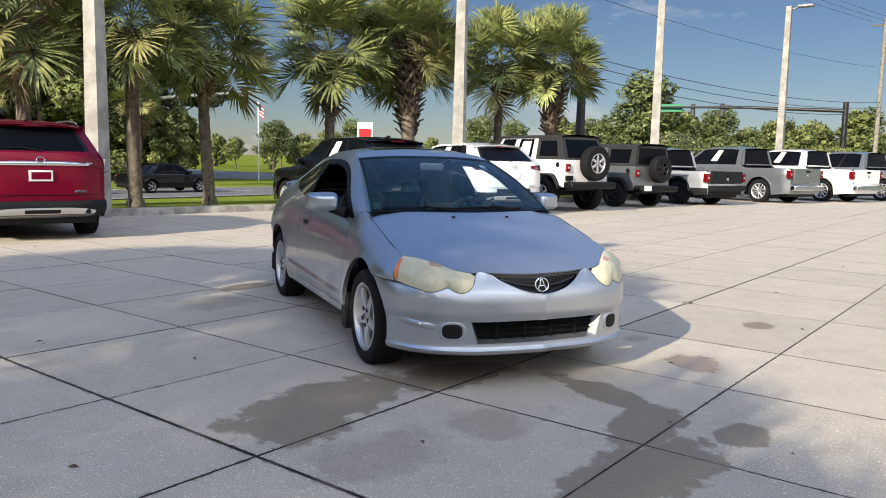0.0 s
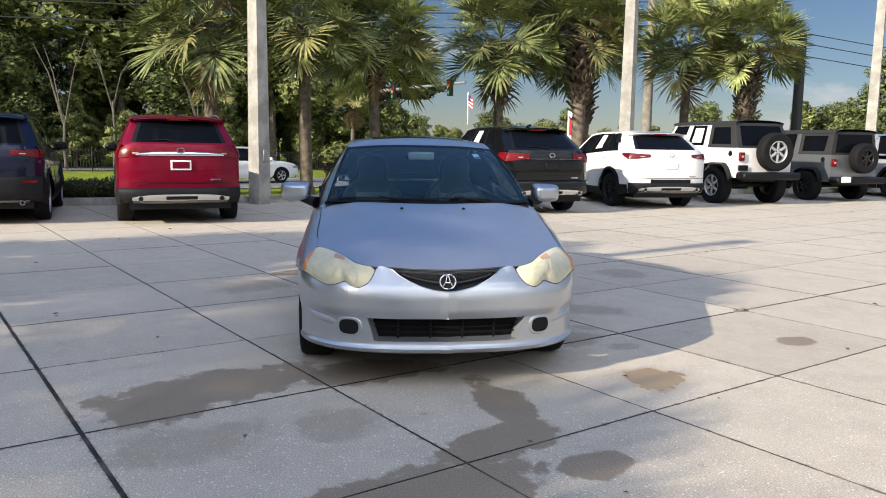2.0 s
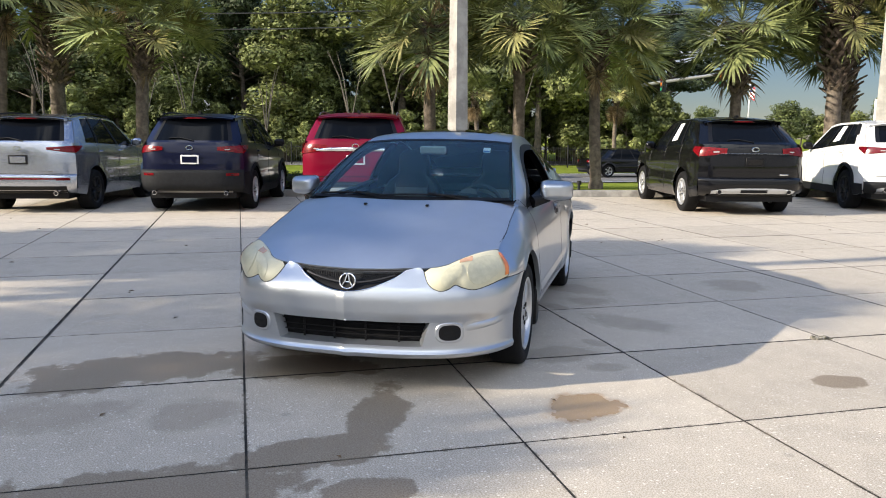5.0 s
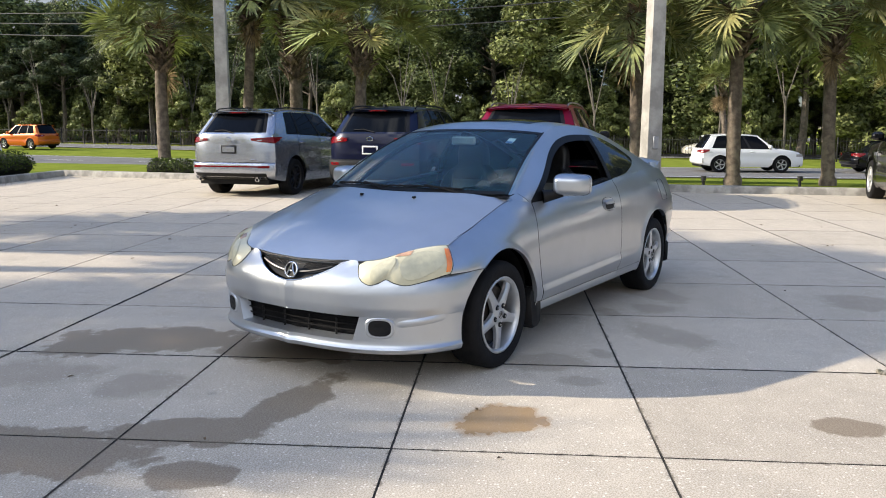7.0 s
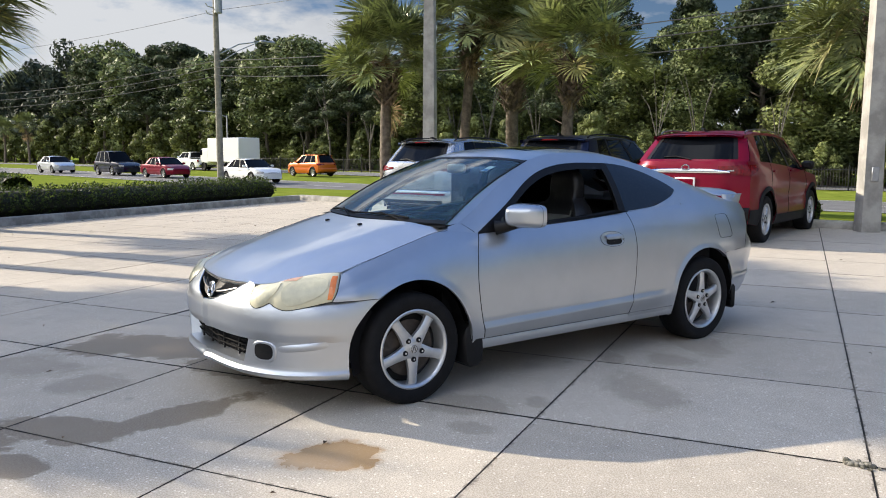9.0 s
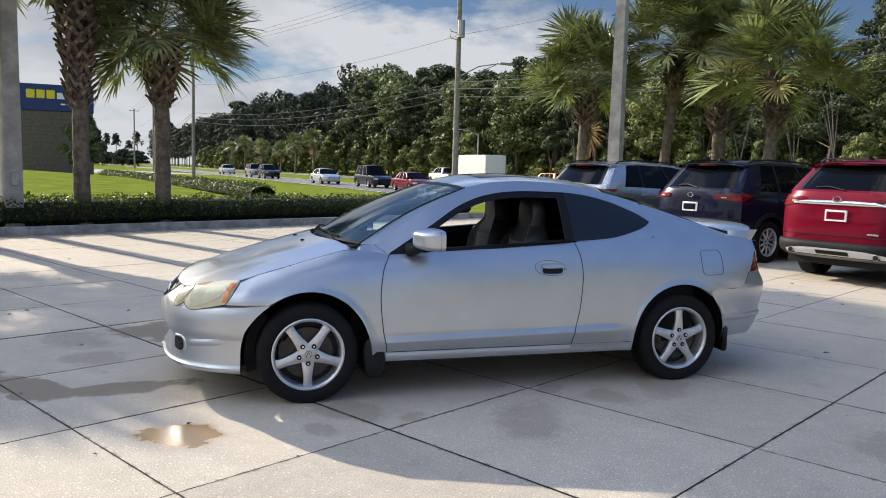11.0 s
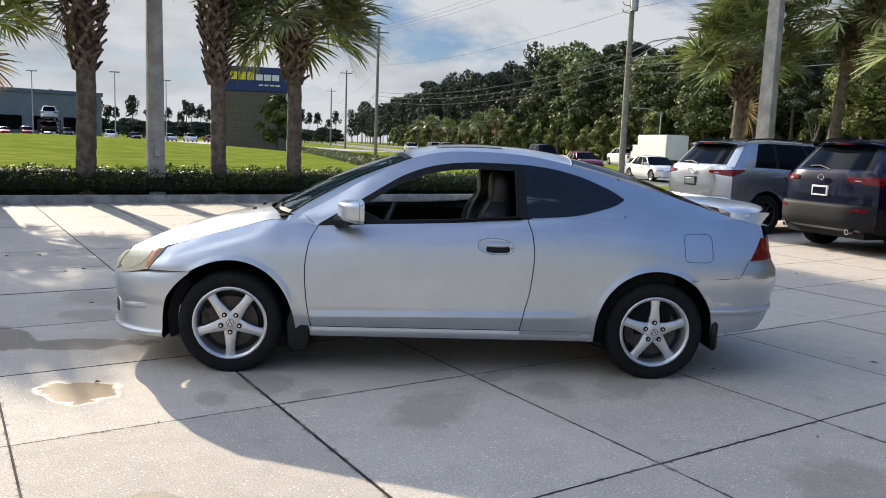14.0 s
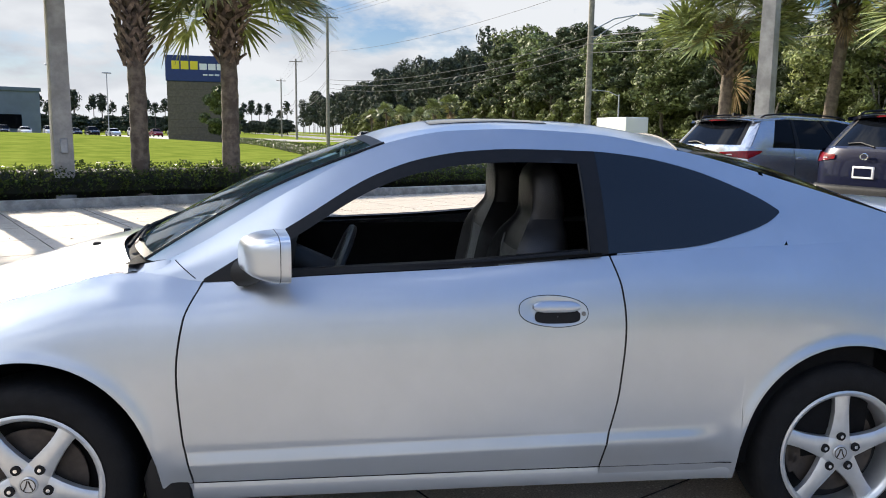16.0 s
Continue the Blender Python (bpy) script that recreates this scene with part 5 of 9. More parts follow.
# cabin: tub, dash, seats, steering wheel
tub = Build()
tub.box(-1.5, 0.98, -0.72, 0.72, 0.20, 0.245)
tub.box(0.93, 1.0, -0.70, 0.70, 0.24, 0.90)
tub.box(-1.75, -1.40, -0.66, 0.66, 0.24, 0.86)
tub.box(-1.36, -0.95, -0.64, 0.64, 0.24, 0.86)
tub.box(-2.0, -1.75, -0.55, 0.55, 0.4, 0.9)
part("cabin_tub", tub, interior_black, coupe)
part("headliner", Build().grid(lambda a, t: (lambda p: (p[0], p[1] * 0.97, p[2] - 0.035))((lambda x: cap(a, x, crown_r(x)))(lerp(0.2, -0.95, t))), steps(-1, 1, 15), steps(0, 1, 10)), interior_black, coupe)
for s in (1, -1):
    card = Build()
    card.grid(lambda x, z: (x, s * (side_y(x, min(z, 0.9)) - 0.075), z), steps(0.85, -1.4, 20), steps(0.25, 0.90, 6))
    card.grid(lambda x, t: (lambda z: (x, s * lerp(side_y(x, z) - 0.01, side_y(x, z) - 0.085, t), glass_b(x) + 0.008 - 0.012 * t))(min(0.9, glass_b(x))), steps(0.72, -0.45, 16), [0, 1])
    card.box(-0.25, 0.25, min(s * 0.70, s * 0.76), max(s * 0.70, s * 0.76), 0.62, 0.69, 0.02)
    part("door_card", card, interior_black, coupe)
    part("quarter_trim", Build().grid(lambda x, v: (lambda p: (p[0], s * (p[1] - 0.055), p[2]))(upper_pt(x, lerp(z_shoulder(x) - 0.05, rail_z(x) - 0.045, v))), steps(-0.44, -1.5, 14), steps(0, 1, 5)), interior_black, coupe)
dash = Build()
dash.grid(lambda y, t: ((lambda x, z: (x, y, z))(*[(1.02, 0.93), (0.90, 0.945), (0.72, 0.935), (0.60, 0.905), (0.57, 0.86), (0.60, 0.74), (0.72, 0.60), (0.75, 0.30)][int(t)])), steps(-0.70, 0.70, 15), range(8))
part("dashboard", dash, interior_black, coupe)
part("instrument_hood", Build().grid(lambda t, k: (lerp(0.52, 0.78, k), 0.34 + 0.17 * math.cos(t), 0.89 + 0.075 * math.sin(t)), steps(0, math.pi, 15), [0, 0.5, 1]), interior_black, coupe)
wc, wt = Vector((0.40, 0.34, 0.83)), Matrix.Rotation(radians(-24), 4, "Y")
sw = Build().tube([wc + wt @ Vector((0, 0.18 * math.cos(t), 0.18 * math.sin(t))) for t in steps(0, 2 * math.pi, 37)], 0.016, 8, caps=False)
for a in (0, math.pi, -math.pi / 2):
    sw.tube([wc + wt @ Vector((0.02, 0.05 * math.cos(a), 0.05 * math.sin(a))), wc + wt @ Vector((0, 0.18 * math.cos(a), 0.18 * math.sin(a)))], 0.016, 6)
sw.tube([wc + wt @ Vector((0.0, 0, 0)), wc + wt @ Vector((0.30, 0, -0.0))], 0.055, 12)
part("steering_wheel", sw, leather_black, coupe)
for s in (1, -1):
    y0 = s * 0.345
    seat = part("seat", Build().box(-0.30, 0.24, y0 - 0.25, y0 + 0.25, 0.28, 0.46, 0.06), leather_black, coupe, "black leather bucket seat")

    def back(t, k):
        """Shell of a tall bucket backrest with a narrow fixed headrest; the sides stand proud of the middle."""
        w = curve((0, 0.235), (0.3, 0.252), (0.55, 0.25), (0.68, 0.20), (0.765, 0.125), (0.85, 0.130), (0.95, 0.118), (1.0, 0.07))(k)
        xf = curve((0, -0.10), (0.3, -0.125), (0.57, -0.166), (0.66, -0.20), (0.79, -0.273), (0.95, -0.285), (1.0, -0.31))(k)
        xr = curve((0, -0.30), (0.3, -0.38), (0.57, -0.43), (0.8, -0.425), (0.95, -0.405), (1.0, -0.38))(k)
        ct, sn = math.cos(t), math.sin(t)
        x = (xf + xr) / 2 + (xf - xr) / 2 * math.copysign(abs(ct) ** 0.6, ct)
        if ct > 0:
            x -= curve((0, 0.05), (0.5, 0.085), (0.7, 0.05), (0.85, 0.012), (1.0, 0.0))(k) * max(0.0, 1 - (abs(sn) / 0.8) ** 4)
        return (x, y0 + w * math.copysign(abs(sn) ** 0.6, sn), lerp(0.44, 1.235, k))
    bk = Build().grid(back, steps(0, 2 * math.pi, 45), steps(0, 1, 30))
    bk.raw([back(t, 1.0) for t in steps(0, 2 * math.pi, 45)[:-1]], [tuple(range(44))])
    part("backrest", bk, leather_black, seat)
    part("centre_panel", Build().grid(lambda u, k: (lambda p: (p[0] + 0.004 + 0.008 * (1 - u * u), y0 + u * 0.13, p[2]))(back(0, k)), steps(-1, 1, 9), steps(0.06, 0.62, 12)), leather_grey, seat, "grey leather centre panel")
    for e in (1, -1):
        part("seam_piping", Build().tube([(lambda p: (p[0] + 0.006, y0 + e * 0.135, p[2]))(back(0, k)) for k in steps(0.06, 0.66, 12)], 0.004, 5), leather_grey, seat)
part("rear_seat_back", Build().box(-1.30, -1.12, -0.55, 0.55, 0.45, 0.98, 0.06), leather_black, coupe)
part("centre_console", Build().box(-0.35, 0.65, -0.10, 0.10, 0.24, 0.52, 0.03), interior_black, coupe)
rm = Vector((0.33, 0.0, 1.245))
part("rear_view_mirror", Build().grid(lambda t, k: tuple(rm + Vector((0.03 * k, 0.115 * (1 - 0.25 * k) * math.copysign(abs(math.cos(t)) ** 0.5, math.cos(t)), 0.034 * (1 - 0.2 * k) * math.copysign(abs(math.sin(t)) ** 0.6, math.sin(t))))), steps(0, 2 * math.pi, 25), [0, 0.5, 1]).tube([rm + Vector((0.02, 0, 0.02)), rm + Vector((0.012, 0, 0.045))], 0.012, 8), plastic_grey, coupe)
part("mirror_shell", Build().box(rm.x + 0.018, rm.x + 0.042, -0.098, 0.098, rm.z - 0.029, rm.z + 0.029, 0.012), material("mirror_shell", (0.5, 0.5, 0.48), 0.5, vary=0.1, scale=20), coupe, "grey back of the rear-view mirror")
underside = Build().box(-1.62, 1.70, -0.62, 0.62, 0.185, 0.215, 0.02)
underside.box(-1.62, 1.62, -0.10, 0.10, 0.145, 0.19, 0.02)
part("underbody", underside, trim_black, coupe)
for cx in (WF, WR):
    part("axle", Build().tube([(cx, -0.66, 0.30), (cx, 0.66, 0.30)], 0.03, 8), trim_black, coupe)

# ---------------------------------------------------------------- parked and passing vehicles
metal_rail = material("satin_rail", (0.25, 0.25, 0.26), 0.35, 0.8, vary=0.1, scale=10)


def vehicle(name, label, paint, L, W, H, wheelbase, rear_over, belt, hood_h, screen, roof_front, roof_rear, rear_slope, r, m, clad=None, rim=None, style="ten", detail=2,
            tail="wrap", two_tone=None, group="", plate=True, rails=False, cat="car", bed=None, roof_paint=None, spare=False, sticker=False, silver_skid=False, open_bed=False, tail_mat=None, bump_top=0.66, bar=None, strip=False, lamp_lo=0.20, dark_panel=False, plate_frame=None):
    """A car in its own space: x forward, the tail at x = 0, lengths in metres.
    screen: x of the windshield's foot; roof_front, roof_rear: x of the roof's ends; rear_slope: x of the rear window's foot."""
    car = thing(name, label, cat, group, m)
    hw = W / 2
    fx, rx0 = rear_over + wheelbase, rear_over
    ar = r * 1.17
    az = r
    clad = clad or paint
    width = curve((0.0, hw * 0.80), (0.07, hw * 0.875), (0.18, hw * 0.94), (0.5, hw * 0.985), (L * 0.5, hw), (L - 0.7, hw * 0.975), (L - 0.25, hw * 0.86), (L, hw * 0.66))
    top = curve((0.0, belt - 0.03), (rear_slope + 0.1, belt + 0.02), (screen - 0.05, min(belt - 0.03, hood_h + 0.02)), (screen + 0.15, hood_h), (L - 0.45, hood_h - 0.10), (L - 0.12, hood_h - 0.22), (L, hood_h - 0.34))
    if bed is not None:
        top = curve((0.0, bed), (rear_slope - 0.02, bed), (rear_slope, belt), (screen - 0.05, belt - 0.02), (screen + 0.15, hood_h), (L - 0.3, hood_h - 0.06), (L, hood_h - 0.2))
    zmin = curve((0, 0.36), (rear_over, 0.26), (fx, 0.24), (L, 0.28))
    zc = 0.52 if clad is not paint else zmin(1)

    def side(x, z):
        zt = top(x)
        y = width(x)
        if z > zt - 0.24:
            y -= 0.055 * ((z - zt + 0.24) / 0.24) ** 2
        if z < 0.5:
            y -= 0.085 * ((0.5 - z) / 0.3) ** 2
        # the flank swells from a waist at the handles to hips over the wheels
        y -= 0.020 * math.exp(-((z - 0.70) / 0.09) ** 2) * min(1.0, max(0.0, (x - 0.35) / 0.4))
        for cx in (rx0, fx):
            q = math.hypot(x - cx, z - az)
            y += 0.02 * math.exp(-((q - ar) / 0.05) ** 2)
        return y

    def low(x):
        for cx in (rx0, fx):
            if abs(x - cx) < ar:
                return max(zmin(x), az + math.sqrt(ar * ar - (x - cx) ** 2))
        return zmin(x)
    nx = 34 if detail > 1 else 18
    x_t = 0.20 if bed is None else 0.06          # where the flanks end and the rounded tail begins
    xs = set(steps(x_t, L - 0.03, nx))
    for cx in (rx0, fx):
        xs |= set(cx + ar * math.cos(math.pi * k / 14) for k in range(15))
    xs = sorted(x for x in xs if x_t <= x <= L - 0.03)
    bz0, bz1 = 0.34, bump_top if bed is None else 0.6
    x_tail = curve((0.34, 0.06), (0.45, 0.02), (0.62, 0.0), (0.86, 0.0), (belt - 0.08, 0.025), (belt + 0.04, 0.07))
    x_bump = curve((0.34, 0.10), (0.39, 0.01), (0.46, -0.045), (bz1 - 0.06, -0.05), (bz1 - 0.012, -0.03), (bz1, 0.0))

    def tail_pt(a, z, out=0.0, line=None):
        """A point of the rounded tail: a runs from one corner to the other."""
        return ((line or x_tail)(z) + 0.20 * abs(a) ** 5 - out, a * (side(0.20, z) + out * abs(a) ** 3), z)
    b = Build()
    b.both(lambda x, v: (lambda z: (x, side(x, z), z))(lerp(low(x), top(x), v)), xs, steps(0, 1, 12))
    # bonnet and decks
    b.grid(lambda x, a: (x, a * side(x, top(x)), top(x) + 0.035 * (1 - a * a) * (1 if x > screen else 0.2)), [x for x in xs if x > screen - 0.1], steps(-1, 1, 9))
    if bed is None and rear_slope > 0.4:
        b.grid(lambda x, a: (x, a * side(x, top(x)), top(x) + 0.02 * (1 - a * a)), [x for x in xs if x < rear_slope + 0.15], steps(-1, 1, 9))
    # tail and nose skins
    tz0, tz1 = 0.36, top(0)
    if bed is None:
        b.grid(tail_pt, steps(-1, 1, 25), steps(0.36, top(0.2), 10))
        if rear_slope > 0.4:
            b.grid(lambda a, t: (lerp(tail_pt(a, top(0.2))[0], 0.30, t), a * side(0.2, top(0.2)), top(0.2)), steps(-1, 1, 17), [0, 1])
    else:
        b.grid(lambda a, z: ((0.06 - 0.07 * (1 - abs(a) ** 3) + 0.05 * max(0, (z - 0.8) / 0.4) ** 2 * (1 - abs(a) ** 3), a * side(0.06, z), z)), steps(-1, 1, 13), steps(tz0, tz1, 9))
    b.grid(lambda a, z: ((L - 0.03 + 0.03 * (1 - a * a) - 0.06 * max(0, (z - 0.6) / 0.4) ** 2, a * side(L - 0.03, z), z)), steps(-1, 1, 13), steps(0.28, top(L - 0.03), 7))
    body = part("body", b, paint, car)
    # cladding along sills, arches and bumper
    if clad is not paint:
        c = Build()
        c.both(lambda x, v: (lambda z: (x, side(x, z) + 0.012, z))(lerp(low(x), max(low(x) + 0.05, zmin(x) + 0.16), v)), xs, [0, 0.5, 1])
        part("cladding", c, clad, car, "dark plastic lower cladding")
        if detail > 1:
            for e in (1, -1):
                for cx in (rx0, fx):
                    part("arch_trim", Build().grid(lambda a, t: (lambda x, z: (x, e * (side(x, z) + 0.016 - 0.012 * (t > 0.9)), z))(cx + (ar + 0.07 * t) * math.cos(a), az + (ar + 0.07 * t) * math.sin(a)), steps(0.05, math.pi - 0.05, 19), [0, 0.5, 0.9, 1.0]), clad, car)
    bumper_b = Build()
    if bed is None:
        bumper_b.grid(lambda a, z: tail_pt(a, z, 0.012, x_bump), steps(-1, 1, 25), [bz0, 0.36, 0.39, 0.42, 0.46, 0.52, bz1 - 0.06, bz1 - 0.03, bz1 - 0.012, bz1])
    else:
        bumper_b.grid(lambda a, t: (lambda z: (0.05 - 0.075 * (1 - abs(a) ** 5) - 0.03 * math.sin(math.pi * t), a * (side(0.08, z) + 0.012), z))(lerp(bz0, bz1, t)), steps(-1, 1, 21), steps(0, 1, 8))
    bumper_b.both(lambda x, t: (lambda z: (x, side(x, z) + 0.012, z))(lerp(bz0, bz1 - 0.04, t)), steps(x_t, max(x_t + 0.06, rear_over - ar - 0.02), 5), steps(0, 1, 6))
    bumper = part("rear_bumper", bumper_b, clad, car, "dark plastic bumper" if clad is not paint else "")
    if silver_skid:
        sk = Build().grid(lambda a, t: tail_pt(a, lerp(0.385, 0.485 - 0.05 * abs(a / 0.8) ** 4, t), 0.02, x_bump), steps(-0.80, 0.80, 21), steps(0, 1, 5))
        part("skid_plate", sk, pale_paint, bumper, "silver bumper insert")
        part("hitch_cover", Build().grid(lambda a, t: tail_pt(a, lerp(0.40, 0.455, t), 0.026, x_bump), steps(-0.26, 0.26, 9), [0, 1]), plastic_grey, bumper, "dark hitch cover")
        for s in (1, -1):
            part("exhaust_tip", Build().tube([(-0.055, s * hw * 0.63, 0.42), (0.12, s * hw * 0.63, 0.42)], 0.042, 14), chrome, bumper)
            part("exhaust_bore", Build().lathe([(0.0, 0.0), (0.034, 0.0)], 14, Matrix.Translation((-0.0565, s * hw * 0.63, 0.42)) @ Matrix.Rotation(radians(90), 4, "Z")), trim_black, bumper)
    # greenhouse
    r_in_ = hw * (0.72 if bed is None else 0.76)
    rz = H
    belt_y = lambda x: side(x, top(x)) - 0.005
    roof_zz = curve((roof_rear, rz - 0.05), (lerp(roof_rear, roof_front, 0.35), rz), (lerp(roof_rear, roof_front, 0.75), rz - 0.01), (roof_front, rz - 0.06))

    rnd_r = 0.17 if bed is None else 0.03           # how far the rear glass bows out behind its corners
    rs_c, rr_c = rear_slope + rnd_r, roof_rear + rnd_r * 0.6

    def rear_glass(a, t, out=0.0):
        p = gh(0, t)
        return (p[0] - lerp(rnd_r, rnd_r * 0.75, t) * (1 - abs(a) ** 4) - out, a * p[1], p[2])

    def gh(u, t):
        """u along from tail to screen, t from belt to roof; the half width follows."""
        x = lerp(lerp(rs_c, screen, u), lerp(rr_c, roof_front, u), t)
        z = lerp(top(lerp(rs_c, screen, u)) - 0.01, roof_zz(lerp(rr_c, roof_front, u)) - 0.02, t)
        y = lerp(belt_y(lerp(rs_c, screen, min(u, 0.97))), r_in_, t ** 1.15)
        return x, y, z
    glass = Build()
    glass.both(gh, steps(0, 1, 22), steps(0, 1, 6))
    glass.grid(rear_glass, steps(-1, 1, 21), steps(0, 1, 6))
    glass.grid(lambda a, t: (lambda p: (p[0] + 0.08 * (1 - a * a), a * p[1], p[2]))(gh(1, t)), steps(-1, 1, 11), steps(0, 1, 6))
    part("glazing", glass, glass_dark, car, "dark tinted windows")
    rf = Build()
    rf.grid(lambda a, u: (lambda x: (x + rnd_r * 0.55 * abs(a) ** 4 * max(0.0, 1 - 3 * u), a * (r_in_ + 0.012), roof_zz(x) - 0.02 + 0.045 * (1 - abs(a) ** 3)))(lerp(roof_rear - 0.06, roof_front + 0.03, u)), steps(-1, 1, 15), steps(0, 1, 16))
    rf.both(lambda u, t: (lambda x: (x, r_in_ + 0.012 + 0.01 * math.sin(math.pi * t), roof_zz(x) - 0.02 - 0.055 * t))(lerp(roof_rear - 0.06, roof_front + 0.03, u)), steps(0, 1, 16), [0, 0.5, 1])
    part("roof", rf, roof_paint or paint, car)
    # pillars as strips on the glass
    posts = [(0.0, 0.14 if detail > 1 else 0.085), (0.30 if bed is None else 0.5, 0.03), (0.62, 0.04), (0.97, 0.05)]
    if bed is not None:
        posts = [(0.0, 0.09), (0.42, 0.05), (0.95, 0.06)]
    for u0, wd in posts:
        u1 = min(1.0, u0 + wd)
        mat = paint if u0 in (0.0, 0.97, 0.95) else trim_black
        for s in (1, -1):
            pb = Build()
            pb.grid(lambda u, t: (lambda p: (p[0], s * (p[1] + 0.006), p[2]))(gh(u, t)), steps(max(0, u1 - wd), u1, 4), steps(0, 1, 6))
            if u0 == 0.0:
                pb.grid(lambda a, t: rear_glass(s * a, t, 0.005), steps(0.84, 1.0, 6), steps(0, 1, 6))
            part("pillar", pb, mat, car)
    if bed is None and detail > 1:
        # tailgate spoiler and wiper
        sp = Build().grid(lambda a, t: (roof_rear - 0.03 - 0.15 * t + 0.14 * abs(a) ** 3, a * r_in_ * (1 - 0.04 * t), roof_zz(roof_rear) + 0.022 - 0.03 * t - 0.03 * abs(a) ** 4), steps(-1, 1, 15), steps(0, 1, 5))
        sp.grid(lambda a, t: (roof_rear - 0.18 + 0.14 * abs(a) ** 3 + 0.05 * t, a * r_in_ * 0.96, roof_zz(roof_rear) - 0.008 - 0.03 * t - 0.03 * abs(a) ** 4), steps(-1, 1, 15), [0, 1])
        part("tailgate_spoiler", sp, roof_paint or paint, car)
        part("roof_fin", Build().prism([(roof_rear + 0.16, rz + 0.005), (roof_rear + 0.36, rz + 0.005), (roof_rear + 0.19, rz + 0.05), (roof_rear + 0.165, rz + 0.045)], -0.02, 0.02), trim_black, car)
        part("brake_light", Build().grid(lambda a, t: (roof_rear - 0.182 + 0.14 * abs(a) ** 3, a * 0.30, roof_zz(roof_rear) - 0.012 - 0.022 * t), steps(-1, 1, 9), [0, 1]), red_lens, car, "thin red high brake light")
        for e in (1, -1) if not silver_skid else ():
            part("rear_reflector", Build().grid(lambda a, t: tail_pt(e * a, lerp(bz1 - 0.10, bz1 - 0.055, t), 0.016, x_bump), steps(0.70, 0.92, 7), [0, 1]), red_lens, bumper, "red bumper reflector")
        part("bumper_step", Build().grid(lambda a, t: tail_pt(a, bz1 - 0.008 + 0.004 * t, 0.012 - 0.05 * t, x_bump), steps(-0.95, 0.95, 21), [0, 1]), trim_black, bumper)
        part("lower_lip", Build().grid(lambda a, t: tail_pt(a, lerp(0.335, 0.375, t), 0.016 + 0.012 * math.sin(math.pi * t), x_bump), steps(-0.8, 0.8, 21), steps(0, 1, 5)), metal_rail if clad is not paint else trim_black, bumper)
        if not silver_skid:
            for e in (1, -1):
                part("exhaust_tip", Build().tube([(-0.05, e * hw * 0.66, 0.345), (0.10, e * hw * 0.66, 0.35)], 0.038, 14), chrome, bumper)
                part("exhaust_bore", Build().lathe([(0.0, 0.0), (0.03, 0.0)], 14, Matrix.Translation((-0.0515, e * hw * 0.66, 0.345)) @ Matrix.Rotation(radians(90), 4, "Z")), trim_black, bumper)
        for e in (1, -1):
            part("glass_border", Build().grid(lambda a, t: rear_glass(e * a, t, 0.0035), steps(0.76, 0.85, 4), steps(0.05, 0.97, 6)), trim_black, car)
        part("tailgate_sill", Build().grid(lambda a, t: rear_glass(a, 0.09 * t, 0.006), steps(-0.86, 0.86, 17), [0, 0.5, 1]), paint, car)
        part("rear_wiper", Build().tube([rear_glass(-0.05, 0.08, 0.02), rear_glass(0.25, 0.20, 0.018), rear_glass(0.48, 0.17, 0.018)], 0.010, 6), trim_black, car)
    # lamps
    lz0, lz1 = (belt - lamp_lo, belt - 0.03) if bed is None else (bed - 0.34, bed - 0.06)
    tm = tail_mat or red_lens
    for s in (1, -1):
        tl = Build()
        if tail == "wrap":
            tl.grid(lambda a, t: tail_pt(s * a, lerp(lerp(lz0 + 0.06, lz0, (a - 0.5) * 2), lerp(lz1 - 0.03, lz1, (a - 0.5) * 2), t), 0.012), steps(0.54, 1.0, 12), steps(0, 1, 5))
            tl.grid(lambda x, t: (lambda z: (x, s * (side(x, z) + 0.012), z))(lerp(lerp(lz0, lz0 + 0.10, (x - 0.19) / 0.26), lz1, t)), steps(0.19, 0.45, 6), steps(0, 1, 5))
        else:
            tl.box(-0.015, 0.16, min(s * (hw - 0.13), s * (hw + 0.01)), max(s * (hw - 0.13), s * (hw + 0.01)), lz0, lz1, 0.02)
        lamp = part("tail_lamp", tl, tm, car, "red tail lamp")
        part("lamp_strip", Build().grid(lambda a, t: tail_pt(s * a, lerp(lerp(lz0, lz1, 0.42), lerp(lz0, lz1, 0.54), t), 0.016), steps(0.68, 0.78, 7), [0, 1]) if tail == "wrap" else Build().box(-0.02, 0.0, min(s * (hw - 0.11), s * (hw - 0.02)), max(s * (hw - 0.11), s * (hw - 0.02)), lerp(lz0, lz1, 0.4), lerp(lz0, lz1, 0.6), 0.006), white_lens, lamp, "pale reversing light")
        hl = Build().grid(lambda x, t: (lambda z: (x, s * (side(x, z) + 0.006), z))(lerp(hood_h - 0.34, hood_h - 0.22, t)), steps(L - 0.42, L - 0.06, 7), steps(0, 1, 4))
        part("headlamp", hl, white_lens, car)
        mx = screen - 0.28
        mr_ = Build().box(mx - 0.07, mx + 0.08, s * (hw + 0.05) - 0.10, s * (hw + 0.05) + 0.10, min(belt, hood_h + 0.04) + 0.01, min(belt, hood_h + 0.04) + 0.16, 0.04)
        mr_.box(mx - 0.02, mx + 0.05, min(s * (hw - 0.10), s * (hw + 0.02)), max(s * (hw - 0.10), s * (hw + 0.02)), min(belt, hood_h + 0.04), min(belt, hood_h + 0.04) + 0.05, 0.01)
        part("door_mirror", mr_, paint if clad is paint else trim_black, car)
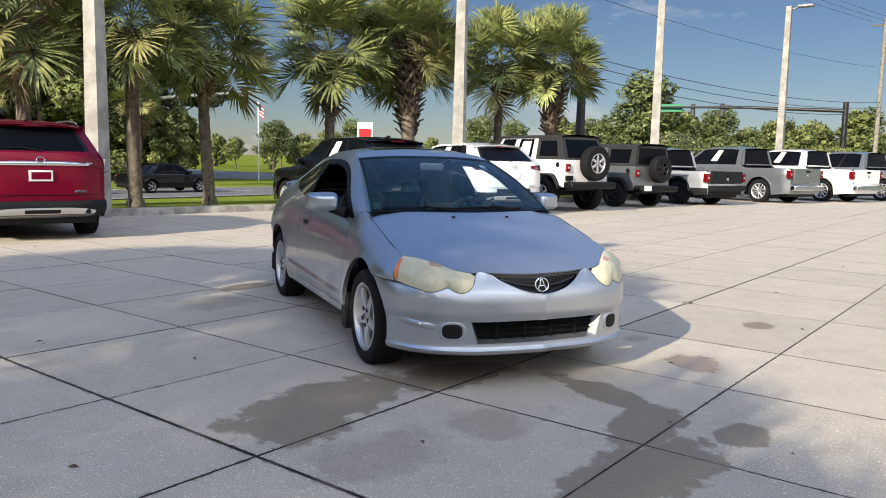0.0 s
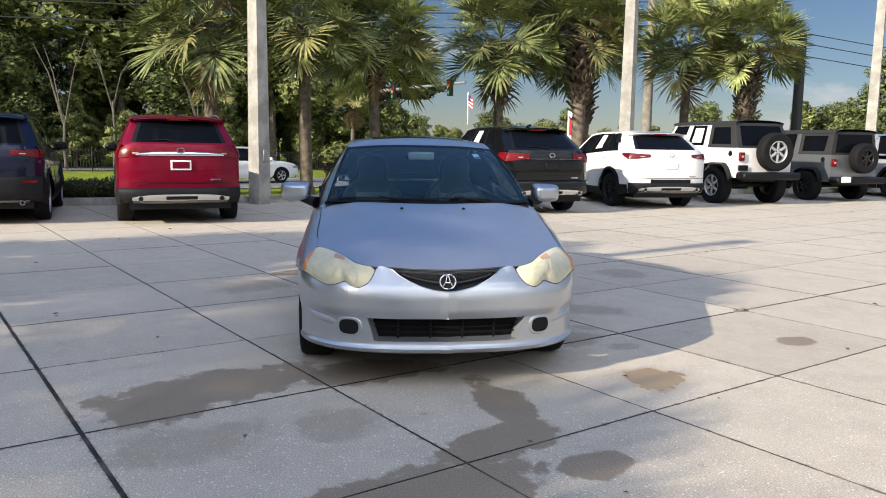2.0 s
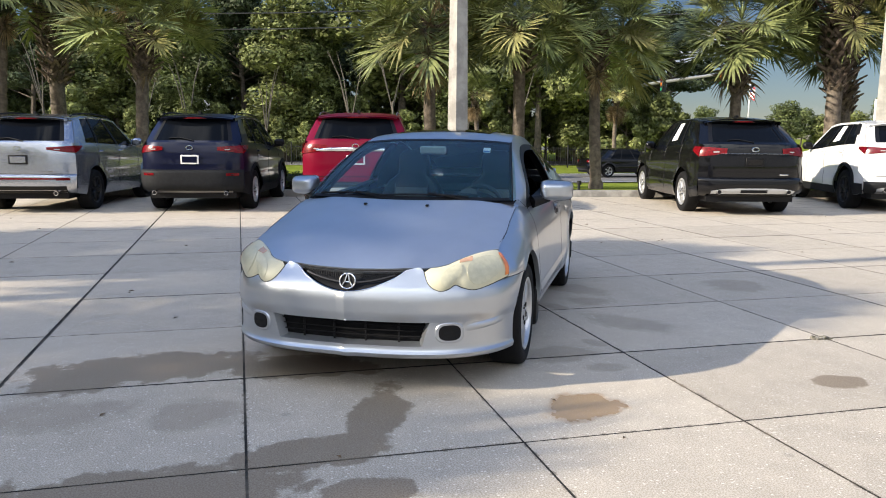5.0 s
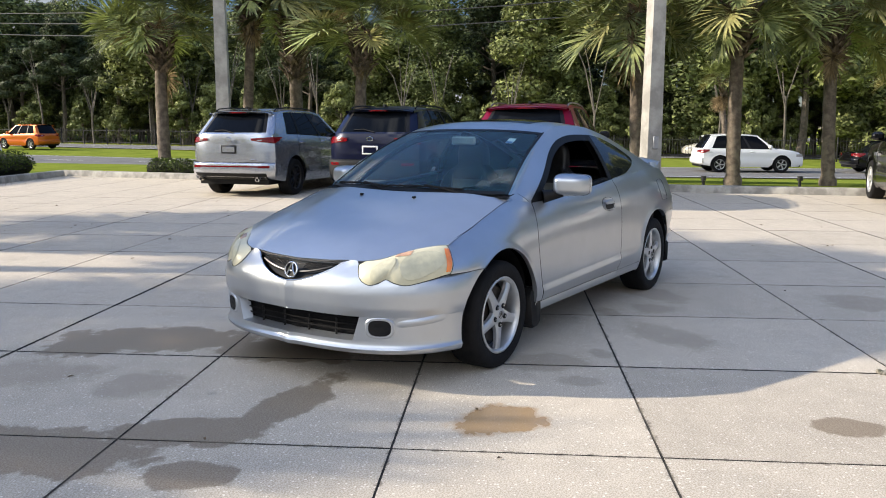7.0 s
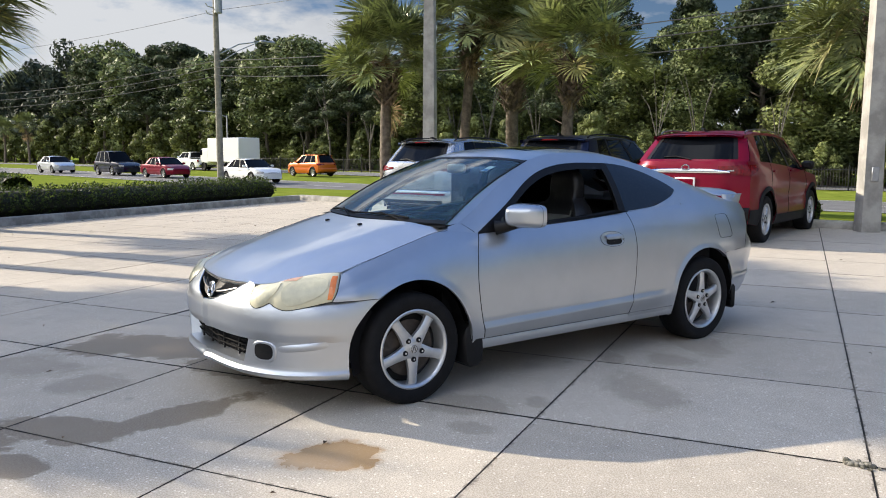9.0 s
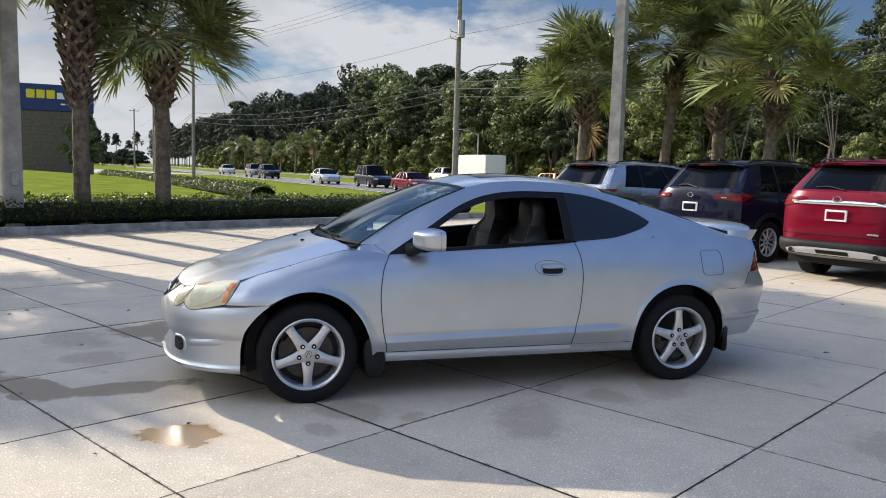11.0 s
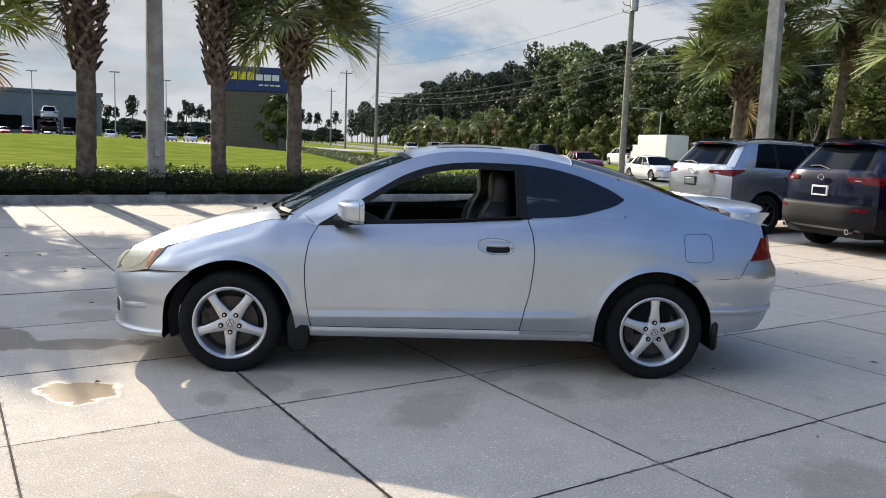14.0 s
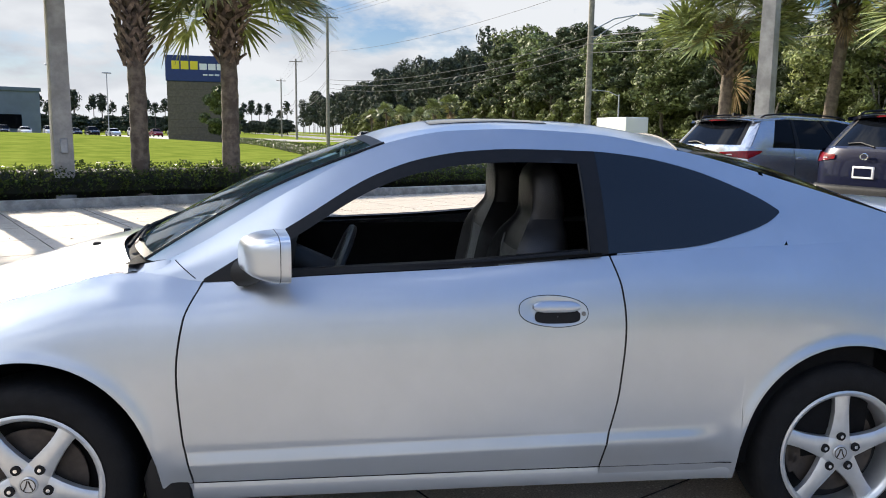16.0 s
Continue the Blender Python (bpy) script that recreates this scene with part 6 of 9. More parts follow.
        for cx in (rx0, fx):
            wheel_parts(car, cx, s * (hw - 0.135), r, 0.25, style, rim or alloy, s) if detail > 1 else simple_wheel(car, cx, s * (hw - 0.12), r, rim or alloy, s)
        for xh in (lerp(rear_slope, screen, 0.36), lerp(rear_slope, screen, 0.68)):
            if bed is not None and xh < rear_slope + 0.3:
                continue
            part("door_handle", Build().box(xh - 0.10, xh + 0.10, min(s * (side(xh, belt - 0.14) - 0.01), s * (side(xh, belt - 0.14) + 0.03)), max(s * (side(xh, belt - 0.14) - 0.01), s * (side(xh, belt - 0.14) + 0.03)), belt - 0.155, belt - 0.125, 0.01), paint, car)
        for xd in (lerp(rear_slope, screen, 0.32), lerp(rear_slope, screen, 0.63), screen - 0.06):
            if detail > 1 and (bed is None or xd > rear_slope):
                part("door_seam", Build().tube([(xd, s * (side(xd, z) + 0.0005), z) for z in steps(max(low(xd) + 0.02, 0.34), top(xd) - 0.01, 10)], 0.004, 4), trim_black, car)
        if rails:
            part("roof_rail", Build().tube([(lerp(roof_rear, roof_front, t), s * (r_in_ - 0.03), roof_zz(lerp(roof_rear, roof_front, t)) + (0.035 if 0.08 < t < 0.95 else 0.005)) for t in (0.06, 0.10, 0.3, 0.6, 0.9, 0.97)], 0.014, 6), trim_black if paint is not red_paint else metal_rail, car)
    liner = Build()
    for cx in (rx0, fx):
        liner.both(lambda a, t: (cx + (ar + 0.004) * math.cos(a), lerp(hw * 0.97, hw * 0.5, t), az + (ar + 0.004) * math.sin(a)), steps(-0.1, math.pi + 0.1, 15), [0, 1])
        liner.both(lambda a, t: (cx + ar * t * math.cos(a), hw * 0.55, az + ar * t * math.sin(a)), steps(-0.1, math.pi + 0.1, 15), [0.05, 1])
    liner.box(0.15, L - 0.2, -hw * 0.8, hw * 0.8, 0.24, 0.34)
    part("underbody", liner, trim_black, car)
    if plate:
        pz = lerp(0.66, belt, 0.48) if bed is None else 0.55
        px_ = -0.006 if bed is None else -0.045
        pl = part("number_plate", Build().box(px_ - 0.012, px_ + 0.02, -0.155, 0.155, pz - 0.078, pz + 0.078, 0.006), plate_frame or plate_white, car, "dark-framed dealer plate" if plate_frame else "white-framed dealer plate")
        part("plate_panel", Build().box(px_ - 0.016, px_ - 0.006, -0.128, 0.128, pz - 0.052, pz + 0.052, 0.004), paint if detail > 1 else trim_black, pl, "plain plate panel")
    if bed is None and detail > 1:
        part("badge", Build().tube([(-0.012, 0.055 * math.cos(t), belt - 0.075 + 0.036 * math.sin(t)) for t in steps(0, 2 * math.pi, 21)], 0.009, 6, caps=False), chrome, car, "small chrome emblem")
        part("model_mark", Build().box(-0.008, 0.02, -hw * 0.62, -hw * 0.46, 0.70, 0.725, 0.003), chrome, car, "small chrome model lettering, unreadable")
        part("gate_seam", Build().tube([(-0.004, y, 0.665) for y in steps(-hw * 0.8, hw * 0.8, 9)], 0.005, 4), trim_black, car)
    if bar:
        part("tailgate_bar", Build().grid(lambda a, t: tail_pt(a * 0.72, lerp(belt - 0.155, belt - 0.155 + bar * (1 - 0.55 * a ** 4), t), 0.016 + 0.014 * math.sin(math.pi * t)), steps(-1, 1, 21), steps(0, 1, 6)), chrome, car, "chrome tailgate bar")
    if dark_panel:
        part("bumper_insert", Build().grid(lambda a, t: tail_pt(a, lerp(0.535, 0.64, t), 0.02), steps(-0.52, 0.52, 13), [0, 0.5, 1]), trim_black, car, "black bumper insert")
        for e in (1, -1):
            part("pillar_blackout", Build().grid(lambda u, t: (lambda p: (p[0], e * (p[1] + 0.009), p[2]))(gh(u, t)), steps(0.10, 0.20, 4), steps(0.45, 0.98, 4)), trim_black, car)
    if strip:
        part("bumper_strip", Build().grid(lambda a, t: tail_pt(a, lerp(0.575, 0.60, t), 0.018, x_bump), steps(-0.9, 0.9, 21), [0, 1]), red_lens, car, "thin red reflector strip")
        part("valance", Build().grid(lambda a, t: tail_pt(a, lerp(0.36, 0.46, t), 0.018, x_bump), steps(-0.86, 0.86, 21), [0, 0.5, 1]), trim_black, car, "dark lower valance")
    if sticker:
        for s in (1, -1):
            ob = Build().grid(lambda u, t: (lambda q: (q[0], s * (q[1] + 0.012), q[2]))(gh(u, t)), steps(0.44, 0.56, 3), steps(0.22, 0.86, 3))
            part("price_sheet", ob, paper_white, car, "white price sheet in the side window")
    if bed is not None:
        bw = Build()
        bw.box(0.05, rear_slope, -hw * 0.86, hw * 0.86, 0.70, 0.76)
        bw.both(lambda x, t: (x, hw * lerp(0.80, 0.86, t), lerp(0.75, bed, t)), steps(0.08, rear_slope, 6), [0, 1])
        part("bed_liner", bw, trim_black, car)
        part("bed_rail", Build().both(lambda x, t: (x, side(x, bed - 0.002) - 0.07 * t, bed + 0.008), steps(0.04, rear_slope, 12), [0, 1]), clad if clad is not paint else trim_black, car)
        tg = Build().box(-0.03, 0.05, -hw * 0.80, hw * 0.80, 0.70, bed + 0.005, 0.015)
        gate = part("tailgate", tg, two_tone or paint, car)
        part("gate_handle", Build().box(-0.045, -0.02, -0.13, 0.13, bed - 0.13, bed - 0.06, 0.01), trim_black, gate)
        part("emblem", Build().lathe([(0.0, -0.02), (0.05, -0.015), (0.055, 0.0)], 14, Matrix.Translation((-0.03, 0, bed - 0.24)) @ Matrix.Rotation(radians(-90), 4, "Z")), chrome, gate)
        part("step_bumper", Build().box(-0.15, 0.03, -hw * 0.92, hw * 0.92, 0.46, 0.64, 0.03), chrome if two_tone is None else clad, car, "chrome step bumper")
        part("rear_glass_frame", Build().box(rear_slope - 0.012, rear_slope + 0.05, -hw * 0.72, hw * 0.72, belt - 0.02, belt + 0.03, 0.01), paint, car)
    return car


def simple_wheel(parent, x, y, r, rim_mat, s):
    w = thing("wheel", "", "")
    for key in ("label", "category"):
        if key in w:
            del w[key]
    w.parent = parent
    w.location = (x, y, r)
    part("tyre", Build().lathe([(r * 0.6, -0.10 * s), (r * 0.92, -0.11 * s), (r, -0.07 * s), (r, 0.07 * s), (r * 0.92, 0.11 * s), (r * 0.64, 0.105 * s)], 20), rubber, w)
    rim = Build().lathe([(r * 0.66, 0.10 * s), (r * 0.6, 0.09 * s), (r * 0.58, 0.05 * s)], 20)
    for k in range(5):
        a = 2 * math.pi * k / 5
        rim.raw([(r * q * math.cos(a + d), 0.085 * s, r * q * math.sin(a + d)) for q, d in ((0.05, -1.2), (0.6, -0.16), (0.6, 0.16), (0.05, 1.2))], [(0, 1, 2, 3)])
    part("rim", rim, rim_mat, w)
    part("backing", Build().lathe([(0.0, 0.03 * s), (r * 0.6, 0.03 * s), (r * 0.62, -0.05 * s)], 16), trim_black, w)


def park(x, y, heading):
    """Pose of a car whose rear-axle middle, less its rear overhang, stands at the tail."""
    return pose(x, y, 0.0, 0, 0, heading)


def tail_from_axle(ax, ay, heading, over):
    return park(ax - over * math.cos(radians(heading)), ay - over * math.sin(radians(heading)), heading)


ROW = "vehicles parked along the kerb"
suv = dict(rear_over=0.92, belt=1.08, screen=3.25, roof_front=2.5, roof_rear=0.52, rear_slope=0.10, hood_h=1.06, group=ROW)
vehicle("suv", "dark navy compact sport-utility with grey lower cladding, parked tail out", navy_paint, 4.6, 1.86, 1.70, 2.69, r=0.36, m=tail_from_axle(-13.2, 2.60, 166.5, 0.92), clad=plastic_grey, rails=True, bump_top=0.74, lamp_lo=0.17, **{**suv, "belt": 1.19})
vehicle("suv", "bright red mid-size sport-utility with a chrome tailgate bar, parked tail out", red_paint, 4.92, 1.92, 1.72, 2.86, r=0.37, m=tail_from_axle(-12.1, 5.30, 167, 0.98), clad=plastic_grey, rails=True, silver_skid=True, bump_top=0.58, bar=0.06, **{**suv, "rear_over": 0.98, "belt": 1.24, "screen": 3.45, "roof_front": 2.65})
vehicle("suv", "silver-grey compact sport-utility with red wraparound tail lamps, parked tail out", suv_silver, 4.7, 1.84, 1.67, 2.79, r=0.36, m=tail_from_axle(-13.6, -0.18, 168, 0.95), rails=True, rim=alloy_dark, strip=True, lamp_lo=0.15, plate_frame=trim_black, **{**suv, "rear_over": 0.95, "belt": 1.17})
vehicle("suv", "glossy black luxury sport-utility, parked tail out beside a white one", black_paint, 4.89, 1.90, 1.70, 2.79, r=0.37, m=tail_from_axle(-10.8, 12.0, 166, 0.98), silver_skid=True, sticker=True, bar=0.016, plate_frame=trim_black, **{**suv, "rear_over": 0.98, "belt": 1.22, "rear_slope": 0.16, "roof_rear": 0.75})
vehicle("suv", "white sport-utility with black lower cladding and floating roof, parked tail out", white_paint, 4.86, 1.95, 1.68, 2.86, r=0.38, m=tail_from_axle(-10.62, 15.5, 159, 0.98), clad=plastic_grey, rim=alloy_dark, silver_skid=True, sticker=True, bump_top=0.56, dark_panel=True, tail_mat=dark_red_lens, lamp_lo=0.17, **{**suv, "rear_over": 0.98, "belt": 1.23, "rear_slope": 0.14, "roof_rear": 0.68})

# ---------------------------------------------------------------- open four-by-fours with a spare wheel
soft_black = material("black_top", (0.022, 0.022, 0.024), 0.75, vary=0.25, scale=10, bump=0.2, bscale=120)


def four_by_four(label, paint, m, r, lift, slant, rim):
    """A boxy off-roader, tail at x = 0: tub, flat fenders, dark top, spare wheel on the gate."""
    car = thing("off_roader", label, "car", ROW, m)
    L, hw, z0, belt, H = 4.25, 0.78, 0.62 + lift, 1.20 + lift, 1.86 + lift
    rx0, fx = 0.72, 3.45
    ar = r * 1.18
    tub = Build()
    low = lambda x: next((max(z0 - 0.12, r + math.sqrt(ar * ar - (x - c) ** 2)) for c in (rx0, fx) if abs(x - c) < ar), z0 - 0.12)
    xs = sorted(set(steps(0.02, L, 24) + [c + ar * math.cos(math.pi * k / 12) for c in (rx0, fx) for k in range(13)]))
    xs = [x for x in xs if 0.02 <= x <= L]
    topz = lambda x: belt if x < 3.0 else belt - 0.03 - 0.05 * (x - 3.0)
    wid = lambda x: hw if x < 3.0 else hw - 0.10 * (x - 3.0)
    tub.both(lambda x, v: (x, wid(x) - 0.02 * (v - 0.5) ** 2, lerp(low(x), topz(x), v)), xs, steps(0, 1, 8))
    tub.grid(lambda x, a: (x, a * wid(x), topz(x) + 0.02 * (1 - a * a)), [x for x in xs if x > 2.85], steps(-1, 1, 7))
    tub.grid(lambda a, z: (0.02, a * hw, z), steps(-1, 1, 9), steps(z0 - 0.12, belt, 6))
    tub.grid(lambda a, z: (L, a * wid(L), z), steps(-1, 1, 9), steps(z0 - 0.1, topz(L), 6))
    part("body", tub, paint, car)
    for s in (1, -1):
        for cx in (rx0, fx):
            fl = Build().grid(lambda a, t: (cx + (ar + 0.02 + 0.03 * (t > 0.5)) * math.cos(a) * 1.04, s * lerp(hw - 0.03, hw + 0.15, t), r + (ar + 0.02) * min(0.98, math.sin(a) * 1.12) - 0.03 * (t > 0.8)), steps(0.25, math.pi - 0.25, 15), [0, 0.4, 0.85, 1.0])
            part("fender_flare", fl, trim_black if lift > 0.05 else plastic_grey, car)
            wheel_parts(car, cx, s * (hw + 0.02), r, 0.30, "six", rim, s)
    tp = Build()
    roof_y = hw * 0.86
    back = 0.30 if slant else 0.06
    for s in (1, -1):
        tp.grid(lambda u, t: (lerp(lerp(0.03, 1.15, u), lerp(back, 1.15, u), t), s * lerp(hw - 0.01, roof_y, t), lerp(belt, H - 0.06, t)), steps(0, 1, 6), steps(0, 1, 5))
    tp.grid(lambda a, t: (lerp(0.03, back, t), a * lerp(hw - 0.01, roof_y, t), lerp(belt, H - 0.06, t)), steps(-1, 1, 7), steps(0, 1, 5))
    tp.grid(lambda a, x: (x, a * (roof_y + 0.02), H - 0.05 + 0.05 * (1 - abs(a) ** 3)), steps(-1, 1, 11), steps(back - 0.05, 2.72, 10))
    tp.both(lambda x, t: (x, roof_y + 0.02, H - 0.05 - 0.06 * t), steps(back - 0.05, 2.72, 10), [0, 1])
    part("hard_top", tp, soft_black, car, "black removable top")
    for s in (1, -1):
        cabp = Build().grid(lambda u, t: (lerp(lerp(1.15, 2.98, u), lerp(1.15, 2.62, u), t), s * lerp(hw - 0.01, roof_y, t), lerp(belt, H - 0.06, t)), steps(0, 1, 8), steps(0, 1, 5))
        part("door_frame", cabp, paint, car)
        for u0, u1 in ((0.10, 0.46), (0.58, 0.93)):
            win = Build().grid(lambda u, t: (lerp(lerp(1.15, 2.98, u), lerp(1.15, 2.62, u), t), s * (lerp(hw - 0.01, roof_y, t) + 0.006), lerp(belt, H - 0.06, t)), steps(u0, u1, 4), steps(0.08, 0.90, 4))
            part("side_window", win, glass_dark, car)
            if u0 < 0.2 and lift > 0.05:
                part("price_sheet", Build().grid(lambda u, t: (lerp(lerp(1.15, 2.98, u), lerp(1.15, 2.62, u), t), s * (lerp(hw - 0.01, roof_y, t) + 0.012), lerp(belt, H - 0.06, t)), steps(0.16, 0.38, 3), steps(0.2, 0.8, 3)), paper_white, car, "white price sheet in the side window")
        qw = Build().grid(lambda u, t: (lerp(lerp(0.28, 1.02, u), lerp(back + 0.16, 1.02, u), t), s * (lerp(hw - 0.01, roof_y, t) + 0.006), lerp(belt, H - 0.06, t)), steps(0, 1, 4), steps(0.15, 0.82, 4))
        part("quarter_window", qw, glass_dark, car)
        lamp = part("tail_lamp", Build().box(-0.035, 0.05, min(s * 0.60, s * 0.74), max(s * 0.60, s * 0.74), belt - 0.30, belt - 0.10, 0.015), red_lens, car, "square red tail lamp")
        part("lamp_window", Build().box(-0.042, -0.03, min(s * 0.635, s * 0.705), max(s * 0.635, s * 0.705), belt - 0.225, belt - 0.175, 0.005), white_lens, lamp)
        part("fuel_cap" if s > 0 else "door_hinge", Build().lathe([(0, 0.012), (0.06, 0.012), (0.07, 0)], 16, Matrix.Translation((0.28, s * hw, belt - 0.13))) if s > 0 else Build().box(0.02, 0.06, s * hw - 0.01, s * hw + 0.02, belt - 0.2, belt - 0.12, 0.01), trim_black, car)
        part("door_mirror", Build().box(2.55, 2.68, s * (hw + 0.16) - 0.10, s * (hw + 0.16) + 0.10, belt + 0.04, belt + 0.22, 0.03), trim_black, car)
    rw_g = Build().grid(lambda a, t: (lerp(0.03, back, t) - 0.012, a * lerp(hw - 0.01, roof_y, t), lerp(belt, H - 0.06, t)), steps(-0.84, 0.84, 5), steps(0.10, 0.88, 4))
    part("rear_window", rw_g, glass_dark, car)
    fw = Build().grid(lambda a, t: (lerp(3.0, 2.66, t), a * lerp(hw - 0.02, roof_y, t), lerp(belt, H - 0.06, t)), steps(-1, 1, 5), steps(0, 1, 3))
    part("windshield", fw, glass_dark, car)
    spare = wheel_parts(car, -0.18, 0.06, r, 0.27, "six", rim, 1, name="spare_wheel")
    spare.matrix_basis = Matrix.Translation((-0.17, -0.12, belt - 0.08)) @ Matrix.Rotation(radians(90), 4, "Z")
    bp = Build().box(-0.32, 0.02, -0.82, 0.82, z0 - 0.16, z0 + 0.02, 0.04)
    part("rear_bumper", bp, trim_black, car, "black steel bumper")
    ub = Build().box(0.2, L - 0.2, -0.5, 0.5, z0 - 0.22, z0 - 0.08)
    for cx in (rx0, fx):
        ub.tube([(cx, -hw, r), (cx, hw, r)], 0.06, 8)
    part("chassis", ub, trim_black, car)
    part("number_plate", Build().box(-0.035, 0.0, 0.50, 0.76, z0 + 0.05, z0 + 0.18, 0.005) if lift > 0.05 else Build().box(-0.34, -0.31, 0.42, 0.72, z0 - 0.12, z0 + 0.03, 0.005), trim_black if lift > 0.05 else plate_white, car)
    return car


four_by_four("white lifted off-roader with a black slanted top and spare wheel", white_paint, tail_from_axle(-10.2, 18.55, 163, 0.72), 0.45, 0.14, True, alloy)
four_by_four("grey off-roader with a black top and spare wheel", grey_paint, tail_from_axle(-9.9, 22.1, 164, 0.72), 0.39, 0.0, False, alloy_dark)
pick = dict(rear_over=1.15, bed=1.08, plate=False, tail="box", cat="pickup truck", group=ROW)
vehicle("pickup_truck", "silver mid-size pickup truck, parked tail out", pale_paint, 5.3, 1.98, 1.80, 3.18, belt=1.20, hood_h=1.12, screen=4.05, roof_front=3.35, roof_rear=1.95, rear_slope=1.85, r=0.39, m=tail_from_axle(-9.2, 25.5, 163, 1.15), clad=plastic_grey, two_tone=plastic_grey, rim=alloy_dark, **pick)
vehicle("pickup_truck", "grey full-size pickup truck with chrome bumper, parked tail out", grey_paint, 5.9, 2.06, 1.95, 3.65, belt=1.32, hood_h=1.30, screen=4.5, roof_front=3.75, roof_rear=2.05, rear_slope=1.95, r=0.42, m=tail_from_axle(-7.85, 29.75, 163, 1.2), sticker=True, **{**pick, "rear_over": 1.2, "bed": 1.22})
vehicle("pickup_truck", "white full-size pickup truck with chrome bumper, parked tail out", white_paint, 5.9, 2.06, 1.95, 3.65, belt=1.32, hood_h=1.30, screen=4.5, roof_front=3.75, roof_rear=2.05, rear_slope=1.95, r=0.42, m=tail_from_axle(-6.5, 33.1, 162, 1.2), sticker=True, **{**pick, "rear_over": 1.2, "bed": 1.22})
vehicle("pickup_truck", "dark grey full-size pickup truck, parked tail out", grey_paint, 5.9, 2.06, 1.95, 3.65, belt=1.32, hood_h=1.30, screen=4.5, roof_front=3.75, roof_rear=2.05, rear_slope=1.95, r=0.42, m=tail_from_axle(-5.0, 36.6, 162, 1.2), **{**pick, "rear_over": 1.2, "bed": 1.22})

# ---------------------------------------------------------------- traffic on the road, standing
TR = "cars on the road"
sed = dict(L=4.75, W=1.84, H=1.45, wheelbase=2.78, rear_over=1.02, belt=0.93, hood_h=0.92, screen=3.45, roof_front=2.75, roof_rear=1.35, rear_slope=0.75, r=0.33, detail=1, plate=False, group=TR)
tsuv = dict(L=4.7, W=1.86, H=1.70, wheelbase=2.72, rear_over=0.92, belt=1.06, hood_h=1.04, screen=3.35, roof_front=2.6, roof_rear=0.55, rear_slope=0.12, r=0.36, detail=1, plate=False, group=TR)
NORTH, SOUTH = 70.0, 250.0


def on_road(name, label, paint, x, y, head, kw):
    vehicle(name, label, paint, m=pose(x - 2.4 * math.cos(radians(head)), y - 2.4 * math.sin(radians(head)), lawn_z(x, y) + 0.045, 0, 0, head), **kw)


on_road("suv", "white crossover driving past on the road", white_paint, -35.2, 15.8, NORTH + 22, tsuv)
on_road("sedan", "black sedan driving past on the road", black_paint, -35.4, 22.6, NORTH + 22, sed)
on_road("sedan", "silver sedan on the far carriageway", cream_paint, -52.5, 19.0, SOUTH + 20, sed)
on_road("sedan", "white sedan on the road before the woods", white_paint, -37.2, -23.6, NORTH, sed)
on_road("suv", "orange crossover on the far carriageway", orange_paint, -51.5, -29.0, SOUTH, tsuv)
on_road("suv", "dark blue full-size sport-utility on the road", navy_paint, -44.6, -42.6, NORTH, {**tsuv, "H": 1.88, "L": 5.2})
on_road("sedan", "dark red sedan on the road", red_paint, -41.6, -34.6, NORTH, sed)
on_road("pickup_truck", "white pickup truck on the far carriageway", white_paint, -64.5, -52.5, SOUTH, dict(L=5.8, W=2.0, H=1.9, wheelbase=3.6, rear_over=1.2, bed=1.15, belt=1.28, hood_h=1.25, screen=4.4, roof_front=3.7, roof_rear=2.05, rear_slope=1.95, r=0.41, detail=1, plate=False, tail="box", group=TR))
on_road("sedan", "silver sedan on the road", pale_paint, -46.8, -52.0, NORTH, sed)
on_road("suv", "dark sport-utility on the road", black_paint, -53.5, -71.5, NORTH, tsuv)
on_road("suv", "dark sport-utility on the road", grey_paint, -56.5, -79.0, NORTH, tsuv)
on_road("sedan", "pale sedan far along the road", cream_paint, -65.0, -100.0, NORTH, sed)
box_truck = thing("box_truck", "white box truck on the far carriageway", "truck", TR, pose(-62.5, -46.0, lawn_z(-62.5, -46.0) + 0.04, 0, 0, SOUTH))
part("cargo_box", Build().box(-3.4, 2.6, -1.2, 1.2, 0.9, 3.3, 0.05), white_paint, box_truck)
part("cab", Build().box(2.65, 4.6, -1.05, 1.05, 0.6, 2.3, 0.25), white_paint, box_truck)
part("cab_glass", Build().box(3.9, 4.56, -1.07, 1.07, 1.5, 2.15, 0.1), glass_dark, box_truck)
for s in (1, -1):
    for x in (-2.0, 3.7):
        simple_wheel(box_truck, x, s * 1.0, 0.45, alloy_dark, s)

# ---------------------------------------------------------------- plants and distance
leaf_palm = material("palm_leaf", (0.355, 0.39, 0.148), 0.42, color2=(0.115, 0.142, 0.053), scale=5, random_=0.55, thin=0.03, spec=0.4)
leaf_yellow = material("yellowing_palm_leaf", (0.37, 0.35, 0.14), 0.5, color2=(0.21, 0.20, 0.08), scale=4, random_=0.35, thin=0.05, spec=0.2)
leaf_dead = material("dead_palm_leaf", (0.31, 0.235, 0.135), 0.8, color2=(0.17, 0.12, 0.07), scale=6, island=0.3, thin=0.4, spec=0.2)
palm_bark = material("palm_bark", (0.19, 0.155, 0.12), 0.9, color2=(0.09, 0.07, 0.055), scale=7, bump=0.8, bscale=30)
palm_boot = material("palm_boots", (0.22, 0.165, 0.125), 0.9, color2=(0.07, 0.05, 0.04), scale=9, bump=0.6, bscale=40, island=0.35)
leaf_tree = material("tree_leaf", (0.20, 0.238, 0.09), 0.6, color2=(0.05, 0.066, 0.025), scale=0.7, island=0.5, thin=0.16, spec=0.2)
